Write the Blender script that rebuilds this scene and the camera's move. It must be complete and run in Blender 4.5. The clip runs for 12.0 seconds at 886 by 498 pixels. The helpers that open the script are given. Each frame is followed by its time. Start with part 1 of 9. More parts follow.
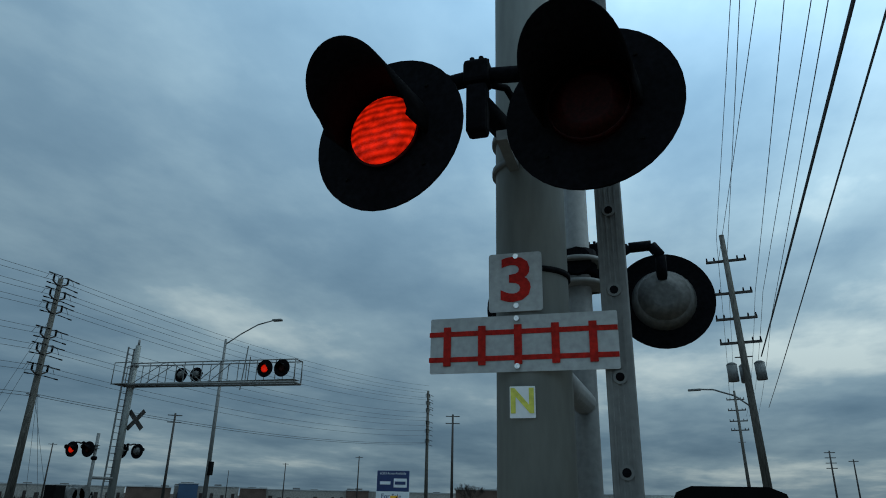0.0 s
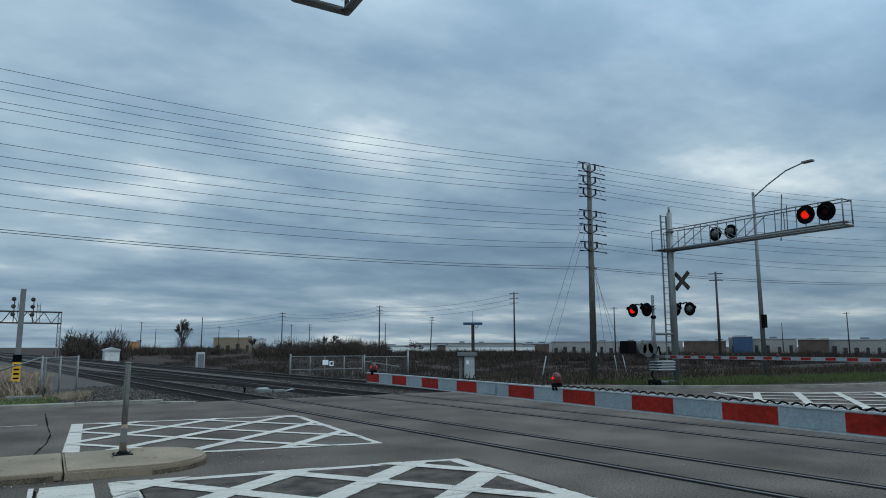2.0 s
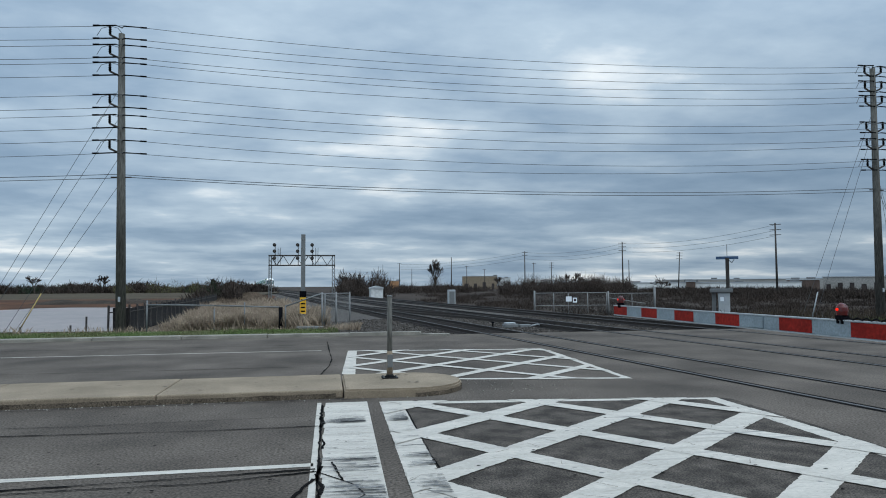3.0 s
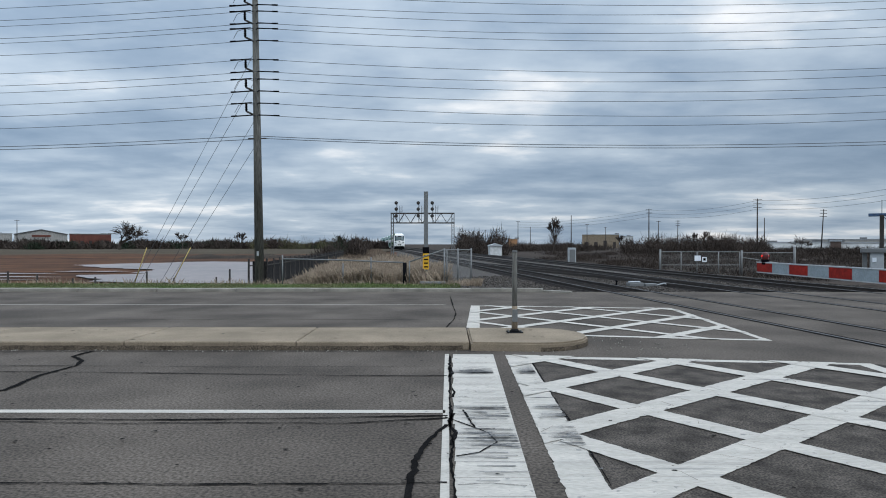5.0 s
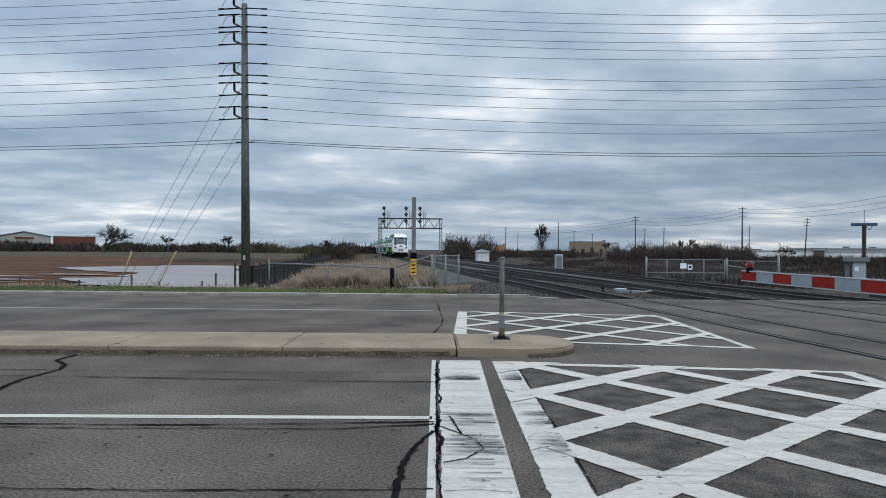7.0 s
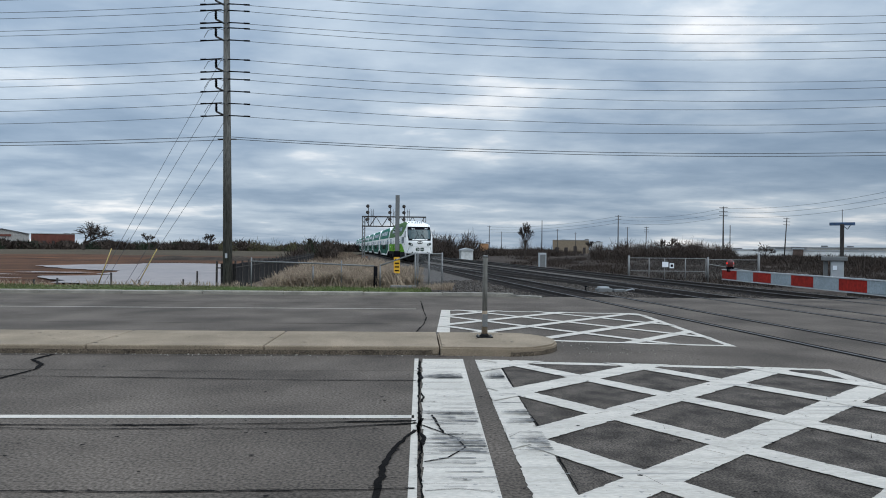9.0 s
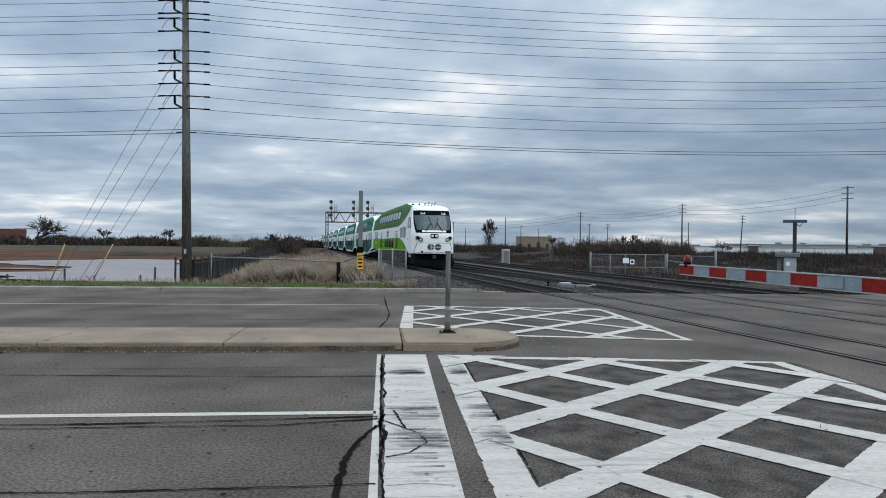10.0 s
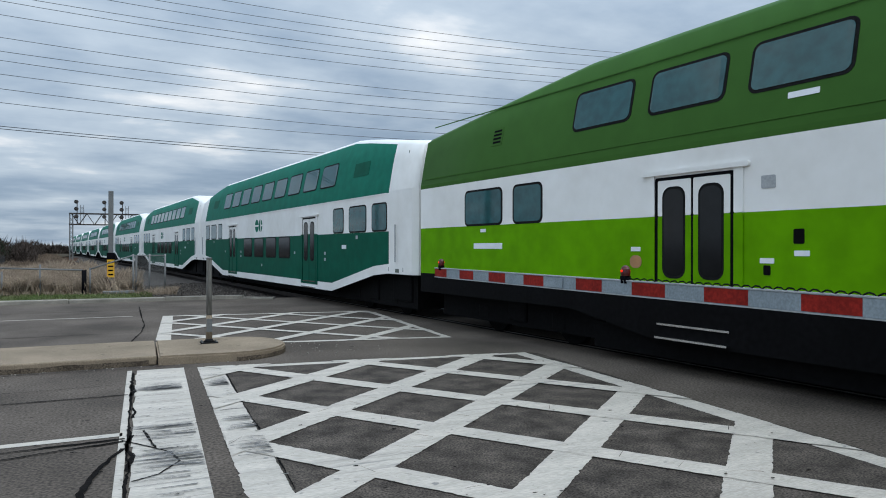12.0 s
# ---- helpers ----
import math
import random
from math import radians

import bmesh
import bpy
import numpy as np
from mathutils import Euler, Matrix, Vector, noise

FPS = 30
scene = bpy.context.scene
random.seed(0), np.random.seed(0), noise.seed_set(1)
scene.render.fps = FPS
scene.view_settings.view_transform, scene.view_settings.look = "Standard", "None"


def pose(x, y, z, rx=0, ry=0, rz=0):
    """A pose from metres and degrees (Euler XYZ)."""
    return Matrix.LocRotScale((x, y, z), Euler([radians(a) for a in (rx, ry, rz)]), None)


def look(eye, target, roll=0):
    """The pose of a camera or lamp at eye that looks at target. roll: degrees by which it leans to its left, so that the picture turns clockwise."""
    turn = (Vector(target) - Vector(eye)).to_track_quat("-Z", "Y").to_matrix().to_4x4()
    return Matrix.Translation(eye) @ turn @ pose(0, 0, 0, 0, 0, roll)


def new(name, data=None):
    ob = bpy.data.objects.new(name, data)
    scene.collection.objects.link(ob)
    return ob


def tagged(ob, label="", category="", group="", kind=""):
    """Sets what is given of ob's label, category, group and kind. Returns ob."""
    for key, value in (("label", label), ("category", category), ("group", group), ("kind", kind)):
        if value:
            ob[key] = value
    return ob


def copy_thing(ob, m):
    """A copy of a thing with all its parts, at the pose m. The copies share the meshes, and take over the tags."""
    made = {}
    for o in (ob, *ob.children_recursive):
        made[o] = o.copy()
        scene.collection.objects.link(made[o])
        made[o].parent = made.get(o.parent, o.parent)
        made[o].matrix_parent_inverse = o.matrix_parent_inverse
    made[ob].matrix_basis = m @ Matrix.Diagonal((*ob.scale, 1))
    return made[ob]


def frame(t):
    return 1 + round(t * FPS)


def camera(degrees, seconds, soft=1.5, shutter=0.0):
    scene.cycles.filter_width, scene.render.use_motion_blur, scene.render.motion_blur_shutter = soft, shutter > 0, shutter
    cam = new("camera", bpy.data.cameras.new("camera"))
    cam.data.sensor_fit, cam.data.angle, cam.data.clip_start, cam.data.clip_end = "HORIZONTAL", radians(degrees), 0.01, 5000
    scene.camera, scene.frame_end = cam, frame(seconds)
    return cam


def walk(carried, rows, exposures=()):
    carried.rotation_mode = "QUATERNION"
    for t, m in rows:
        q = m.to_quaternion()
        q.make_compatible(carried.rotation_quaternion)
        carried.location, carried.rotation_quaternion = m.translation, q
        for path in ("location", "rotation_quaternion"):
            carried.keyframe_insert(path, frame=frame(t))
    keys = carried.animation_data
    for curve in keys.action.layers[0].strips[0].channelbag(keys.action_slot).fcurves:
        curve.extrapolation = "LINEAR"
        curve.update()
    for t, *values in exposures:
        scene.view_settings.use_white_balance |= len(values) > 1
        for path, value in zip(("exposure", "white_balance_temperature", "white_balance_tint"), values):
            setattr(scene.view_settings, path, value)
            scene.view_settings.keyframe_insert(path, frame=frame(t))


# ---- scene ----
cam = camera(67.0, 12.0, 1.0)
EXPOSURES = [(0.0, -0.95, 5950, -7), (1.0, -0.78, 5950, -6), (1.5, -0.48, 6050, -2), (2.0, -0.33, 6200, 1), (2.5, -0.18, 6350, 4), (3.5, 0.0, 6650, 9), (5.5, 0.03, 6750, 11), (12.0, 0.05, 6800, 11)]
PATH = [
    (0, (0.114, -0.864, 1.982), (1.909, -0.329, 2.683), 1.30),
    (0.5, (0.129, -0.852, 1.983), (1.910, -0.232, 2.649), 0.80),
    (1, (0.138, -0.808, 1.974), (1.802, 0.147, 2.537), 0.20),
    (1.5, (0.094, -0.758, 1.951), (1.466, 0.632, 2.382), 0.20),
    (2, (0.100, -0.615, 1.946), (1.097, 1.094, 2.235), -0.07),
    (2.5, (0.144, -0.484, 1.906), (0.768, 1.407, 2.091), 0.22),
    (3, (0.141, -0.430, 1.873), (0.483, 1.538, 1.982), -0.40),
    (3.5, (0.083, -0.413, 1.839), (0.236, 1.580, 1.894), -0.10),
    (5.5, (0.010, -0.388, 1.819), (-0.001, 1.612, 1.801), 0.00),
    (6, (0.009, -0.374, 1.821), (0.009, 1.626, 1.814), -0.00),
    (6.5, (0.004, -0.423, 1.826), (0.020, 1.577, 1.828), 0.30),
    (8.5, (0.013, -0.390, 1.827), (0.075, 1.609, 1.826), 0.50),
    (9, (0.021, -0.390, 1.827), (0.098, 1.609, 1.824), 0.60),
    (9.5, (0.034, -0.368, 1.811), (0.142, 1.629, 1.799), 0.70),
    (10, (0.042, -0.377, 1.813), (0.226, 1.614, 1.800), 0.70),
    (10.5, (0.067, -0.451, 1.841), (0.348, 1.529, 1.827), 0.30),
    (11, (0.110, -0.479, 1.853), (0.594, 1.462, 1.845), 0.10),
    (11.5, (0.135, -0.501, 1.866), (0.858, 1.364, 1.854), 0.30),
    (12, (0.154, -0.554, 1.861), (0.981, 1.267, 1.860), 0.10),
]
walk(cam, [(t, look(eye, target, roll)) for t, eye, target, roll in PATH], EXPOSURES)

# ---- light ----
world = bpy.data.worlds.new("world")
scene.world = world
world.use_nodes = True
SUN_AT = Vector((0.42, -0.23, 0.88)).normalized()


def sky_world():
    nt = world.node_tree
    n, l = nt.nodes, nt.links
    n.clear()
    out = n.new("ShaderNodeOutputWorld")
    bg = n.new("ShaderNodeBackground")
    tc = n.new("ShaderNodeTexCoord")
    sep = n.new("ShaderNodeSeparateXYZ")
    l.new(tc.outputs["Generated"], sep.inputs[0])
    up = n.new("ShaderNodeMath"); up.operation = "MAXIMUM"; up.inputs[1].default_value = 0.0
    l.new(sep.outputs[2], up.inputs[0])
    add = n.new("ShaderNodeMath"); add.operation = "ADD"; add.inputs[1].default_value = 0.12
    l.new(up.outputs[0], add.inputs[0])
    dx = n.new("ShaderNodeMath"); dx.operation = "DIVIDE"
    dy = n.new("ShaderNodeMath"); dy.operation = "DIVIDE"
    l.new(sep.outputs[0], dx.inputs[0]); l.new(add.outputs[0], dx.inputs[1])
    l.new(sep.outputs[1], dy.inputs[0]); l.new(add.outputs[0], dy.inputs[1])
    comb = n.new("ShaderNodeCombineXYZ")
    l.new(dx.outputs[0], comb.inputs[0]); l.new(dy.outputs[0], comb.inputs[1])
    big = n.new("ShaderNodeTexNoise"); big.inputs["Scale"].default_value = 0.45
    big.inputs["Detail"].default_value = 7.0; big.inputs["Roughness"].default_value = 0.5; big.inputs["Distortion"].default_value = 0.25
    l.new(comb.outputs[0], big.inputs["Vector"])
    mp = n.new("ShaderNodeMapping"); mp.inputs["Scale"].default_value = (0.9, 1.15, 1.0); mp.inputs["Location"].default_value = (4.0, 2.0, 0.0)
    l.new(comb.outputs[0], mp.inputs["Vector"])
    small = n.new("ShaderNodeTexNoise"); small.inputs["Scale"].default_value = 1.5
    small.inputs["Detail"].default_value = 6.0; small.inputs["Roughness"].default_value = 0.55
    l.new(mp.outputs[0], small.inputs["Vector"])
    mix = n.new("ShaderNodeMath"); mix.operation = "MULTIPLY_ADD"; mix.inputs[1].default_value = 0.38
    half = n.new("ShaderNodeMath"); half.operation = "MULTIPLY"; half.inputs[1].default_value = 0.62
    l.new(big.outputs[0], half.inputs[0]); l.new(small.outputs[0], mix.inputs[0]); l.new(half.outputs[0], mix.inputs[2])
    ramp = n.new("ShaderNodeValToRGB")
    e = ramp.color_ramp.elements
    e[0].position, e[0].color = 0.33, (0.19, 0.29, 0.43, 1)
    e[1].position, e[1].color = 0.645, (1.05, 1.09, 1.13, 1)
    m1 = e.new(0.45); m1.color = (0.315, 0.43, 0.58, 1)
    m2 = e.new(0.55); m2.color = (0.51, 0.63, 0.765, 1)
    l.new(mix.outputs[0], ramp.inputs[0])
    sky = n.new("ShaderNodeTexSky"); sky.sky_type = "NISHITA"; sky.sun_disc = False
    sky.sun_elevation, sky.sun_rotation = math.asin(SUN_AT.z), math.atan2(SUN_AT.x, SUN_AT.y)
    thin = n.new("ShaderNodeMix"); thin.data_type = "RGBA"; thin.inputs[0].default_value = 0.06
    dim = n.new("ShaderNodeMix"); dim.data_type = "RGBA"; dim.blend_type = "MULTIPLY"; dim.inputs[0].default_value = 1.0
    dim.inputs[7].default_value = (0.1, 0.1, 0.1, 1)
    l.new(sky.outputs[0], dim.inputs[6])
    l.new(ramp.outputs[0], thin.inputs[6]); l.new(dim.outputs[2], thin.inputs[7])
    # an overcast sky is brighter overhead than at the horizon
    zen = n.new("ShaderNodeMath"); zen.operation = "MULTIPLY_ADD"; zen.inputs[1].default_value, zen.inputs[2].default_value = 0.95, 0.83
    l.new(up.outputs[0], zen.inputs[0])
    # thinner cloud round the hidden sun
    near = n.new("ShaderNodeVectorMath"); near.operation = "DOT_PRODUCT"; near.inputs[1].default_value = SUN_AT
    l.new(tc.outputs["Generated"], near.inputs[0])
    pos = n.new("ShaderNodeMath"); pos.operation = "MAXIMUM"; pos.inputs[1].default_value = 0.0
    l.new(near.outputs["Value"], pos.inputs[0])
    cube = n.new("ShaderNodeMath"); cube.operation = "POWER"; cube.inputs[1].default_value = 4.0
    l.new(pos.outputs[0], cube.inputs[0])
    glow = n.new("ShaderNodeMath"); glow.operation = "MULTIPLY_ADD"; glow.inputs[1].default_value, glow.inputs[2].default_value = 2.6, 1.0
    l.new(cube.outputs[0], glow.inputs[0])
    both = n.new("ShaderNodeMath"); both.operation = "MULTIPLY"
    l.new(zen.outputs[0], both.inputs[0]); l.new(glow.outputs[0], both.inputs[1])
    # the cloud deck is thicker in the east, thinner in the west
    side = n.new("ShaderNodeVectorMath"); side.operation = "DOT_PRODUCT"; side.inputs[1].default_value = (-0.15, 0.09, 0.0)
    l.new(tc.outputs["Generated"], side.inputs[0])
    low = n.new("ShaderNodeMath"); low.operation = "MULTIPLY_ADD"; low.inputs[1].default_value, low.inputs[2].default_value = -2.6, 1.25
    l.new(up.outputs[0], low.inputs[0])
    deck = n.new("ShaderNodeMath"); deck.operation = "MULTIPLY_ADD"; deck.inputs[2].default_value = 0.925
    l.new(side.outputs["Value"], deck.inputs[0]); l.new(low.outputs[0], deck.inputs[1])
    # unseen sky to the west-south-west made brighter, added to light the train's side
    west = n.new("ShaderNodeVectorMath"); west.operation = "DOT_PRODUCT"; west.inputs[1].default_value = (-0.93, -0.34, 0.12)
    l.new(tc.outputs["Generated"], west.inputs[0])
    west_side = n.new("ShaderNodeMath"); west_side.operation = "MAXIMUM"; west_side.inputs[1].default_value = 0.0
    l.new(west.outputs["Value"], west_side.inputs[0])
    square = n.new("ShaderNodeMath"); square.operation = "MULTIPLY"
    l.new(west_side.outputs[0], square.inputs[0]); l.new(west_side.outputs[0], square.inputs[1])
    lift = n.new("ShaderNodeMath"); lift.operation = "MULTIPLY_ADD"; lift.inputs[1].default_value = 0.8
    l.new(square.outputs[0], lift.inputs[0]); l.new(deck.outputs[0], lift.inputs[2])
    total = n.new("ShaderNodeMath"); total.operation = "MULTIPLY"
    l.new(both.outputs[0], total.inputs[0]); l.new(lift.outputs[0], total.inputs[1])
    l.new(thin.outputs[2], bg.inputs[0]); l.new(total.outputs[0], bg.inputs[1])
    l.new(bg.outputs[0], out.inputs[0])


sky_world()
sun = new("sun", bpy.data.lights.new("sun", "SUN"))
sun.data.energy, sun.data.angle, sun.data.color = 0.35, radians(50), (1.0, 0.93, 0.84)
sun.matrix_world = look(SUN_AT * 60, (0, 0, 0))


# ---- materials ----
def mat(name, colour, rough=0.7, metal=0.0, vary=0.25, scale=3.0, fine=60.0, bump=0.15, second=None, emit=0.0, coat=0.0, stretch=(1, 1, 1), spec=0.5, per_piece=0.0):
    """Two scales of noise vary the colour; the fine one also gives relief. Object coordinates are in metres."""
    m = bpy.data.materials.new(name)
    m.use_nodes = True
    nt = m.node_tree
    n, l = nt.nodes, nt.links
    b = n["Principled BSDF"]
    b.inputs["Roughness"].default_value, b.inputs["Metallic"].default_value = rough, metal
    b.inputs["Coat Weight"].default_value = coat
    b.inputs["Specular IOR Level"].default_value = min(spec, 0.12) if rough >= 0.85 else spec
    tc = n.new("ShaderNodeTexCoord")
    mp = n.new("ShaderNodeMapping"); mp.inputs["Scale"].default_value = stretch
    l.new(tc.outputs["Object"], mp.inputs[0])
    a = n.new("ShaderNodeTexNoise"); a.inputs["Scale"].default_value = scale; a.inputs["Detail"].default_value = 6
    f = n.new("ShaderNodeTexNoise"); f.inputs["Scale"].default_value = fine; f.inputs["Detail"].default_value = 3
    l.new(mp.outputs[0], a.inputs["Vector"]); l.new(mp.outputs[0], f.inputs["Vector"])
    r = n.new("ShaderNodeValToRGB")
    c2 = second or tuple(c * (1 - vary) for c in colour)
    c1 = colour if second else tuple(min(1.0, c * (1 + vary * 0.6)) for c in colour)
    r.color_ramp.elements[0].position, r.color_ramp.elements[1].position = 0.33, 0.67
    r.color_ramp.elements[0].color, r.color_ramp.elements[1].color = (*c2, 1), (*c1, 1)
    l.new(a.outputs[0], r.inputs[0])
    g = n.new("ShaderNodeMix"); g.data_type = "RGBA"; g.blend_type = "OVERLAY"; g.inputs[0].default_value = min(0.9, vary * 1.3)
    crisp = n.new("ShaderNodeMapRange"); crisp.inputs[1].default_value, crisp.inputs[2].default_value = 0.32, 0.68
    l.new(f.outputs[0], crisp.inputs[0])
    l.new(r.outputs[0], g.inputs[6]); l.new(crisp.outputs[0], g.inputs[7])
    last = g.outputs[2]
    if per_piece:
        oi = n.new("ShaderNodeObjectInfo")
        mr = n.new("ShaderNodeMapRange"); mr.inputs[3].default_value, mr.inputs[4].default_value = 1 - per_piece, 1 + per_piece
        l.new(oi.outputs["Random"], mr.inputs[0])
        v = n.new("ShaderNodeMix"); v.data_type = "RGBA"; v.blend_type = "MULTIPLY"; v.inputs[0].default_value = 1.0
        l.new(last, v.inputs[6]); l.new(mr.outputs[0], v.inputs[7])
        last = v.outputs[2]
    l.new(last, b.inputs["Base Color"])
    if bump:
        bp = n.new("ShaderNodeBump"); bp.inputs["Strength"].default_value = bump; bp.inputs["Distance"].default_value = 0.01
        l.new(f.outputs[0], bp.inputs["Height"]); l.new(bp.outputs[0], b.inputs["Normal"])
    if emit:
        b.inputs["Emission Color"].default_value = (*colour, 1); b.inputs["Emission Strength"].default_value = emit
        if vary > 0.2:
            ripple = n.new("ShaderNodeMapRange"); ripple.inputs[1].default_value, ripple.inputs[2].default_value = 0.35, 0.65
            ripple.inputs[3].default_value, ripple.inputs[4].default_value = emit * 0.55, emit * 1.2
            l.new(a.outputs[0], ripple.inputs[0]); l.new(ripple.outputs[0], b.inputs["Emission Strength"])
    return m


def glass(name, colour=(0.02, 0.03, 0.035), rough=0.05):
    """Tinted window glass over a dark inside: gloss on black."""
    m = mat(name, colour, rough, 0.0, 0.15, 0.7, 5, 0.0, spec=0.5)
    return m


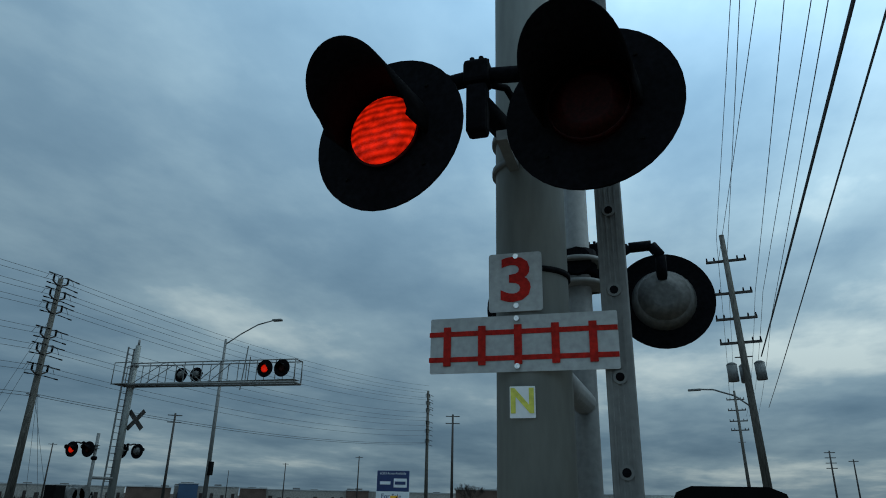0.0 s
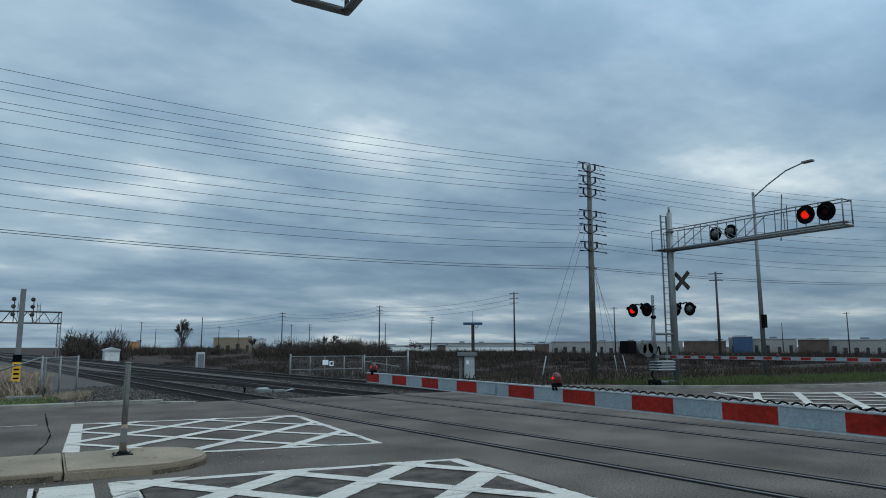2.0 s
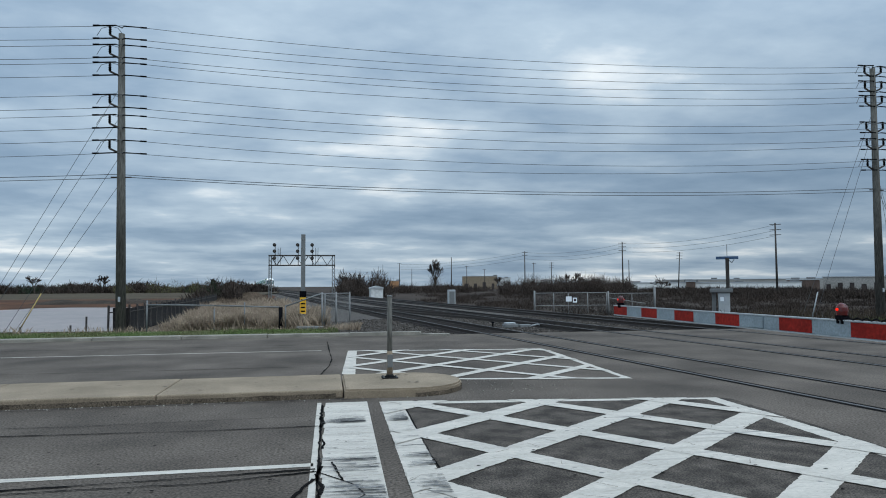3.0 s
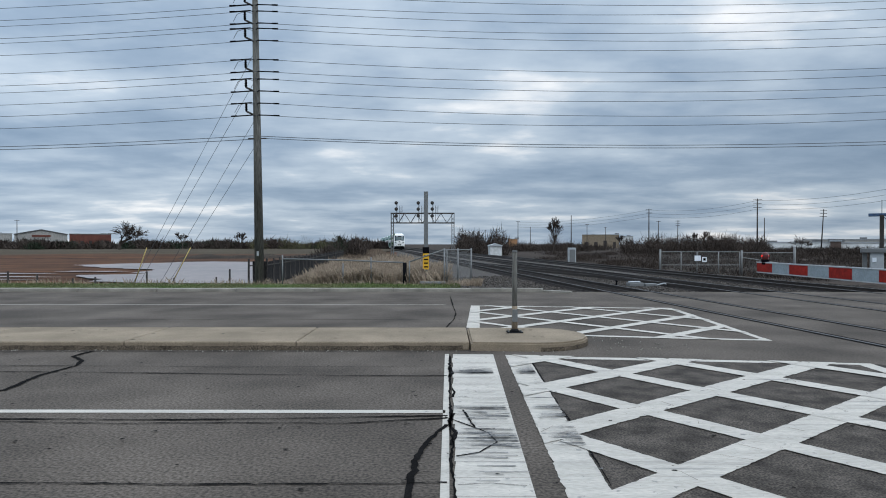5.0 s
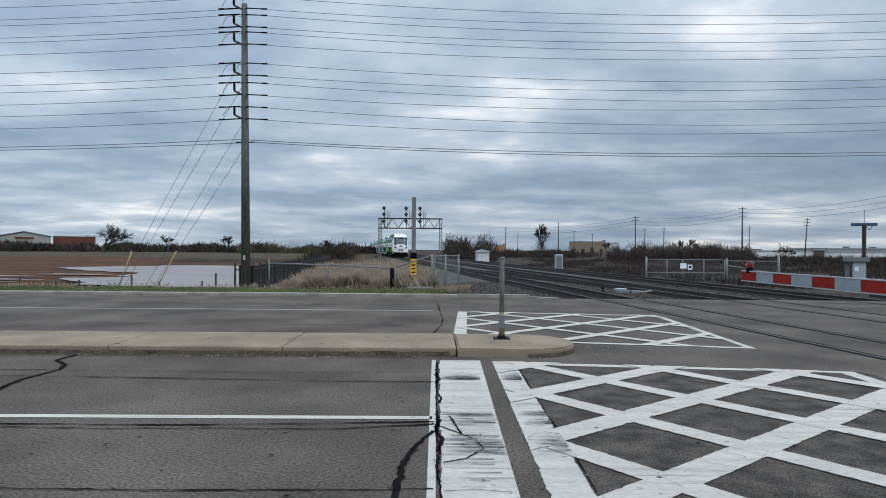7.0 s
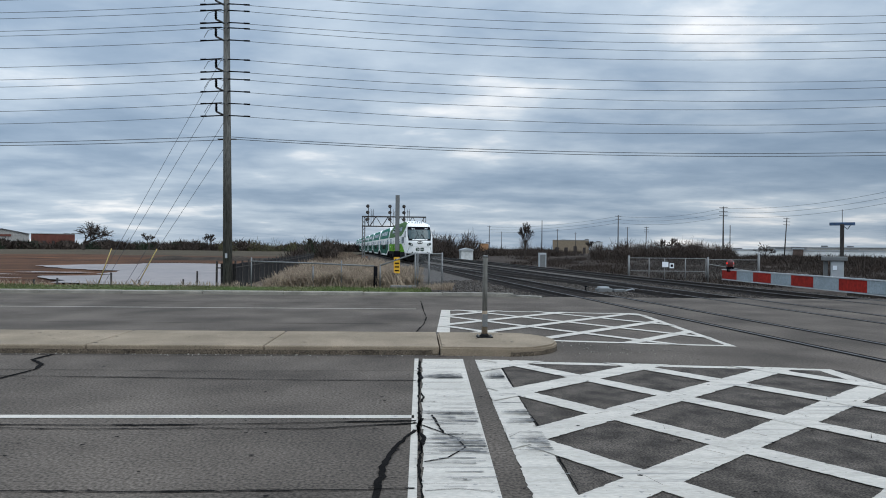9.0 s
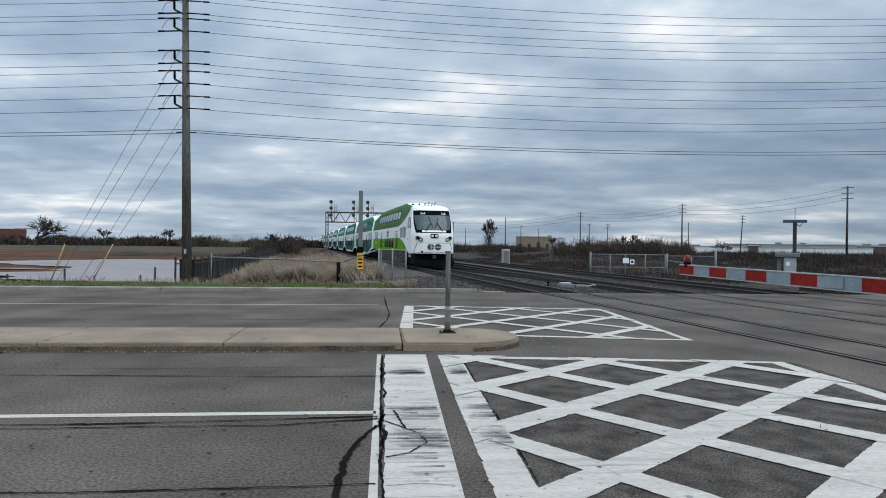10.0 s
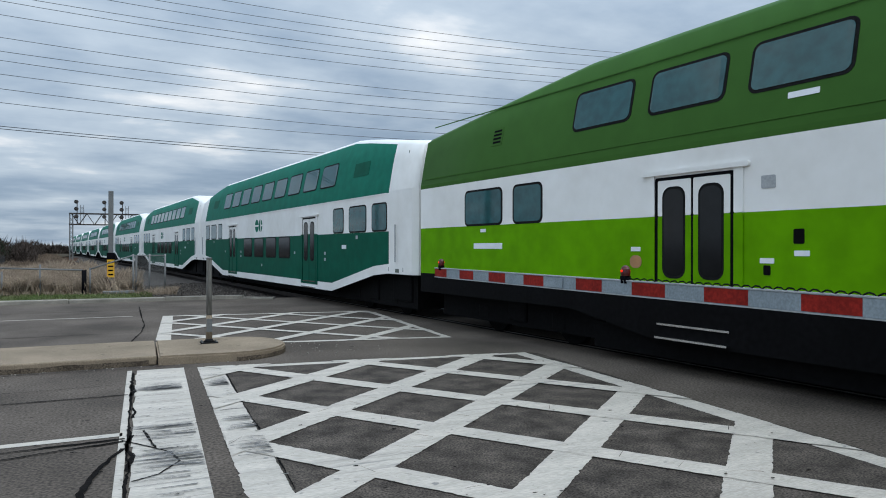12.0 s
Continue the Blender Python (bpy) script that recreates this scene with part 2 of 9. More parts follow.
M = {
    "asphalt": mat("asphalt", (0.093, 0.076, 0.062), 0.9, vary=0.4, scale=0.5, fine=34, bump=0.5),
    "asphalt_dark": mat("asphalt_dark", (0.071, 0.059, 0.049), 0.92, vary=0.5, scale=3.2, fine=55, bump=0.7),
    "paint_white": mat("road_paint", (0.44, 0.396, 0.338), 0.8, vary=0.14, scale=1.6, fine=35, bump=0.2, stretch=(0.5, 3.0, 1)),
    "concrete": mat("concrete", (0.22, 0.172, 0.122), 0.9, vary=0.22, scale=1.2, fine=70, bump=0.3),
    "kerb": mat("kerb_concrete", (0.24, 0.22, 0.185), 0.9, vary=0.3, scale=1.4, fine=60, bump=0.3),
    "tar": mat("tar_seam", (0.010, 0.009, 0.0085), 0.9, vary=0.3, scale=3, fine=60, bump=0.3, spec=0.02),
    "earth": mat("brown_earth", (0.095, 0.042, 0.020), 0.95, second=(0.042, 0.019, 0.010), vary=0.6, scale=0.16, fine=1.3, bump=0.6, stretch=(0.22, 1.5, 1)),
    "scrub": mat("dry_scrub", (0.052, 0.038, 0.029), 0.95, second=(0.027, 0.020, 0.016), vary=0.4, scale=0.12, fine=6, bump=0.8),
    "green_grass": mat("green_grass", (0.065, 0.095, 0.028), 0.95, second=(0.085, 0.082, 0.040), vary=0.4, scale=0.5, fine=30, bump=0.8),
    "reed": mat("dry_grass", (0.37, 0.292, 0.215), 0.9, second=(0.195, 0.148, 0.108), vary=0.35, scale=1.1, fine=20, bump=0.1),
    "ballast": mat("ballast", (0.102, 0.088, 0.077), 0.95, second=(0.037, 0.032, 0.028), vary=0.6, scale=9, fine=28, bump=1.0),
    "tie": mat("wooden_tie", (0.022, 0.018, 0.016), 0.9, vary=0.4, scale=3, fine=25, bump=0.5, per_piece=0.25),
    "rail": mat("rail_steel", (0.030, 0.022, 0.018), 0.75, 0.2, vary=0.3, scale=4, fine=40, bump=0.2),
    "rail_head": mat("polished_rail", (0.10, 0.092, 0.086), 0.5, 0.4, vary=0.1, scale=3, fine=30, bump=0.05),
    "galv": mat("galvanised_steel", (0.14, 0.143, 0.14), 0.6, 0.15, vary=0.1, scale=3, fine=30, bump=0.08),
    "fence_steel": mat("fence_steel", (0.17, 0.17, 0.165), 0.6, 0.1, vary=0.1, scale=3, fine=30, bump=0.0),
    "pole_grey": mat("aluminium_grey", (0.17, 0.18, 0.17), 0.6, 0.15, vary=0.08, scale=2.2, fine=26, bump=0.06, stretch=(1, 1, 0.25)),
    "black": mat("matt_black", (0.0045, 0.0045, 0.006), 0.85, vary=0.3, scale=5, fine=50, bump=0.05, spec=0.05),
    "rubber": mat("rubber", (0.010, 0.010, 0.010), 0.85, vary=0.3, scale=6, fine=50, bump=0.15, spec=0.2),
    "lens_dark": mat("red_lens_unlit", (0.018, 0.0015, 0.0015), 0.5, vary=0.3, scale=30, fine=90, bump=0.1, coat=0.0, spec=0.1),
    "lens_lit": mat("red_lens_lit", (1.0, 0.014, 0.002), 0.4, vary=0.3, scale=25, fine=80, bump=0.3, emit=1.05, spec=0.2),
    "lens_small": mat("small_red_lens", (0.075, 0.004, 0.003), 0.3, vary=0.3, scale=12, fine=60, bump=0.2),
    "sign_grey": mat("sign_aluminium", (0.34, 0.355, 0.36), 0.6, 0.0, vary=0.1, scale=4, fine=40, bump=0.04),
    "sign_red": mat("sign_red", (0.33, 0.012, 0.008), 0.7, vary=0.2, scale=12, fine=60, bump=0.03, spec=0.15),
    "sign_yellow": mat("sign_yellow", (0.62, 0.60, 0.08), 0.6, vary=0.15, scale=12, fine=60, bump=0.03),
    "orange_yellow": mat("marker_yellow", (0.75, 0.40, 0.02), 0.6, vary=0.15, scale=8, fine=50, bump=0.03),
    "arm_red": mat("arm_red", (0.225, 0.014, 0.009), 0.7, vary=0.2, scale=5, fine=40, bump=0.03, spec=0.15),
    "arm_white": mat("arm_reflective", (0.22, 0.262, 0.285), 0.6, vary=0.12, scale=5, fine=60, bump=0.05, spec=0.3),
    "white": mat("white_coat", (0.80, 0.795, 0.77), 0.45, second=(0.72, 0.71, 0.675), vary=0.05, scale=0.9, fine=4, bump=0.02, spec=0.2),
    "white_rough": mat("white_wall", (0.50, 0.50, 0.485), 0.8, vary=0.12, scale=0.1, fine=2, bump=0.05),
    "olive": mat("olive_green_coat", (0.042, 0.115, 0.022), 0.5, vary=0.04, scale=0.5, fine=3, bump=0.02, coat=0.0, spec=0.05),
    "lime": mat("lime_green_coat", (0.103, 0.30, 0.002), 0.5, vary=0.08, scale=0.7, fine=3, bump=0.02, coat=0.0, spec=0.04),
    "teal": mat("teal_green_coat", (0.005, 0.142, 0.094), 0.5, vary=0.08, scale=0.7, fine=3, bump=0.02, coat=0.0, spec=0.04),
    "teal_dark": mat("dark_teal_coat", (0.002, 0.085, 0.052), 0.5, vary=0.08, scale=0.7, fine=3, bump=0.02, coat=0.0, spec=0.04),
    "under": mat("underframe_black", (0.0024, 0.0024, 0.0027), 0.9, vary=0.4, scale=1.2, fine=12, bump=0.15, spec=0.15),
    "glass": glass("tinted_glass", (0.014, 0.074, 0.077)),
    "glass_dark": mat("dark_glass", (0.008, 0.009, 0.01), 0.12, vary=0.15, scale=0.7, fine=5, bump=0.0, spec=0.2),
    "windscreen": glass("windscreen_glass", (0.030, 0.058, 0.060), 0.06),
    "lamp_on": mat("headlamp_lit", (0.62, 0.61, 0.58), 0.3, vary=0.25, scale=22, emit=0.10, bump=0.0),
    "lamp_low": mat("running_light", (0.9, 0.92, 1.0), 0.3, vary=0.05, emit=0.45, bump=0.0),
    "tyre_mark": mat("tyre_mark", (0.17, 0.165, 0.16), 0.9, vary=0.3, scale=4, fine=30, bump=0.2),
    "emblem": mat("dark_emblem", (0.03, 0.048, 0.03), 0.5, vary=0.1, bump=0.0),
    "guard": mat("faded_guard", (0.42, 0.31, 0.11), 0.8, vary=0.2, scale=4, fine=30, bump=0.0),
    "scrub_ground": mat("scrub_ground", (0.048, 0.036, 0.027), 0.95, second=(0.025, 0.019, 0.014), vary=0.45, scale=0.3, fine=4, bump=0.8),
    "lamp_off": mat("lamp_lens", (0.5, 0.52, 0.52), 0.15, vary=0.3, scale=30, fine=90, bump=0.3, coat=0.6),
    "wood_pole": mat("weathered_pole", (0.105, 0.100, 0.088), 0.9, vary=0.3, scale=3, fine=30, bump=0.3, stretch=(1, 1, 0.12)),
    "wood_pole_dark": mat("dark_pole", (0.06, 0.054, 0.05), 0.9, vary=0.3, scale=3, fine=30, bump=0.3, stretch=(1, 1, 0.12)),
    "wire": mat("wire", (0.06, 0.065, 0.07), 0.6, vary=0.1, bump=0.0),
    "dark_fence": mat("dark_fence", (0.024, 0.022, 0.021), 0.9, vary=0.5, scale=2.5, fine=20, bump=0.4, stretch=(2, 2, 0.4), per_piece=0.3),
    "brick": mat("brown_brick", (0.105, 0.075, 0.062), 0.9, vary=0.25, scale=0.4, fine=6, bump=0.1),
    "brick_red": mat("red_brick", (0.13, 0.05, 0.038), 0.9, vary=0.25, scale=0.4, fine=6, bump=0.1),
    "blue_sign": mat("navy_sign", (0.012, 0.03, 0.12), 0.5, vary=0.1, bump=0.0),
    "sign_white": mat("white_sign", (0.72, 0.74, 0.76), 0.5, vary=0.05, bump=0.0),
    "car_black": mat("black_car_coat", (0.005, 0.006, 0.009), 0.4, vary=0.1, bump=0.0, spec=0.04),
    "bark": mat("bark", (0.075, 0.06, 0.05), 0.95, vary=0.3, scale=3, fine=20, bump=0.4),
    "bank": mat("bank_litter", (0.15, 0.112, 0.080), 0.95, second=(0.062, 0.046, 0.034), vary=0.6, scale=0.9, fine=9, bump=0.8),
    "dead_grass": mat("dead_grass", (0.062, 0.047, 0.033), 0.95, second=(0.034, 0.026, 0.019), vary=0.4, scale=0.5, fine=6, bump=0.0),
    "scrub_twig": mat("scrub_twigs", (0.050, 0.037, 0.030), 0.95, second=(0.027, 0.021, 0.017), vary=0.4, scale=0.12, fine=3, bump=0.0),
    "twig": mat("bare_twigs", (0.050, 0.038, 0.031), 0.95, vary=0.4, scale=0.3, fine=5, bump=0.0),
    "leaf": mat("spring_foliage", (0.085, 0.080, 0.040), 0.9, vary=0.4, scale=0.5, fine=6, bump=0.0),
    "pine": mat("evergreen", (0.022, 0.031, 0.018), 0.9, vary=0.4, scale=0.5, fine=6, bump=0.0),
    "car_glass": mat("car_glass", (0.012, 0.014, 0.017), 0.15, vary=0.1, bump=0.0, spec=0.15),
    "orange": mat("orange_coat", (0.34, 0.17, 0.075), 0.7, vary=0.2, scale=0.3, fine=4, bump=0.0),
    "container_blue": mat("blue_container", (0.03, 0.07, 0.14), 0.6, vary=0.2, scale=0.4, fine=5, bump=0.0),
    "seam": mat("panel_seam", (0.10, 0.12, 0.10), 0.6, vary=0.1, bump=0.0),
    "beige_wall": mat("beige_wall", (0.31, 0.295, 0.27), 0.85, vary=0.15, scale=0.08, fine=2, bump=0.05),
    "dock_dark": mat("dock_shadow_door", (0.055, 0.045, 0.042), 0.85, vary=0.3, scale=0.3, fine=3, bump=0.05),
    "roof_grey": mat("roof_grey", (0.12, 0.12, 0.12), 0.8, vary=0.2, scale=0.3, fine=3, bump=0.05),
    "housing_grey": mat("lamp_housing_grey", (0.085, 0.086, 0.084), 0.7, 0.1, vary=0.2, scale=9, fine=40, bump=0.06),
    "field_grass": mat("field_grass", (0.075, 0.058, 0.036), 0.95, second=(0.042, 0.032, 0.021), vary=0.4, scale=0.15, fine=4, bump=0.6, stretch=(0.3, 1.5, 1)),
    "fouled_shaded": mat("fouled_shaded_ballast", (0.030, 0.025, 0.022), 0.95, second=(0.012, 0.010, 0.009), vary=0.6, scale=7, fine=28, bump=0.9),
    "bank_grass": mat("bank_grass", (0.185, 0.138, 0.100), 0.95, second=(0.085, 0.062, 0.046), vary=0.4, scale=0.35, fine=6, bump=0.0),
    "kerb_shade_grime": mat("kerb_shade_grime", (0.105, 0.082, 0.060), 0.95, vary=0.4, scale=3, fine=50, bump=0.2),
    "chrome": mat("bright_metal", (0.55, 0.55, 0.55), 0.25, 1.0, vary=0.1, bump=0.0),
}


def worn_paint():
    """White paint rubbed through to the asphalt in streaks along the road, with tyre marks."""
    m = M["paint_white"]
    nt = m.node_tree
    n, l = nt.nodes, nt.links
    b = n["Principled BSDF"]
    base = b.inputs["Base Color"].links[0].from_socket
    tc = n.new("ShaderNodeTexCoord")
    fac = None
    for stretch, scale, lo, hi in (((0.30, 9.0, 1), 1.0, 0.62, 0.72), ((1, 1, 1), 9.0, 0.66, 0.71), ((1, 1, 1), 38.0, 0.69, 0.73)):
        mp = n.new("ShaderNodeMapping"); mp.inputs["Scale"].default_value = stretch
        l.new(tc.outputs["Object"], mp.inputs[0])
        t = n.new("ShaderNodeTexNoise"); t.inputs["Scale"].default_value = scale; t.inputs["Detail"].default_value = 5
        l.new(mp.outputs[0], t.inputs["Vector"])
        r = n.new("ShaderNodeMapRange"); r.inputs[1].default_value, r.inputs[2].default_value = lo, hi
        l.new(t.outputs[0], r.inputs[0])
        if fac is None:
            fac = r.outputs[0]
        else:
            mx = n.new("ShaderNodeMath"); mx.operation = "MAXIMUM"
            l.new(fac, mx.inputs[0]); l.new(r.outputs[0], mx.inputs[1]); fac = mx.outputs[0]
    k = n.new("ShaderNodeMath"); k.operation = "MULTIPLY"; k.inputs[1].default_value = 0.72
    l.new(fac, k.inputs[0])
    g = n.new("ShaderNodeMix"); g.data_type = "RGBA"; g.inputs[7].default_value = (0.13, 0.13, 0.13, 1)
    l.new(k.outputs[0], g.inputs[0]); l.new(base, g.inputs[6]); l.new(g.outputs[2], b.inputs["Base Color"])


worn_paint()


def water_material():
    m = mat("muddy_water", (0.205, 0.160, 0.142), 0.30, vary=0.2, scale=0.15, fine=1.5, bump=0.05, spec=0.18)
    return m


M["water"] = water_material()


def lens_rib_glow():
    """Level bars of brighter and darker glow, put into the emission, stand for the lit lens's ribs."""
    nt = M["lens_lit"].node_tree
    n, l = nt.nodes, nt.links
    b = n["Principled BSDF"]
    old = b.inputs["Emission Strength"].links[0].from_socket
    tc = n.new("ShaderNodeTexCoord")
    w = n.new("ShaderNodeTexWave"); w.bands_direction = "Z"; w.inputs["Scale"].default_value = 11.0
    w.inputs["Distortion"].default_value = 1.6; w.inputs["Detail"].default_value = 2.0; w.inputs["Detail Scale"].default_value = 2.0
    l.new(tc.outputs["Object"], w.inputs["Vector"])
    r = n.new("ShaderNodeMapRange"); r.inputs[3].default_value, r.inputs[4].default_value = 0.42, 1.25
    l.new(w.outputs["Fac"], r.inputs[0])
    k = n.new("ShaderNodeMath"); k.operation = "MULTIPLY"
    l.new(old, k.inputs[0]); l.new(r.outputs[0], k.inputs[1]); l.new(k.outputs[0], b.inputs["Emission Strength"])


lens_rib_glow()


# ---- mesh helpers ----
def box(bm, x0, x1, y0, y1, z0, z1, bevel=0.0):
    vs = [bm.verts.new(p) for p in ((x0, y0, z0), (x1, y0, z0), (x1, y1, z0), (x0, y1, z0), (x0, y0, z1), (x1, y0, z1), (x1, y1, z1), (x0, y1, z1))]
    fs = [bm.faces.new([vs[i] for i in f]) for f in ((3, 2, 1, 0), (4, 5, 6, 7), (0, 1, 5, 4), (1, 2, 6, 5), (2, 3, 7, 6), (3, 0, 4, 7))]
    if bevel:
        es = list({e for f in fs for e in f.edges})
        bmesh.ops.bevel(bm, geom=es, offset=bevel, segments=2, affect="EDGES", profile=0.5)
    return bm


def tube(bm, a, b, r0, r1=None, n=12, caps=True):
    """A straight round bar from a to b."""
    a, b = Vector(a), Vector(b)
    r1 = r0 if r1 is None else r1
    q = (b - a).to_track_quat("Z", "Y")
    lo, hi = [], []
    for i in range(n):
        u = 2 * math.pi * i / n
        d = q @ Vector((math.cos(u), math.sin(u), 0))
        lo.append(bm.verts.new(a + d * r0)); hi.append(bm.verts.new(b + d * r1))
    for i in range(n):
        f = bm.faces.new((lo[i], lo[(i + 1) % n], hi[(i + 1) % n], hi[i])); f.smooth = n > 6
    if caps:
        bm.faces.new(lo[::-1]); bm.faces.new(hi)
    return bm


def path_tube(bm, pts, r, n=8):
    for a, b in zip(pts, pts[1:]):
        tube(bm, a, b, r, r, n)
    return bm


def prism(bm, pts, axis, lo, hi):
    """A flat outline pushed from lo to hi along an axis. pts are given in the two other axes, in order."""
    def at(p, v):
        q = list(p); q.insert("xyz".index(axis), v)
        return q
    a = [bm.verts.new(at(p, lo)) for p in pts]
    b = [bm.verts.new(at(p, hi)) for p in pts]
    n = len(pts)
    bm.faces.new(a[::-1]); bm.faces.new(b)
    for i in range(n):
        bm.faces.new((a[i], a[(i + 1) % n], b[(i + 1) % n], b[i]))
    bmesh.ops.recalc_face_normals(bm, faces=bm.faces[:])
    return bm


def rounded(x0, x1, y0, y1, r, k=4):
    pts = []
    for cx, cy, a0 in ((x1 - r, y1 - r, 0), (x0 + r, y1 - r, 90), (x0 + r, y0 + r, 180), (x1 - r, y0 + r, 270)):
        for i in range(k + 1):
            a = radians(a0 + 90 * i / k)
            pts.append((cx + r * math.cos(a), cy + r * math.sin(a)))
    return pts


def disc(bm, c, normal, r, depth, n=32, r_back=None):
    c, d = Vector(c), Vector(normal).normalized()
    return tube(bm, c - d * depth / 2, c + d * depth / 2, r if r_back is None else r_back, r, n)


def mesh_of(name, bm):
    me = bpy.data.meshes.new(name)
    bm.to_mesh(me)
    bm.free()
    return me


def part(name, bm, material, parent, label=""):
    me = mesh_of(name, bm)
    me.materials.append(material)
    ob = new(name, me)
    ob.parent = parent
    return tagged(ob, label)


def piece(name, me, parent, m=None):
    ob = new(name, me)
    ob.parent = parent
    if m is not None:
        ob.matrix_basis = m
    return ob


def thing(name, m, label, category, group="", kind=""):
    ob = new(name)
    ob.empty_display_size = 0.2
    ob.matrix_basis = m
    return tagged(ob, label, category, group, kind)


def whole(name, bm, material, label, category="", kind="", group="", m=None):
    me = mesh_of(name, bm)
    me.materials.append(material)
    ob = new(name, me)
    if m is not None:
        ob.matrix_basis = m
    return tagged(ob, label, category, group, kind)


def clip(poly, keep):
    """Cut a convex outline by the half planes (a, b, c): a x + b y <= c."""
    for a, b, c in keep:
        out = []
        for p, q in zip(poly, poly[1:] + poly[:1]):
            dp, dq = a * p[0] + b * p[1] - c, a * q[0] + b * q[1] - c
            if dp <= 0:
                out.append(p)
            if dp * dq < 0:
                u = dp / (dp - dq)
                out.append((p[0] + u * (q[0] - p[0]), p[1] + u * (q[1] - p[1])))
        poly = out
        if len(poly) < 3:
            return []
    return poly


def flat(bm, pts, z):
    f = bm.faces.new([bm.verts.new((*p, z)) for p in pts])
    f.normal_update()
    if f.normal.z < 0:
        f.normal_flip()


def lettering(name, text, size, m, material, parent, depth=0.002, bold=0.0):
    """Raised letters, turned into a mesh."""
    cu = bpy.data.curves.new(name, "FONT")
    cu.body, cu.size, cu.align_x, cu.align_y, cu.extrude, cu.offset = text, size, "CENTER", "CENTER", depth, bold
    cu.resolution_u = 3
    tmp = bpy.data.objects.new(name + "_tmp", cu)
    scene.collection.objects.link(tmp)
    bpy.context.view_layer.update()
    me = bpy.data.meshes.new_from_object(tmp.evaluated_get(bpy.context.evaluated_depsgraph_get()))
    bpy.data.objects.remove(tmp)
    me.materials.clear()
    me.materials.append(material)
    ob = new(name, me)
    ob.parent = parent
    ob.matrix_basis = m
    return ob

# ---- ground, road and kerbs ----
SLOPE = 0.117
TRACK_TURN = math.degrees(math.atan(SLOPE))
TRACKS = (0.0, 4.8, 9.6)
rng = random.Random(5)


def track_pose(off, along, z=0.0):
    """A place on the track bed: metres to the right of the first track's middle, and metres along it."""
    a = radians(TRACK_TURN)
    return pose(9.98 + off * math.cos(a) - along * math.sin(a), off * math.sin(a) + along * math.cos(a), z, 0, 0, TRACK_TURN)


def sheet(name, pts, z, material, label, category, kind="structure"):
    bm = bmesh.new()
    flat(bm, pts, z)
    return whole(name, bm, material, label, category, kind)


def grid_sheet(name, x0, x1, y0, y1, nx, ny, height, material, label, category):
    bm = bmesh.new()
    vs = [[bm.verts.new((x0 + (x1 - x0) * i / nx, y0 + (y1 - y0) * j / ny, height(x0 + (x1 - x0) * i / nx, y0 + (y1 - y0) * j / ny))) for i in range(nx + 1)] for j in range(ny + 1)]
    for j in range(ny):
        for i in range(nx):
            f = bm.faces.new((vs[j][i], vs[j][i + 1], vs[j + 1][i + 1], vs[j + 1][i])); f.smooth = True
    return whole(name, bm, material, label, category, "structure")


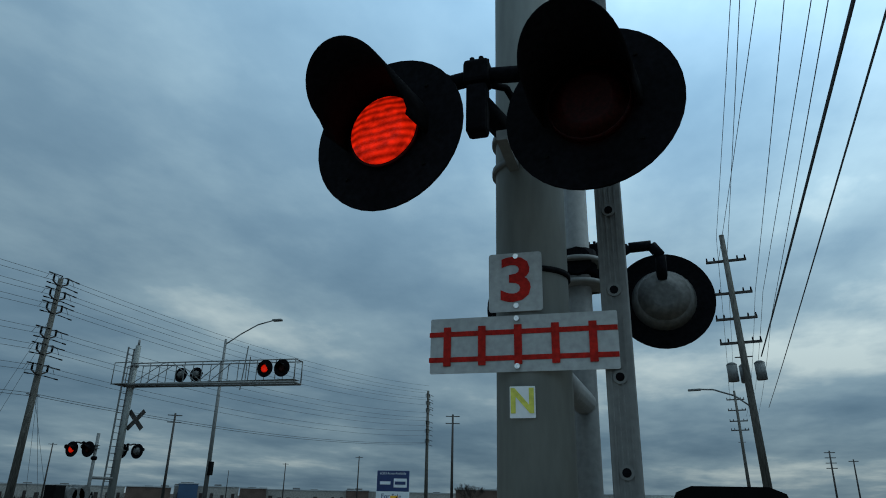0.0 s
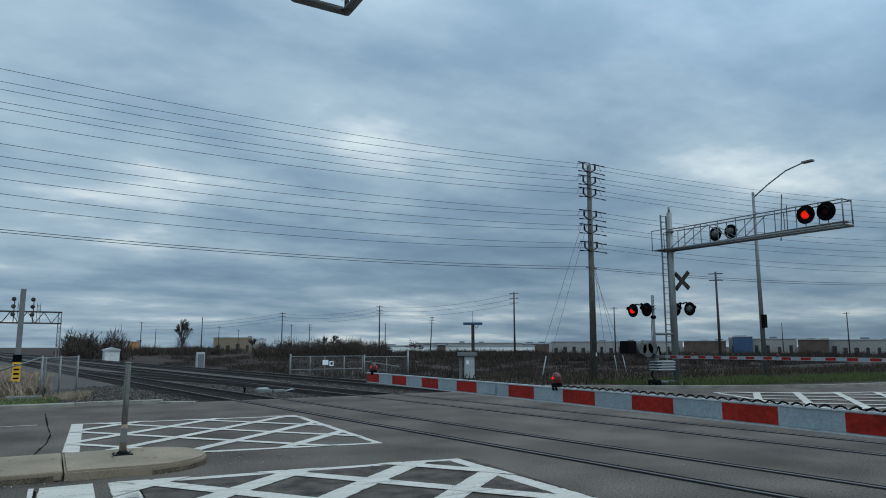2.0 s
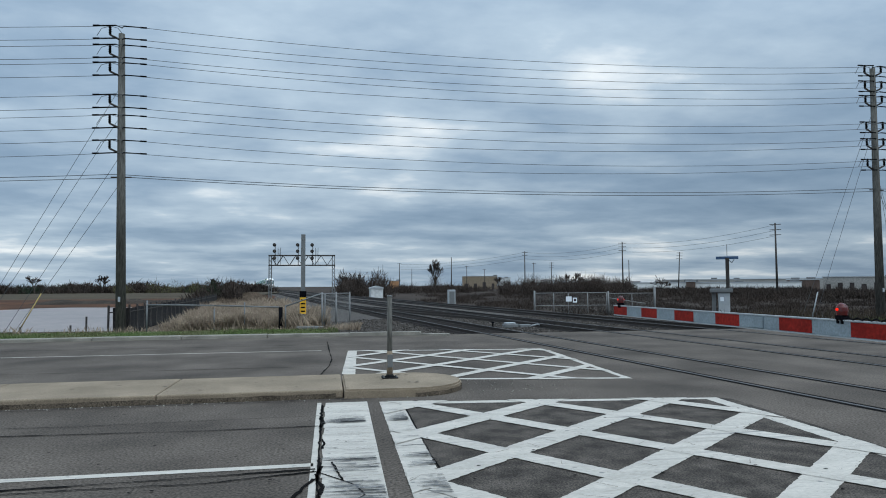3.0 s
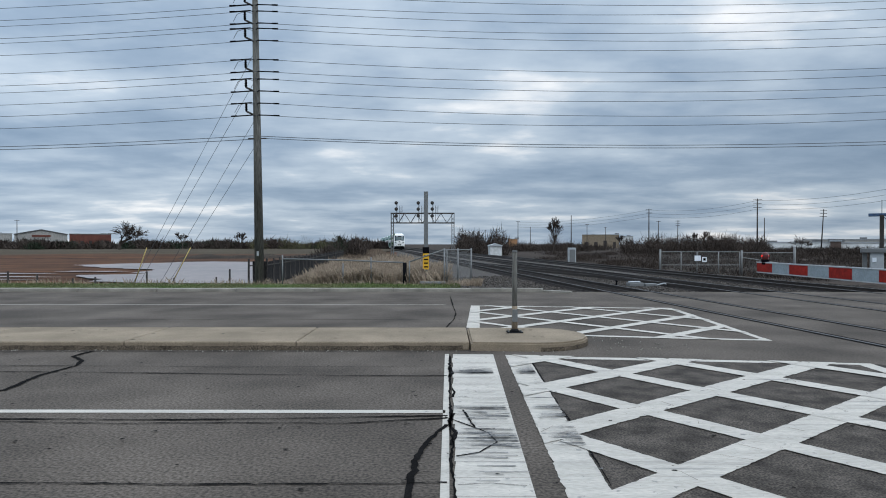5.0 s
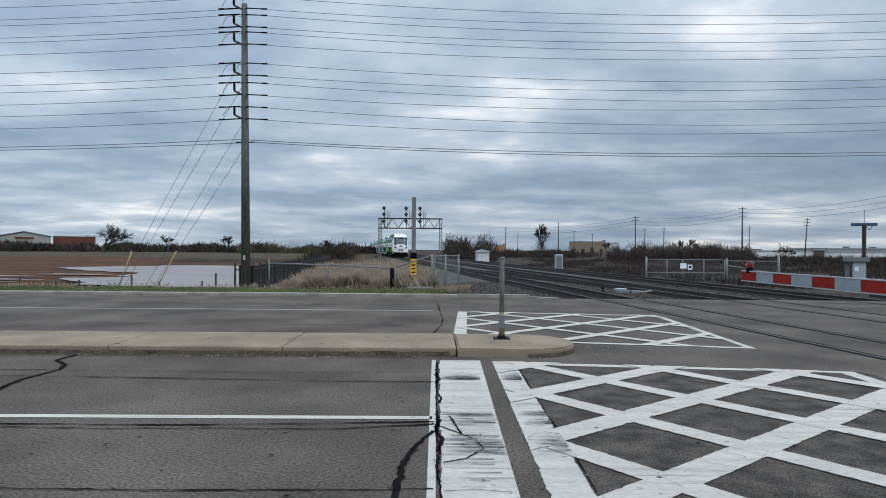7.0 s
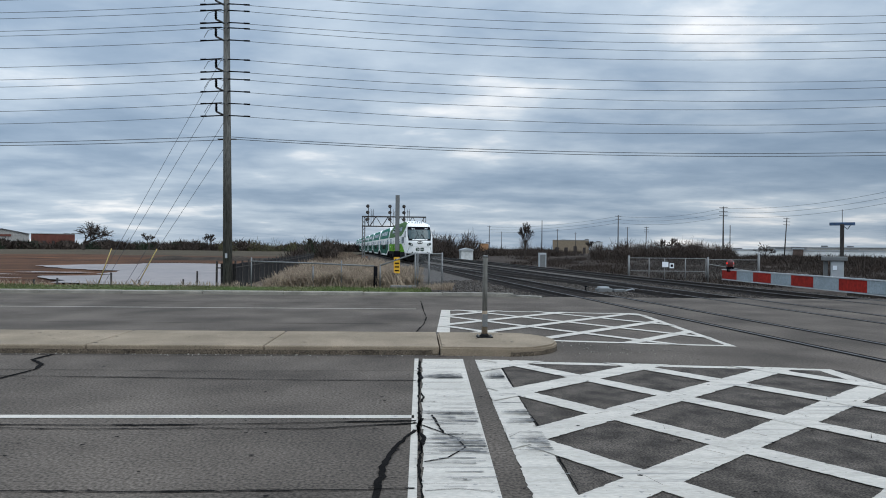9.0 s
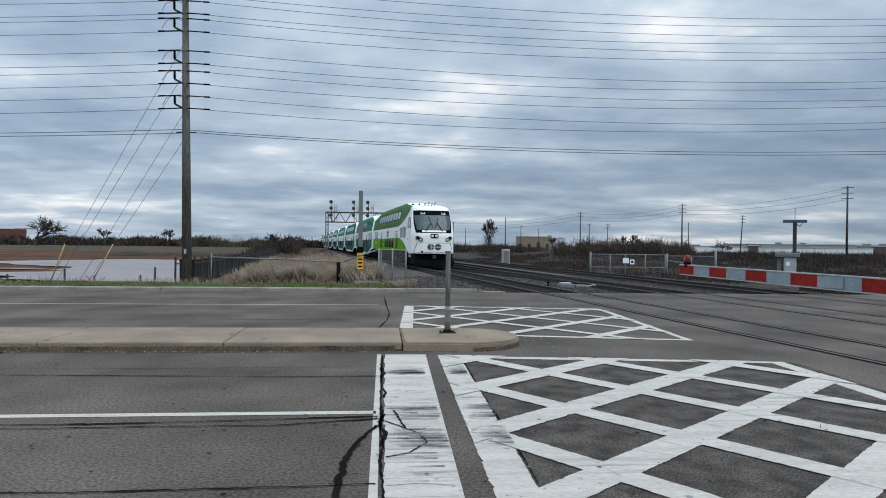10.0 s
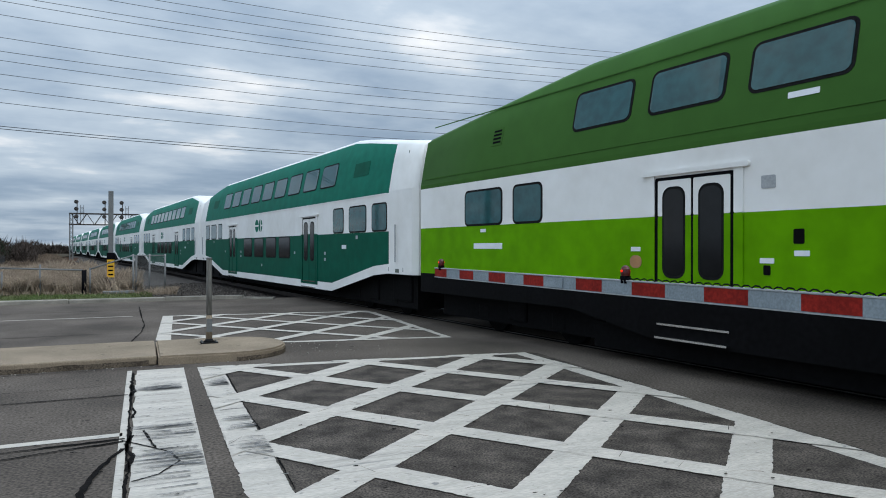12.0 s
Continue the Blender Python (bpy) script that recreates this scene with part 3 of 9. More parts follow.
def build_ground():
    sheet("ground", [(-3000, -3000), (3000, -3000), (3000, 4000), (-3000, 4000)], -0.55, M["scrub"], "wide flat land with dry brown scrub", "ground")
    grid_sheet("ground_brown_field", -220, -9.5, 33, 190, 40, 30, lambda x, y: -0.5 + 0.10 * noise.noise(Vector((x * 0.05, y * 0.05, 0))) + (0.25 if y > 110 else 0.0), M["earth"], "bare brown graded earth field with puddles", "field")
    rim = [(-21, 39.2), (-17, 37.6), (-11, 37.3), (-10.5, 50), (-13.5, 80), (-30, 84), (-39, 70), (-33, 63), (-26, 58), (-22.5, 50), (-26.5, 46.5), (-23, 43)]
    pts = []
    for p, q in zip(rim, rim[1:] + rim[:1]):
        for k in range(6):
            u = k / 6
            x, y = p[0] + (q[0] - p[0]) * u, p[1] + (q[1] - p[1]) * u
            pts.append((x + (0.6 if x > -20 else 2.2) * noise.noise(Vector((x * 0.4, y * 0.4, 3))), y + 0.5 * noise.noise(Vector((x * 0.4, y * 0.4, 9)))))
    sheet("water_pond", pts, -0.395, M["water"], "shallow muddy pond of standing rainwater", "pond")
    for cx, cy, rx, ry in ((-34, 44.5, 7.5, 1.0), (-30, 41.2, 4.0, 0.5), (-33.5, 49.5, 4.5, 0.8), (-45, 47.0, 5.5, 0.7), (-28.5, 53.5, 2.6, 0.8)):
        pts = [(cx + rx * math.cos(a) * (1 + 0.25 * math.sin(5 * a + cx)), cy + ry * math.sin(a) * (1 + 0.35 * math.cos(4 * a + cy))) for a in [2 * math.pi * i / 28 for i in range(28)]]
        sheet("water_puddle", pts, -0.383, M["water"], "thin muddy puddle on the brown field", "pond")
    grid_sheet("ground_field_edge", -230, -14.5, 112, 240, 30, 6, lambda x, y: -0.42 + 0.5 * min(1.0, max(0.0, (y - 112) / 60)) + 0.08 * noise.noise(Vector((x * 0.1, y * 0.1, 4))), M["field_grass"], "rough dull grass at the far edge of the field", "field")
    # road
    bm = bmesh.new()
    box(bm, -160, 20.5, 1.2, 25.0, -0.5, 0.0)
    whole("road", bm, M["asphalt"], "grey worn asphalt road with tar seams", "road", "structure")
    bm = bmesh.new()
    prism(bm, [(20.5, -2), (20.5, 25.0), (23.0, 23.4), (26.6, 20.9), (31.9, 18.4), (42.6, 16.9), (160, 12), (160, -22), (60, -6), (30, -2)], "z", -0.5, -0.004)
    whole("road_beyond_tracks", bm, M["asphalt"], "grey asphalt road on the other side of the railway", "road", "structure")
    bm = bmesh.new()
    box(bm, -160, 6.5, -14, 0.95, -0.5, 0.12)
    whole("pavement", bm, M["concrete"], "pale concrete pavement beside the road", "pavement", "structure")
    bm = bmesh.new()
    box(bm, -160, 6.5, 0.95, 1.2, -0.5, 0.14, 0.02)
    whole("kerb_near", bm, M["kerb"], "concrete kerb of the near pavement", "kerb", "structure")


def build_median():
    t = thing("median_island", pose(0, 0, 0), "long pale concrete median island with a rounded end", "median", kind="structure")
    y0, y1, h = 11.0, 12.95, 0.15
    cuts = [0.42, -2.55, -5.5, -8.5, -11.5, -14.5, -17.5, -20.5, -23.5]
    for b, a in zip(cuts, cuts[1:]):
        bm = bmesh.new()
        box(bm, a + 0.008, b - 0.008, y0 + rng.uniform(-0.008, 0.008), y1, 0.002, h + rng.uniform(-0.006, 0.006), 0.025)
        part("slab", bm, M["concrete"], t)
    bm = bmesh.new()
    box(bm, -60, -23.52, y0, y1, 0.002, h, 0.025)
    part("slab", bm, M["concrete"], t)
    bm = bmesh.new()
    pts = [(0.436, y0 - 0.05)]
    for i in range(13):
        a = radians(-90 + 15 * i)
        pts.append((1.62 + 0.98 * math.cos(a), 11.93 + 1.04 * math.sin(a)))
    pts.append((0.436, y1))
    prism(bm, pts, "z", 0.002, h)
    top = [e for e in bm.edges if all(v.co.z > h - 0.001 for v in e.verts)]
    bmesh.ops.bevel(bm, geom=top, offset=0.03, segments=2, affect="EDGES")
    part("slab", bm, M["concrete"], t, "rounded end slab of the island")
    # dark dirt line at the foot
    bm = bmesh.new()
    flat(bm, [(-60, y0 - 0.10), (0.5, y0 - 0.14), (0.5, y0 - 0.02), (-60, y0 + 0.02)], 0.005)
    part("gutter_dirt", bm, M["asphalt_dark"], t, "dark dirt along the kerb foot")
    # shade of the kerb face, with some grime, put on as a darker strip
    bm = bmesh.new()
    x, prev = -60.0, None
    while x < 0.42:
        z = 0.085 + 0.018 * noise.noise(Vector((x * 0.9, 1.0, 0.0))) + rng.uniform(-0.006, 0.006)
        cur = (bm.verts.new((x, y0 - 0.012, 0.004)), bm.verts.new((x, y0 - 0.012, z)))
        if prev:
            bm.faces.new((prev[0], cur[0], cur[1], prev[1]))
        prev, x = cur, x + 0.15
    part("kerb_shade_grime", bm, M["kerb_shade_grime"], t, "darker strip for the shade and grime on the kerb face")
    # the same painted shade and grime round the end slab
    bm = bmesh.new()
    prev = None
    for i in range(25):
        a = radians(-90 + 6.0 * i)
        p = (1.62 + 0.986 * math.cos(a), 11.93 + 1.046 * math.sin(a))
        cur = (bm.verts.new((*p, 0.004)), bm.verts.new((*p, 0.075 + rng.uniform(-0.012, 0.012))))
        if prev:
            bm.faces.new((prev[0], cur[0], cur[1], prev[1]))
        prev = cur
    part("kerb_shade_grime", bm, M["kerb_shade_grime"], t, "darker strip for the shade and grime on the rounded end")
    # post of a missing sign
    p = thing("sign_post", pose(1.31, 12.23, h), "bare weathered steel sign post bolted to the island", "post")
    bm = bmesh.new(); tube(bm, (0, 0, 0.10), (0, 0, 1.52), 0.047, 0.047, 14)
    part("post", bm, M["wood_pole"], p)
    bm = bmesh.new(); tube(bm, (0, 0, 0.0), (0, 0, 0.50), 0.058, 0.052, 14)
    part("sleeve", bm, M["concrete"], p, "pale dusty sleeve")
    bm = bmesh.new(); tube(bm, (0, 0, 1.515), (0, 0, 1.545), 0.052, 0.045, 14)
    part("cap", bm, M["galv"], p)
    bm = bmesh.new(); box(bm, -0.15, 0.15, -0.13, 0.13, 0.0, 0.018, 0.004); tube(bm, (0, 0, 0.018), (0, 0, 0.07), 0.10, 0.06, 14)
    part("base_plate", bm, M["rubber"], p, "black base plate")
    for sx in (-1, 1):
        for sy in (-1, 1):
            bm = bmesh.new(); tube(bm, (sx * 0.12, sy * 0.10, 0.018), (sx * 0.12, sy * 0.10, 0.04), 0.014, 0.014, 6)
            part("bolt", bm, M["galv"], p)
    bm = bmesh.new(); box(bm, -0.05, 0.05, -0.066, -0.05, 0.20, 0.44, 0.004)
    part("bracket", bm, M["galv"], p, "small pale bracket plate")


def ragged(poly, rng, step=0.05, amount=0.0055):
    """Break the straight sides of an outline into short uneven ones, as worn paint has."""
    out = []
    for p, q in zip(poly, poly[1:] + poly[:1]):
        p, q = Vector(p), Vector(q)
        n = max(1, int((q - p).length / step))
        side = Vector((q.y - p.y, p.x - q.x)).normalized() if n > 1 else Vector((0, 0))
        out.append(tuple(p))
        for i in range(1, n):
            off = rng.gauss(0, amount * 0.6) - (amount * 2.6 * rng.random() if rng.random() < 0.10 else 0)
            out.append(tuple(p.lerp(q, (i + rng.uniform(-0.35, 0.35)) / n) + side * off))
    return out


def stripe(bm, a, b, w, keep, z, rng):
    a, b = Vector(a), Vector(b)
    d = (b - a).normalized(); s = Vector((-d.y, d.x)) * w / 2
    poly = clip([tuple(a - s), tuple(b - s), tuple(b + s), tuple(a + s)], keep)
    if poly:
        flat(bm, ragged([tuple(p) for p in poly], rng), z)


def half_planes(pts):
    """Half planes of a convex outline given anticlockwise."""
    out = []
    for p, q in zip(pts, pts[1:] + pts[:1]):
        a, b = q[1] - p[1], -(q[0] - p[0])
        out.append((a, b, a * p[0] + b * p[1]))
    return out


def hatch_marking(name, outline, borders, lines, label, z=0.006):
    """Each painted band is a piece of its own."""
    t = thing(name, pose(0, 0, 0), label, "road marking", kind="structure")
    keep = half_planes(outline)
    rng = random.Random(len(lines) * 7 + 3)
    for i, (a, b, w) in enumerate(list(borders) + list(lines)):
        bm = bmesh.new()
        stripe(bm, a, b, w, keep, z + 0.0006 * i, rng)
        if bm.faces:
            part("painted_band", bm, M["paint_white"], t)
        else:
            bm.free()
    return t


def build_markings():
    def strip(name, x0, x1, y0, y1, label, z=0.005, material="paint_white"):
        bm = bmesh.new()
        flat(bm, [(x0, y0), (x1, y0), (x1, y1), (x0, y1)], z)
        return whole(name, bm, M[material], label, "road marking", "structure")
    strip("lane_line", -160, 0.005, 6.77, 6.90, "white lane line on the near carriageway")
    bm = bmesh.new()
    flat(bm, [(-0.045, 1.3), (0.025, 1.3), (0.062, 10.62), (-0.004, 10.62)], 0.005)
    whole("edge_line", bm, M["paint_white"], "thin worn white line beside the stop bar", "road marking", "structure")
    bar = thing("stop_line", pose(0, 0, 0), "wide worn white stop bar with tyre marks", "road marking", kind="structure")
    for i in range(24):
        bm = bmesh.new()
        ya, yb = 1.3 + 9.3 * i / 24, 1.3 + 9.3 * (i + 1) / 24 - 0.004
        flat(bm, [(0.082 + 0.006 * (ya - 4.4) + rng.uniform(-0.014, 0.014), ya), (0.66 + 0.021 * (ya - 4.4), ya), (0.66 + 0.021 * (yb - 4.4), yb), (0.082 + 0.006 * (ya - 4.4) + rng.uniform(-0.014, 0.014), yb)], 0.005)
        part("painted_band", bm, M["paint_white"], bar)
    strip("far_edge_line", -160, 0.0, 19.50, 19.58, "thin white line on the far carriageway")
    near = [(0.84, 1.3), (6.25, 1.3), (6.34, 5.2), (6.62, 9.3), (6.63, 9.62), (6.56, 9.74), (0.98, 10.52)]
    lines = []
    for k in range(-4, 6):
        lines.append(((0.5, 3.26 + 1.87 * k + 0.412), (7.5, 3.26 + 1.87 * k + 6.187), 0.36))
        lines.append(((0.5, 7.45 + 2.40 * k - 0.688), (7.5, 7.45 + 2.40 * k - 10.312), 0.30))
    borders = [((0.995, 0.5), (1.16, 11.0), 0.35), ((6.03, 0.5), (6.43, 9.9), 0.42), ((0.5, 10.42), (7.0, 9.66), 0.20)]
    hatch_marking("hatch_marking_near", near, borders, lines, "white crosshatched keep-clear box, worn, on dark asphalt")
    dark = sheet("road_patch", near, 0.003, M["asphalt_dark"], "darker coarse asphalt inside the keep-clear box", "road")
    far = [(0.46, 14.1), (2.7, 12.75), (6.12, 12.12), (6.38, 17.5), (6.36, 18.5), (0.75, 19.3)]
    lines = []
    for k in range(-5, 8):
        lines.append(((0.3, 13 + 2.05 * k), (7, 13 + 2.05 * k + 6.3), 0.26))
        lines.append(((0.3, 18 + 2.35 * k), (7, 18 + 2.35 * k - 8.0), 0.2))
    borders = [((0.57, 13.5), (0.88, 19.6), 0.29), ((0.5, 19.28), (6.6, 18.38), 0.2), ((6.07, 11.5), (6.34, 18.6), 0.2), ((2.0, 12.98), (6.6, 12.1), 0.18)]
    hatch_marking("hatch_marking_far", far, borders, lines, "white crosshatched keep-clear box on the far carriageway")
    # tyre marks over stop bar and box border
    bm = bmesh.new()
    for k in range(420):
        y = rng.choice((rng.gauss(6.95, 0.07), rng.gauss(6.62, 0.06), rng.gauss(5.85, 0.22), rng.gauss(5.75, 0.16), rng.gauss(9.15, 0.10), rng.gauss(9.0, 0.05), rng.uniform(4.5, 10)))
        x0 = rng.choice((0.08, 0.08, 0.3, 0.95, 0.95)) + rng.uniform(0, 0.25)
        x1 = min(x0 + rng.uniform(0.08, 0.5), 0.68 if x0 < 0.7 else 1.27)
        w = rng.uniform(0.003, 0.016)
        if x1 > x0:
            flat(bm, [(x0, y), (x1, y + rng.uniform(-0.01, 0.01)), (x1, y + w), (x0, y + w * 0.6)], 0.0135 if x0 < 0.7 else 0.0245)
    whole("tyre_marks", bm, M["tyre_mark"], "thin dark tyre scuffs across the painted bars", "tyre marks", "stuff")
    # chips and hairline cracks in the painted bands of the near box
    bm = bmesh.new()
    keep = half_planes(near)
    for i in range(520):
        k = rng.randrange(-3, 5)
        if rng.random() < 0.5:
            p, d, w = (0.5, 3.672 + 1.87 * k), Vector((7.0, 5.775)).normalized(), 0.36
        else:
            p, d, w = (0.5, 6.762 + 2.40 * k), Vector((7.0, -9.624)).normalized(), 0.30
        c = Vector(p) + d * rng.uniform(0.8, 11)
        n = Vector((-d.y, d.x))
        if i % 4:
            e = c + n * (w / 2) * rng.choice((-1, 1)) * rng.uniform(0.93, 1.02)
            r = rng.choice((0.005, 0.008, 0.013))
            poly = [(e.x + r * (1.0 + rng.random()) * math.cos(a), e.y + r * (0.5 + rng.random()) * math.sin(a)) for a in (0.2, 1.3, 2.4, 3.3, 4.5, 5.5)]
        else:
            a, b = c - n * w * rng.uniform(0.1, 0.5), c + n * w * rng.uniform(0.1, 0.5) + d * rng.gauss(0, 0.07)
            q = d * rng.uniform(0.002, 0.005)
            poly = [tuple(a - q), tuple(b - q * 0.4), tuple(b + q * 0.4), tuple(a + q)]
        poly = clip(poly, keep)
        if poly:
            flat(bm, poly, 0.0262)
    whole("paint_chips", bm, M["asphalt_dark"], "small chips and hairline cracks in the road paint", "road marks", "stuff")
    # beyond the tracks
    for name, o in (("hatch_marking_beyond", [(21.4, 11.3), (27.4, 10.5), (31.0, 15.0), (24.6, 18.7), (22.0, 14.2)]), ("hatch_marking_beyond_near", [(21.2, 3.0), (28.4, 4.2), (28.4, 6.4), (27.4, 7.5), (21.5, 7.6)])):
        lines = []
        for k in range(-12, 12):
            lines.append(((18, 8 + 1.9 * k), (34, 8 + 1.9 * k + 11.6), 0.28))
            lines.append(((18, 8 + 2.6 * k), (34, 8 + 2.6 * k - 17.5), 0.22))
        borders = [(p, q, 0.5) for p, q in zip(o, o[1:] + o[:1])]
        hatch_marking(name, o, borders, lines, "white crosshatched keep-clear box past the railway")


def build_seams():
    """Sealed cracks and joints in the asphalt."""
    def crack(pts, w, label):
        bm = bmesh.new()
        fine = []
        for a, b in zip(pts, pts[1:]):
            n = max(2, int(math.dist(a, b) / 0.07))
            for i in range(n):
                u = i / n
                fine.append((a[0] + (b[0] - a[0]) * u + rng.gauss(0, 0.16 * w), a[1] + (b[1] - a[1]) * u + rng.gauss(0, 0.16 * w)))
        fine.append(pts[-1])
        prev, grow = None, 1.0
        for i, p in enumerate(fine):
            grow = min(1.5, max(0.45, grow + rng.gauss(0, 0.22)))
            q = fine[min(i + 1, len(fine) - 1)]; o = fine[max(i - 1, 0)]
            d = Vector((q[0] - o[0], q[1] - o[1])).normalized(); s = Vector((-d.y, d.x)) * w / 2 * grow
            cur = (bm.verts.new((p[0] + s.x, p[1] + s.y, 0.0105)), bm.verts.new((p[0] - s.x, p[1] - s.y, 0.0105)))
            if prev:
                bm.faces.new((prev[0], prev[1], cur[1], cur[0]))
            prev = cur
        bmesh.ops.recalc_face_normals(bm, faces=bm.faces[:])
        whole("tar_seam", bm, M["tar"], label, "tar seam", "structure", "tar seams")
    crack([(-14, 6.40), (-4.5, 6.40), (-3.3, 6.32), (-2.2, 6.36), (-1.0, 6.34), (-0.48, 6.46), (0.02, 6.55)], 0.03, "black tar seam along the lane line")
    crack([(-14, 6.5), (-4.5, 6.50), (-2.8, 6.47), (-1.3, 6.55), (-0.5, 6.62), (0.03, 6.65)], 0.03, "black tar seam along the lane line")
    crack([(-14, 4.66), (-3.3, 4.65), (-2, 4.62), (-0.35, 4.65), (0.02, 4.67)], 0.032, "black tar seam across the near lane")
    crack([(-16, 9.5), (-5.3, 9.51), (-3.2, 9.42), (0.03, 9.51)], 0.018, "thin dark seam across the lane")
    crack([(-16, 9.2), (-6.2, 9.06), (-3.8, 8.95), (-1.4, 8.79), (0.03, 8.79)], 0.025, "thin dark seam across the lane")
    crack([(-6.4, 6.9), (-5.46, 7.88), (-5.6, 8.79), (-5.49, 9.51), (-5.65, 9.98), (-6.0, 10.34), (-5.97, 10.9)], 0.05, "winding dark crack in the asphalt")
    crack([(-0.24, 3.6), (-0.25, 4.46), (-0.26, 4.84), (-0.23, 5.32), (-0.14, 5.82), (0.02, 6.3)], 0.042, "curved black tar seam by the stop bar")
    crack([(0.06, 1.4), (0.07, 3.0), (0.075, 4.5), (0.055, 5.2), (0.08, 5.7), (0.045, 6.2), (0.07, 6.7), (0.055, 7.4), (0.07, 8.2), (0.06, 9.0), (0.075, 10.4)], 0.032, "rough black joint beside the stop bar")
    crack([(0.05, 5.6), (0.10, 6.0), (0.04, 6.35), (0.09, 6.75)], 0.034, "broken black patch of the joint by the lane line")
    crack([(0.09, 7.5), (0.12, 7.7), (0.09, 8.0)], 0.03, "broken black patch of the joint")
    crack([(0.06, 8.7), (0.10, 8.95), (0.07, 9.4)], 0.035, "broken black patch of the joint")
    crack([(0.10, 4.62), (0.35, 4.66), (0.62, 4.60)], 0.012, "thin crack across the stop bar")
    crack([(0.10, 6.72), (0.4, 6.70), (0.70, 6.74)], 0.012, "thin crack across the stop bar")
    crack([(1.00, 7.45), (1.15, 7.5), (1.32, 7.44)], 0.010, "thin crack across the painted border")
    crack([(1.34, 10.2), (1.31, 8.6), (1.28, 6.9), (1.29, 6.0), (1.25, 4.6)], 0.014, "broken paint edge of the keep-clear box")
    crack([(0.0, 6.6), (0.22, 6.3), (0.42, 6.0), (0.48, 5.7), (0.3, 5.4), (0.1, 5.3)], 0.014, "broken paint crack in the stop bar")
    crack([(0.2, 6.9), (0.25, 6.5), (0.3, 6.2)], 0.02, "small crack in the stop bar")
    crack([(0.16, 22.6), (0.18, 21.6), (0.22, 19.03), (0.28, 17.14), (0.2, 15.58), (0.06, 14.48), (-0.02, 13.4)], 0.03, "dark crack across the far carriageway")
    for y in (15.6, 21.5):
        crack([(-22, y), (-12, y + 0.06), (-4, y - 0.05), (0.4, y)], 0.03, "thin dark seam on the far carriageway")


def build_debris():
    """Oil drips, pits and grit lying on the asphalt."""
    def blob(bm, x, y, r, z):
        a0 = rng.random() * 6
        flat(bm, [(x + 1.5 * r * rng.uniform(0.6, 1.2) * math.cos(a0 + k * 1.047), y + r * rng.uniform(0.6, 1.2) * math.sin(a0 + k * 1.047)) for k in range(6)], z)
    bm = bmesh.new()
    for i in range(420):
        x = rng.uniform(-9, 6.3) if rng.random() < 0.75 else rng.uniform(-18, 12)
        blob(bm, x, rng.uniform(2.6, 10.8), rng.choice((0.006, 0.009, 0.012, 0.018)), 0.0142)
    whole("road_pits", bm, M["tar"], "small dark pits and oil drips on the asphalt", "road marks", "stuff")
    bm = bmesh.new()
    for i in range(230):
        r = rng.uniform(0.004, 0.013)
        x, y = (rng.gauss(3.4, 0.8), rng.gauss(11.6, 0.5)) if rng.random() < 0.35 else (rng.uniform(-14, 2.2), 10.97 - abs(rng.gauss(0, 0.08)))
        vs = [bm.verts.new((x + r * p[0], y + r * p[1], 0.008 + r * p[2])) for p in ((1, 1, 0.9), (-1, -1, 0.9), (-1, 1, -0.8), (1, -1, -0.8))]
        for f in ((0, 1, 2), (0, 2, 3), (0, 3, 1), (1, 3, 2)):
            bm.faces.new([vs[k] for k in f])
    whole("road_grit", bm, M["kerb"], "loose grit and small stones by the island", "grit", "stuff")
    bm = bmesh.new()
    for i in range(70):
        blob(bm, rng.uniform(-12, 2.2), rng.uniform(11.1, 12.85), rng.choice((0.012, 0.02, 0.03)), 0.163)
    whole("island_stains", bm, M["asphalt_dark"], "small dark stains and crumbs on the island", "stains", "stuff")


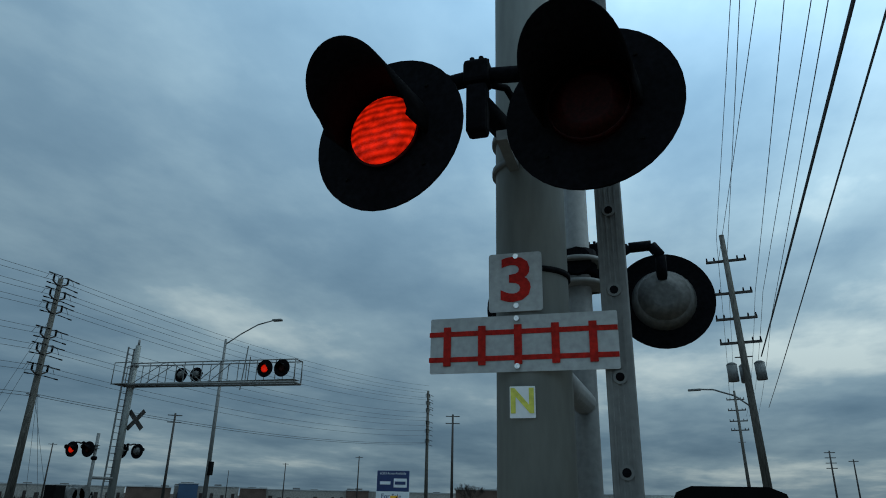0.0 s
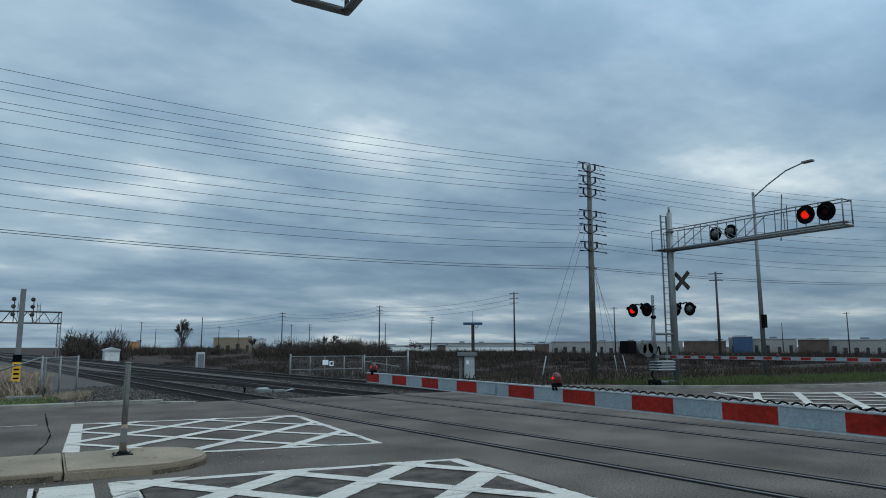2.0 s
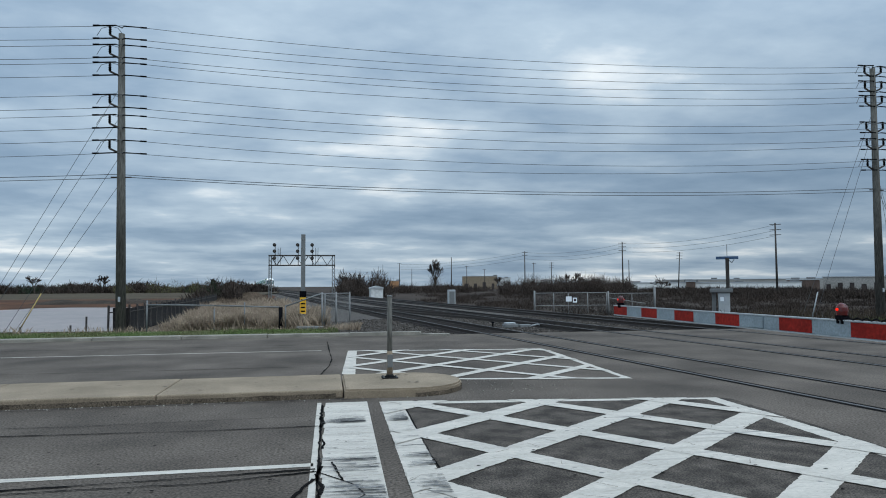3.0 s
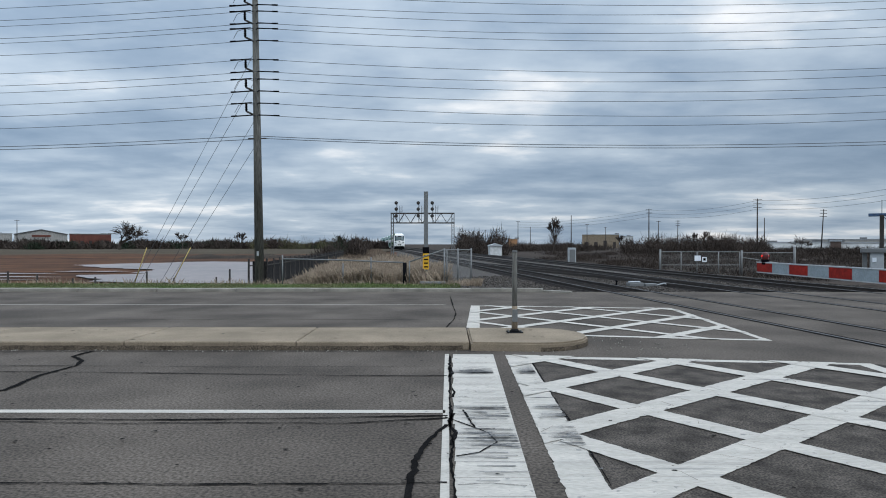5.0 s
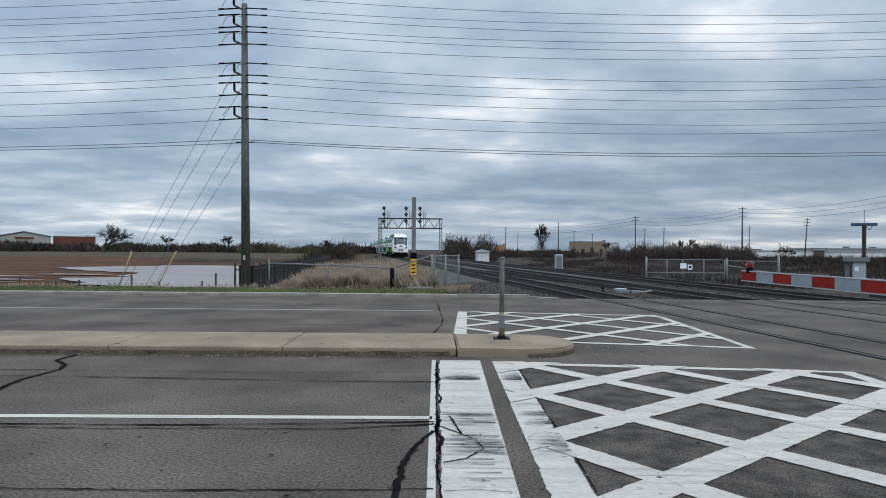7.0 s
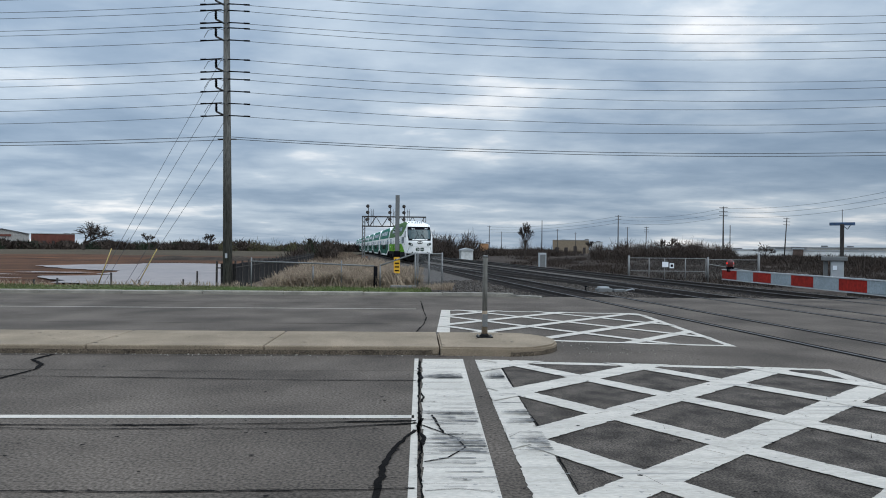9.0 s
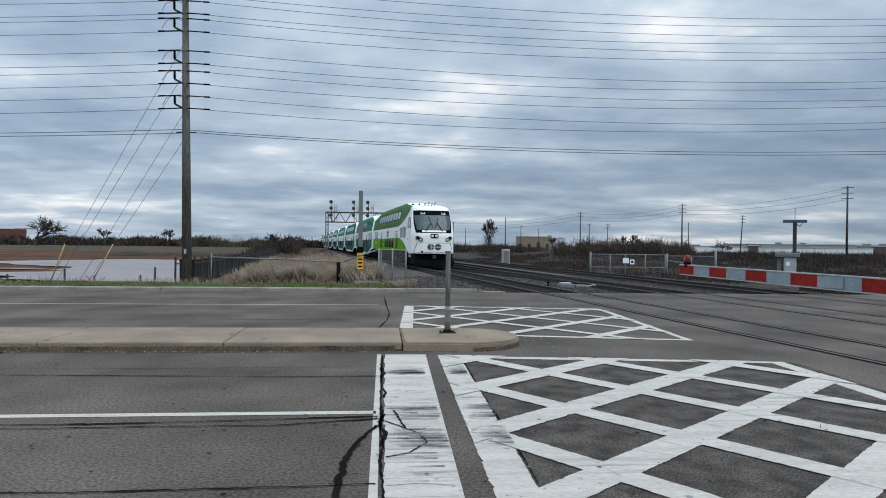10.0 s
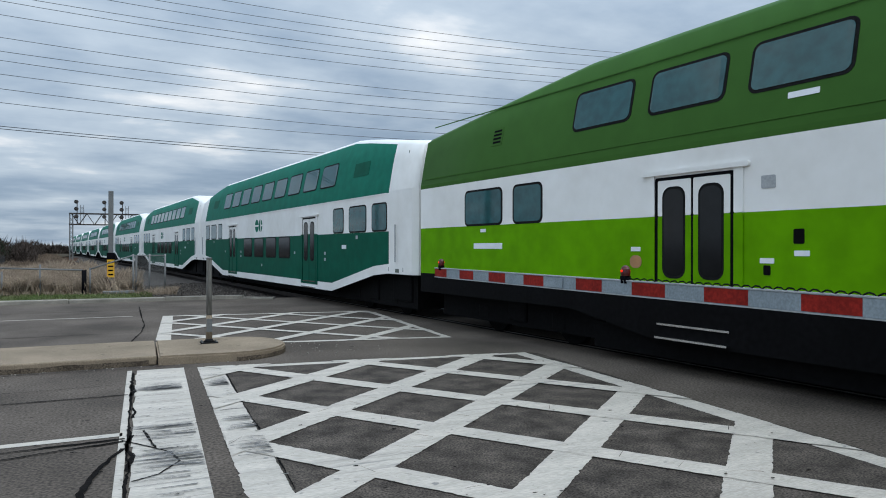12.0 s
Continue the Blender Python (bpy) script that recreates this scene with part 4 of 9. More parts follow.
def build_far_kerb():
    t = thing("kerb_far", pose(0, 0, 0), "low concrete kerb along the far side of the road", "kerb", kind="structure")
    x = -62.0
    while x < 1.0:
        bm = bmesh.new()
        box(bm, x + 0.006, x + 2.994, 25.0, 25.32, -0.3, 0.13 + rng.uniform(-0.006, 0.006), 0.03)
        part("kerb_stone", bm, M["kerb"], t)
        x += 3.0
    pts = [(1.0, 25.0), (2.6, 25.0), (3.6, 24.85), (4.6, 24.2)]
    for a, b in zip(pts, pts[1:]):
        bm = bmesh.new()
        prism(bm, [a, b, (b[0] + 0.12, b[1] + 0.32), (a[0] + 0.03, a[1] + 0.32)], "z", -0.3, 0.13 if a[0] < 3 else 0.07)
        part("kerb_stone", bm, M["kerb"], t)
    bm = bmesh.new()
    box(bm, -62, 0.2, 25.32, 28.6, -0.5, 0.10, 0.03)
    whole("grass_verge", bm, M["green_grass"], "narrow strip of short green grass behind the kerb", "grass", "structure")
    bm = bmesh.new()
    prism(bm, [(-8.2, 28.6), (0.2, 28.6), (-0.7, 36), (-12.8, 140), (-36.0, 330), (-40.5, 330), (-18.0, 140), (-12.9, 85), (-9.9, 50)], "z", -0.6, -0.10)
    whole("ground_bank", bm, M["bank"], "bank of flattened dry grass between fence and railway", "bank", "structure")
    bm = bmesh.new()
    prism(bm, [(20.0, 26.2), (23.1, 23.7), (26.7, 21.2), (32, 18.7), (42.7, 17.2), (160, 12.3), (160, 60), (22, 33)], "z", -0.6, 0.04)
    whole("grass_verge_beyond", bm, M["scrub_ground"], "rough verge with brown dead grass past the railway", "grass", "structure")
    bm = bmesh.new()
    pts = [(20.6, 24.9), (23.0, 23.4), (26.6, 20.9), (31.9, 18.4), (42.6, 16.9), (90, 14.9)]
    for a, b in zip(pts, pts[1:]):
        prism(bm, [a, b, (b[0] + 0.08, b[1] + 0.26), (a[0] + 0.1, a[1] + 0.26)], "z", -0.3, 0.13)
    whole("kerb_beyond", bm, M["kerb"], "curved concrete kerb past the railway", "kerb", "structure")
    bm = bmesh.new()
    prism(bm, [(26.6, 8.4), (27.4, 7.7), (90, 1.6), (90, 4.2), (29.5, 10.3), (27.4, 10.3), (26.6, 9.6)], "z", -0.3, 0.14)
    top = [e for e in bm.edges if all(v.co.z > 0.13 for v in e.verts)]
    bmesh.ops.bevel(bm, geom=top, offset=0.03, segments=2, affect="EDGES")
    whole("median_island_beyond", bm, M["concrete"], "concrete median island past the railway", "median", "structure")


# ---- railway ----
def build_tracks():
    bed = bmesh.new()
    prof = [(-6.9, -0.52), (-4.7, -0.30), (-2.5, -0.17), (12.0, -0.17), (14.2, -0.55)]
    for y0, y1 in ((25.6, 1500), (-300, 0.2)):
        vs = []
        for y in (y0, y1):
            vs.append([bed.verts.new((x, y, z)) for x, z in prof])
        for i in range(4):
            bed.faces.new((vs[0][i], vs[0][i + 1], vs[1][i + 1], vs[1][i]))
        bed.faces.new(vs[0][::-1])
    bmesh.ops.recalc_face_normals(bed, faces=bed.faces[:])
    ob = whole("track_bed", bed, M["ballast"], "bed of grey crushed stone ballast under three tracks", "ballast", "structure", m=track_pose(0, 0))
    # loose stones by the road
    bm = bmesh.new()
    tet = ((0, 1, 2), (0, 2, 3), (0, 3, 1), (1, 3, 2))
    for i in range(20000):
        x = rng.uniform(-6.4, 12.8); y = 25.6 + 16 * rng.random() ** 1.6
        z = -0.17 if x > -2.4 else -0.17 + (x + 2.4) * 0.06 if x > -4.6 else -0.30 + (x + 4.6) * 0.1
        r = rng.uniform(0.025, 0.06)
        if any(abs(x - off) < 1.45 for off in TRACKS):
            continue
        q = Euler((rng.random() * 6, rng.random() * 6, rng.random() * 6)).to_matrix()
        vs = [bm.verts.new(Vector((x, y, z)) + q @ (Vector(p) * r)) for p in ((1, 1, 1), (-1, -1, 1), (-1, 1, -1), (1, -1, -1))]
        for f in tet:
            bm.faces.new([vs[k] for k in f])
    whole("ballast_stones", bm, M["ballast"], "loose grey ballast stones by the crossing", "ballast", "stuff", m=track_pose(0, 0))
    # dark stone between the rails: oil and rust, plus track shade in its colour
    for off in TRACKS:
        bm = bmesh.new()
        prism(bm, [(off - 1.60, -0.30), (off + 1.60, -0.30), (off + 1.48, -0.158), (off - 1.48, -0.158)], "y", 25.75, 1400)
        whole("fouled_shaded_ballast", bm, M["fouled_shaded"], "dark oil-stained ballast between the rails, track shade in its colour", "ballast", "structure", m=track_pose(0, 0))
    tie = bmesh.new(); box(tie, -1.45, 1.45, -0.125, 0.115, -0.30, -0.135, 0.01)
    tie = mesh_of("tie", tie); tie.materials.append(M["tie"])
    for k, off in enumerate(TRACKS):
        t = thing("railway_track", track_pose(off, 0), "steel rails on dark wooden ties crossing the road", "track", "railway tracks", "structure")
        for s in (-1, 1):
            x = s * 0.82
            bm = bmesh.new()
            prism(bm, [(x - 0.075, -0.15), (x + 0.075, -0.15), (x + 0.075, -0.135), (x + 0.012, -0.12), (x + 0.012, -0.035), (x + 0.036, -0.03), (x + 0.036, 0.004), (x - 0.036, 0.004), (x - 0.036, -0.03), (x - 0.012, -0.035), (x - 0.012, -0.12), (x - 0.075, -0.135)], "y", -200, 1500)
            part("rail", bm, M["rail"], t)
            bm = bmesh.new(); box(bm, x - 0.034, x + 0.034, -200, 1500, 0.0045, 0.0085)
            part("rail_head", bm, M["rail_head"], t, "worn running surface of the rail")
            # flat dark strips stand for the flange grooves
            for side in (-1, 1):
                bm = bmesh.new()
                xx = x + side * 0.093
                flat(bm, [(xx - 0.055, 0.6), (xx + 0.055, 0.6), (xx + 0.055, 25.4), (xx - 0.055, 25.4)], 0.0035)
                part("flangeway", bm, M["tar"], t, "flat dark strip for the flange groove beside the rail")
        for i in range(230):
            piece("tie", tie, t, pose(rng.uniform(-0.04, 0.04), 25.9 + 0.56 * i, 0, 0, 0, rng.uniform(-0.8, 0.8)))
    # crossover rails between the first and second track
    t = thing("crossover_track", track_pose(0, 0), "pair of crossover rails joining two tracks", "track", kind="structure")
    for s in (-0.82, 0.82):
        bm = bmesh.new()
        prev = None
        for i in range(25):
            u = i / 24
            x = 4.8 * (3 * u * u - 2 * u ** 3) + s
            y = 27 + 42 * (1 - u)
            cur = [bm.verts.new((x + dx, y, z)) for dx, z in ((-0.036, 0.003), (0.036, 0.003), (0.036, -0.14), (-0.036, -0.14))]
            if prev:
                for j in range(4):
                    bm.faces.new((prev[j], prev[(j + 1) % 4], cur[(j + 1) % 4], cur[j]))
            prev = cur
        bmesh.ops.recalc_face_normals(bm, faces=bm.faces[:])
        part("rail", bm, M["rail"], t)
    # switch machine
    t = thing("switch_machine", track_pose(2.4, 30.5, -0.17), "low pale grey track switch machine on the ballast", "switch machine")
    bm = bmesh.new(); box(bm, -0.42, 0.28, -0.2, 0.2, 0.02, 0.20, 0.03); part("housing", bm, M["galv"], t)
    bm = bmesh.new(); box(bm, 0.38, 0.95, -0.15, 0.15, 0.02, 0.16, 0.03); part("cover", bm, M["galv"], t)
    bm = bmesh.new(); box(bm, -0.35, 0.15, -0.16, 0.16, 0.20, 0.27, 0.03); part("lid", bm, M["sign_grey"], t, "pale lid")
    bm = bmesh.new(); box(bm, -0.6, 1.2, -0.32, 0.30, -0.02, 0.03); part("plate", bm, M["rail"], t)
    bm = bmesh.new(); path_tube(bm, [(0.95, 0.0, 0.08), (1.3, -0.1, 0.16), (1.6, 0.1, 0.05)], 0.035, 6); part("conduit", bm, M["sign_grey"], t)
    bm = bmesh.new(); tube(bm, (-0.95, 0, 0.0), (-0.95, 0, 0.32), 0.04, 0.03, 8); tube(bm, (-0.95, -0.15, 0.28), (-0.95, 0.15, 0.28), 0.03, 0.03, 8); part("lever", bm, M["black"], t)
    bm = bmesh.new(); box(bm, -1.5, 2.2, 0.32, 0.42, -0.02, 0.05); part("rod", bm, M["rail"], t)


# ---- train ----
def section(w, zs, ztop, lean0=3.42):
    """Half outline of a coach: for each height the half width."""
    out = []
    for z in zs:
        if z <= lean0:
            out.append(w)
        else:
            u = (z - lean0) / (5.36 - lean0)
            out.append(w * (1 - 0.20 * u - 0.12 * u ** 4))
    return out


def coach_shell(stations, colours):
    """Skin between stations of (y, half width, roof height, colour heights). Colours are the materials of the bands from below."""
    bm = bmesh.new()
    rows = []
    for y, w, top, zl in stations:
        prof = []
        marks = list(zl) + [zl[-1] + (top - 0.17 - zl[-1]) * k / 3 for k in (1, 2, 3)]
        marks = [min(m, top - 0.17) for m in marks]
        ws = section(w, marks, top)
        for z, ww in zip(marks, ws):
            prof.append((ww, z))
        wl = ws[-1]
        prof += [(wl - 0.13, top - 0.06), (wl * 0.62, top - 0.01), (0.0, top)]
        rows.append([bm.verts.new((-x, y, z)) for x, z in prof] + [bm.verts.new((x, y, z)) for x, z in prof[-2::-1]])
    n = len(rows[0]); bands = len(stations[0][3])
    for a, b in zip(rows, rows[1:]):
        for i in range(n - 1):
            f = bm.faces.new((a[i], b[i], b[i + 1], a[i + 1]))
            k = min(i, n - 2 - i)
            f.material_index = colours[min(k, len(colours) - 1)]
            f.smooth = k >= bands - 1
    for r, flip in ((rows[0], False), (rows[-1], True)):
        try:
            bm.faces.new(r if not flip else r[::-1]).material_index = 0
        except ValueError:
            pass
    return bm


def skin(name, bm, mats, parent, label=""):
    bmesh.ops.recalc_face_normals(bm, faces=bm.faces[:])
    me = mesh_of(name, bm)
    for m in mats:
        me.materials.append(m)
    ob = new(name, me); ob.parent = parent
    return tagged(ob, label)


def wall_x(z, w=1.5):
    return section(w, [z], 5.15)[0]


def side_panel(bm, y0, y1, z0, z1, r, side, out, thick=0.02):
    """A rounded plate on a coach side, following its lean."""
    pts = rounded(y0, y1, z0, z1, r)
    a = [bm.verts.new((side * (wall_x(z) + out), y, z)) for y, z in pts]
    b = [bm.verts.new((side * (wall_x(z) + out - thick), y, z)) for y, z in pts]
    n = len(pts)
    bm.faces.new(a); bm.faces.new(b[::-1])
    for i in range(n):
        bm.faces.new((a[i], a[(i + 1) % n], b[(i + 1) % n], b[i]))
    bmesh.ops.recalc_face_normals(bm, faces=bm.faces[:])
    return bm


def coach_window(t, y0, y1, z0, z1, side, material="glass", r=0.10):
    bm = bmesh.new(); side_panel(bm, y0 - 0.045, y1 + 0.045, z0 - 0.045, z1 + 0.045, r + 0.03, side, 0.006)
    f = part("window", bm, M["rubber"], t)
    bm = bmesh.new(); side_panel(bm, y0, y1, z0, z1, r, side, 0.012)
    part("pane", bm, M[material], f)


def coach_door(t, y0, y1, side, face, low, foot=0.62):
    """Double sliding doors in a shallow portal; each leaf has a tall dark pane, and its lower half takes the colour of the band below."""
    bm = bmesh.new(); side_panel(bm, y0 - 0.06, y1 + 0.06, foot, 2.95, 0.04, side, 0.004)
    d = part("door", bm, M["black"], t)
    mid = (y0 + y1) / 2
    for a, b in ((y0, mid - 0.02), (mid + 0.02, y1)):
        bm = bmesh.new(); side_panel(bm, a, b, 2.362, 2.90, 0.02, side, 0.010)
        leaf = part("leaf", bm, M[face], d)
        bm = bmesh.new(); side_panel(bm, a, b, foot, 2.36, 0.02, side, 0.010); part("lower_panel", bm, M[low], leaf)
        bm = bmesh.new(); side_panel(bm, a + 0.10, b - 0.09, 1.42, 2.80, 0.15, side, 0.014); part("gasket", bm, M["rubber"], leaf)
        bm = bmesh.new(); side_panel(bm, a + 0.13, b - 0.12, 1.46, 2.76, 0.13, side, 0.018); part("pane", bm, M["glass_dark"], leaf)
    for a, b in ((y0 - 0.20, y0 - 0.06), (y1 + 0.06, y1 + 0.20)):
        bm = bmesh.new(); side_panel(bm, a, b, 2.362, 3.0, 0.02, side, 0.022, 0.03); part("portal_jamb", bm, M[face], d)
        bm = bmesh.new(); side_panel(bm, a, b, foot, 2.36, 0.02, side, 0.022, 0.03); part("portal_jamb", bm, M[low], d)
    bm = bmesh.new(); side_panel(bm, y0 - 0.30, y1 + 0.30, 2.98, 3.05, 0.02, side, 0.05, 0.05)
    part("rain_strip", bm, M[face], d)
    for z, x in ((0.50, 1.58), (0.70, 1.53)):
        bm = bmesh.new(); box(bm, min(side * (x - 0.13), side * x), max(side * (x - 0.13), side * x), y0, y1, z, z + 0.03)
        part("step", bm, M["chrome"], d, "bright step edge")


def truck(t, y):
    bm = bmesh.new()
    for s in (-1, 1):
        box(bm, s * 1.0 - 0.09, s * 1.0 + 0.09, y - 1.75, y + 1.75, 0.48, 0.78, 0.04)
        box(bm, s * 1.12 - 0.08, s * 1.12 + 0.08, y - 0.3, y + 0.3, 0.35, 0.95, 0.04)
        for w in (-1.25, 1.25):
            box(bm, s * 1.06 - 0.1, s * 1.06 + 0.1, y + w - 0.2, y + w + 0.2, 0.3, 0.62, 0.03)
    box(bm, -1.0, 1.0, y - 0.3, y + 0.3, 0.5, 0.85)
    b = part("truck", bm, M["under"], t)
    for w in (-1.25, 1.25):
        for s in (-1, 1):
            bm = bmesh.new(); tube(bm, (s * 0.68, y + w, 0.45), (s * 0.81, y + w, 0.45), 0.45, 0.45, 24)
            tube(bm, (s * 0.81, y + w, 0.45), (s * 0.84, y + w, 0.45), 0.14, 0.12, 12)
            part("wheel", bm, M["under"], b)


def logo(t, y, z, size, side, m_dark):
    """Two round shapes with pale bars, as a plain emblem."""
    r = size / 2
    for k, cy in enumerate((-r * 1.02, r * 1.02)):
        bm = bmesh.new()
        pts = []
        for i in range(28):
            a = 2 * math.pi * i / 28
            pts.append((y + cy + r * math.cos(a), z + r * 0.98 * math.sin(a)))
        pl = [bm.verts.new((side * (wall_x(q[1]) + 0.006), q[0], q[1])) for q in pts]
        bm.faces.new(pl if side < 0 else pl[::-1])
        e = part("emblem", bm, M[m_dark], t, "round two-part emblem")
        bm = bmesh.new()
        if k == 0:
            side_panel(bm, y + cy - r * 0.1 - 0.02, y + cy - r * 0.1 + 0.05, z - r, z + r, 0.005, side, 0.010, 0.004)
            side_panel(bm, y + cy - r, y + cy - r * 0.1, z - 0.035, z + 0.035, 0.005, side, 0.010, 0.004)
        else:
            side_panel(bm, y + cy - r, y + cy + r, z - 0.035, z + 0.035, 0.005, side, 0.010, 0.004)
        part("bar", bm, M["white"], e)


def make_coach():
    L = 26.35
    t = thing("passenger_coach", track_pose(0, 400), "white and teal double-deck railway passenger coach", "train", "coaches of the train")
    st = []
    def z_low(y):
        e = min(y, L - y)
        return 0.48 if e > 5.6 else 0.48 + 0.70 * min(1.0, (5.6 - e) / 3.6)
    for y in [0, 0.12, 1.45, 1.5, 2.4, 3.4, 4.6, 5.6, 6.5, 9, 13, L - 9, L - 6.5, L - 5.6, L - 4.6, L - 3.4, L - 2.4, L - 1.5, L - 1.45, L - 0.12, L]:
        e = min(y, L - y)
        top = 5.34 if e > 4.4 else 4.68 + 0.66 * e / 4.4
        w = 1.5 if e > 0.05 else 1.38
        b = z_low(y)
        st.append((y, w, top, (b, b + 0.26, 2.33, 3.38, 3.42)))
    bm = coach_shell(st, [0, 2, 0, 1, 1, 1, 1, 0, 0])
    for f in bm.faces:
        c = f.calc_center_median()
        if (c.y < 1.46 or c.y > L - 1.46):
            f.material_index = 0
    skin("body", bm, [M["white"], M["teal"], M["teal_dark"]], t)
    for s in (-1, 1):
        for k in range(-4, 5):
            y = L / 2 + 1.746 * k
            coach_window(t, y - 0.64, y + 0.67, 3.92, 4.62, s)
        for k in (-1.5, -0.5, 0.5, 1.5):
            y = L / 2 + 1.77 * k
            coach_window(t, y - 0.66, y + 0.66, 1.52, 2.28, s, "glass_dark")
        for a, b in ((1.6, 2.5), (2.95, 4.15), (4.65, 5.45)):
            coach_window(t, a, b, 2.38, 3.1, s)
            coach_window(t, L - b, L - a, 2.38, 3.1, s)
        coach_door(t, 7.1, 8.35, s, "white", "teal_dark")
        coach_door(t, L - 8.35, L - 7.1, s, "white", "teal_dark")
        bm = bmesh.new(); side_panel(bm, 3.0, 4.1, 4.02, 4.45, 0.03, s, 0.006); part("vent", bm, M["teal_dark"], t)
        bm = bmesh.new(); side_panel(bm, L - 4.1, L - 3.0, 4.02, 4.45, 0.03, s, 0.006); part("vent", bm, M["teal_dark"], t)
        logo(t, L / 2 + 0.9, 2.84, 0.56, s, "teal")
        bm = bmesh.new(); side_panel(bm, 4.4, 4.75, 1.85, 1.97, 0.01, s, 0.006); part("number_plate", bm, M["sign_white"], t, "pale number bar")
        for y in (0.62, 1.47, L - 0.62, L - 1.47):
            bm = bmesh.new(); side_panel(bm, y - 0.012, y + 0.012, 1.25, 4.45, 0.005, s, 0.006, 0.01); part("seam", bm, M["seam"], t)
        for y in (0.95, L - 0.95):
            bm = bmesh.new(); tube(bm, (s * 1.56, y, 1.5), (s * 1.56, y, 2.5), 0.02, 0.02, 6); part("grab_rail", bm, M["sign_grey"], t)
            bm = bmesh.new(); side_panel(bm, y - 0.10, y + 0.10, 1.22, 1.32, 0.02, s, 0.01); part("marker_lamp", bm, M["seam"], t)
        for y, z in ((6.2, 1.7), (9.3, 1.7), (L - 6.2, 1.7), (L - 9.3, 1.7), (6.2, 1.5), (L - 9.3, 1.5), (3.6, 2.2), (L - 3.6, 2.2), (13.6, 1.15)):
            bm = bmesh.new(); side_panel(bm, y - 0.07, y + 0.07, z - 0.05, z + 0.05, 0.01, s, 0.006); part("notice", bm, M["sign_grey"], t)
        bm = bmesh.new(); side_panel(bm, 1.6, L - 1.6, 3.36, 3.385, 0.005, s, 0.012, 0.012); part("rain_strip", bm, M["white"], t)
    for y in (3.1, L - 3.1):
        truck(t, y)
    for y in (1.3, 6.4, L - 6.4, L - 1.3):
        bm = bmesh.new(); box(bm, -1.2, 1.2, y - 0.55, y + 0.55, 0.42, 1.12, 0.05); part("equipment_box", bm, M["under"], t)
    # underframe box reaches low to stand for the dark shadow under the coach
    bm = bmesh.new(); box(bm, -1.15, 1.15, 0.5, L - 0.5, 0.25, 1.15); part("underframe", bm, M["under"], t)
    for y in (0, L):
        bm = bmesh.new(); box(bm, -0.65, 0.65, y - 0.14, y + 0.14, 1.2, 3.3); part("gangway", bm, M["rubber"], t, "black rubber gangway bellows")
    for y in (2.2, 9, 17, L - 2.2):
        bm = bmesh.new(); box(bm, -0.35, 0.35, y - 0.5, y + 0.5, 4.9, (4.98 if y < 5 or y > L - 5 else 5.38), 0.04)
        part("roof_vent", bm, M["sign_grey"], t)
    return t, L


def front_y(u, z):
    """How far back the nose lies, by the share of the half width and the height."""
    return -0.88 + 0.10 * abs(u) ** 2.5 + 0.70 * abs(u) ** 5 + max(0.0, z - 2.55) * 0.43 + max(0.0, z - 4.45) ** 2 * 2.5


def nose_patch(name, outline, out, parent, material, label="", nu=14, nv=10):
    """A patch on the nose: outline(v) gives the left and right share of the half width at the height z(v)."""
    bm = bmesh.new()
    rows = []
    for j in range(nv + 1):
        z, a, b = outline(j / nv)
        row = []
        for i in range(nu + 1):
            u = a + (b - a) * i / nu
            row.append(bm.verts.new((u * wall_x(z), front_y(u, z) - out, z)))
        rows.append(row)
    for r0, r1 in zip(rows, rows[1:]):
        for i in range(nu):
            f = bm.faces.new((r0[i], r0[i + 1], r1[i + 1], r1[i])); f.smooth = True
    bmesh.ops.recalc_face_normals(bm, faces=bm.faces[:])
    return part(name, bm, material, parent, label)


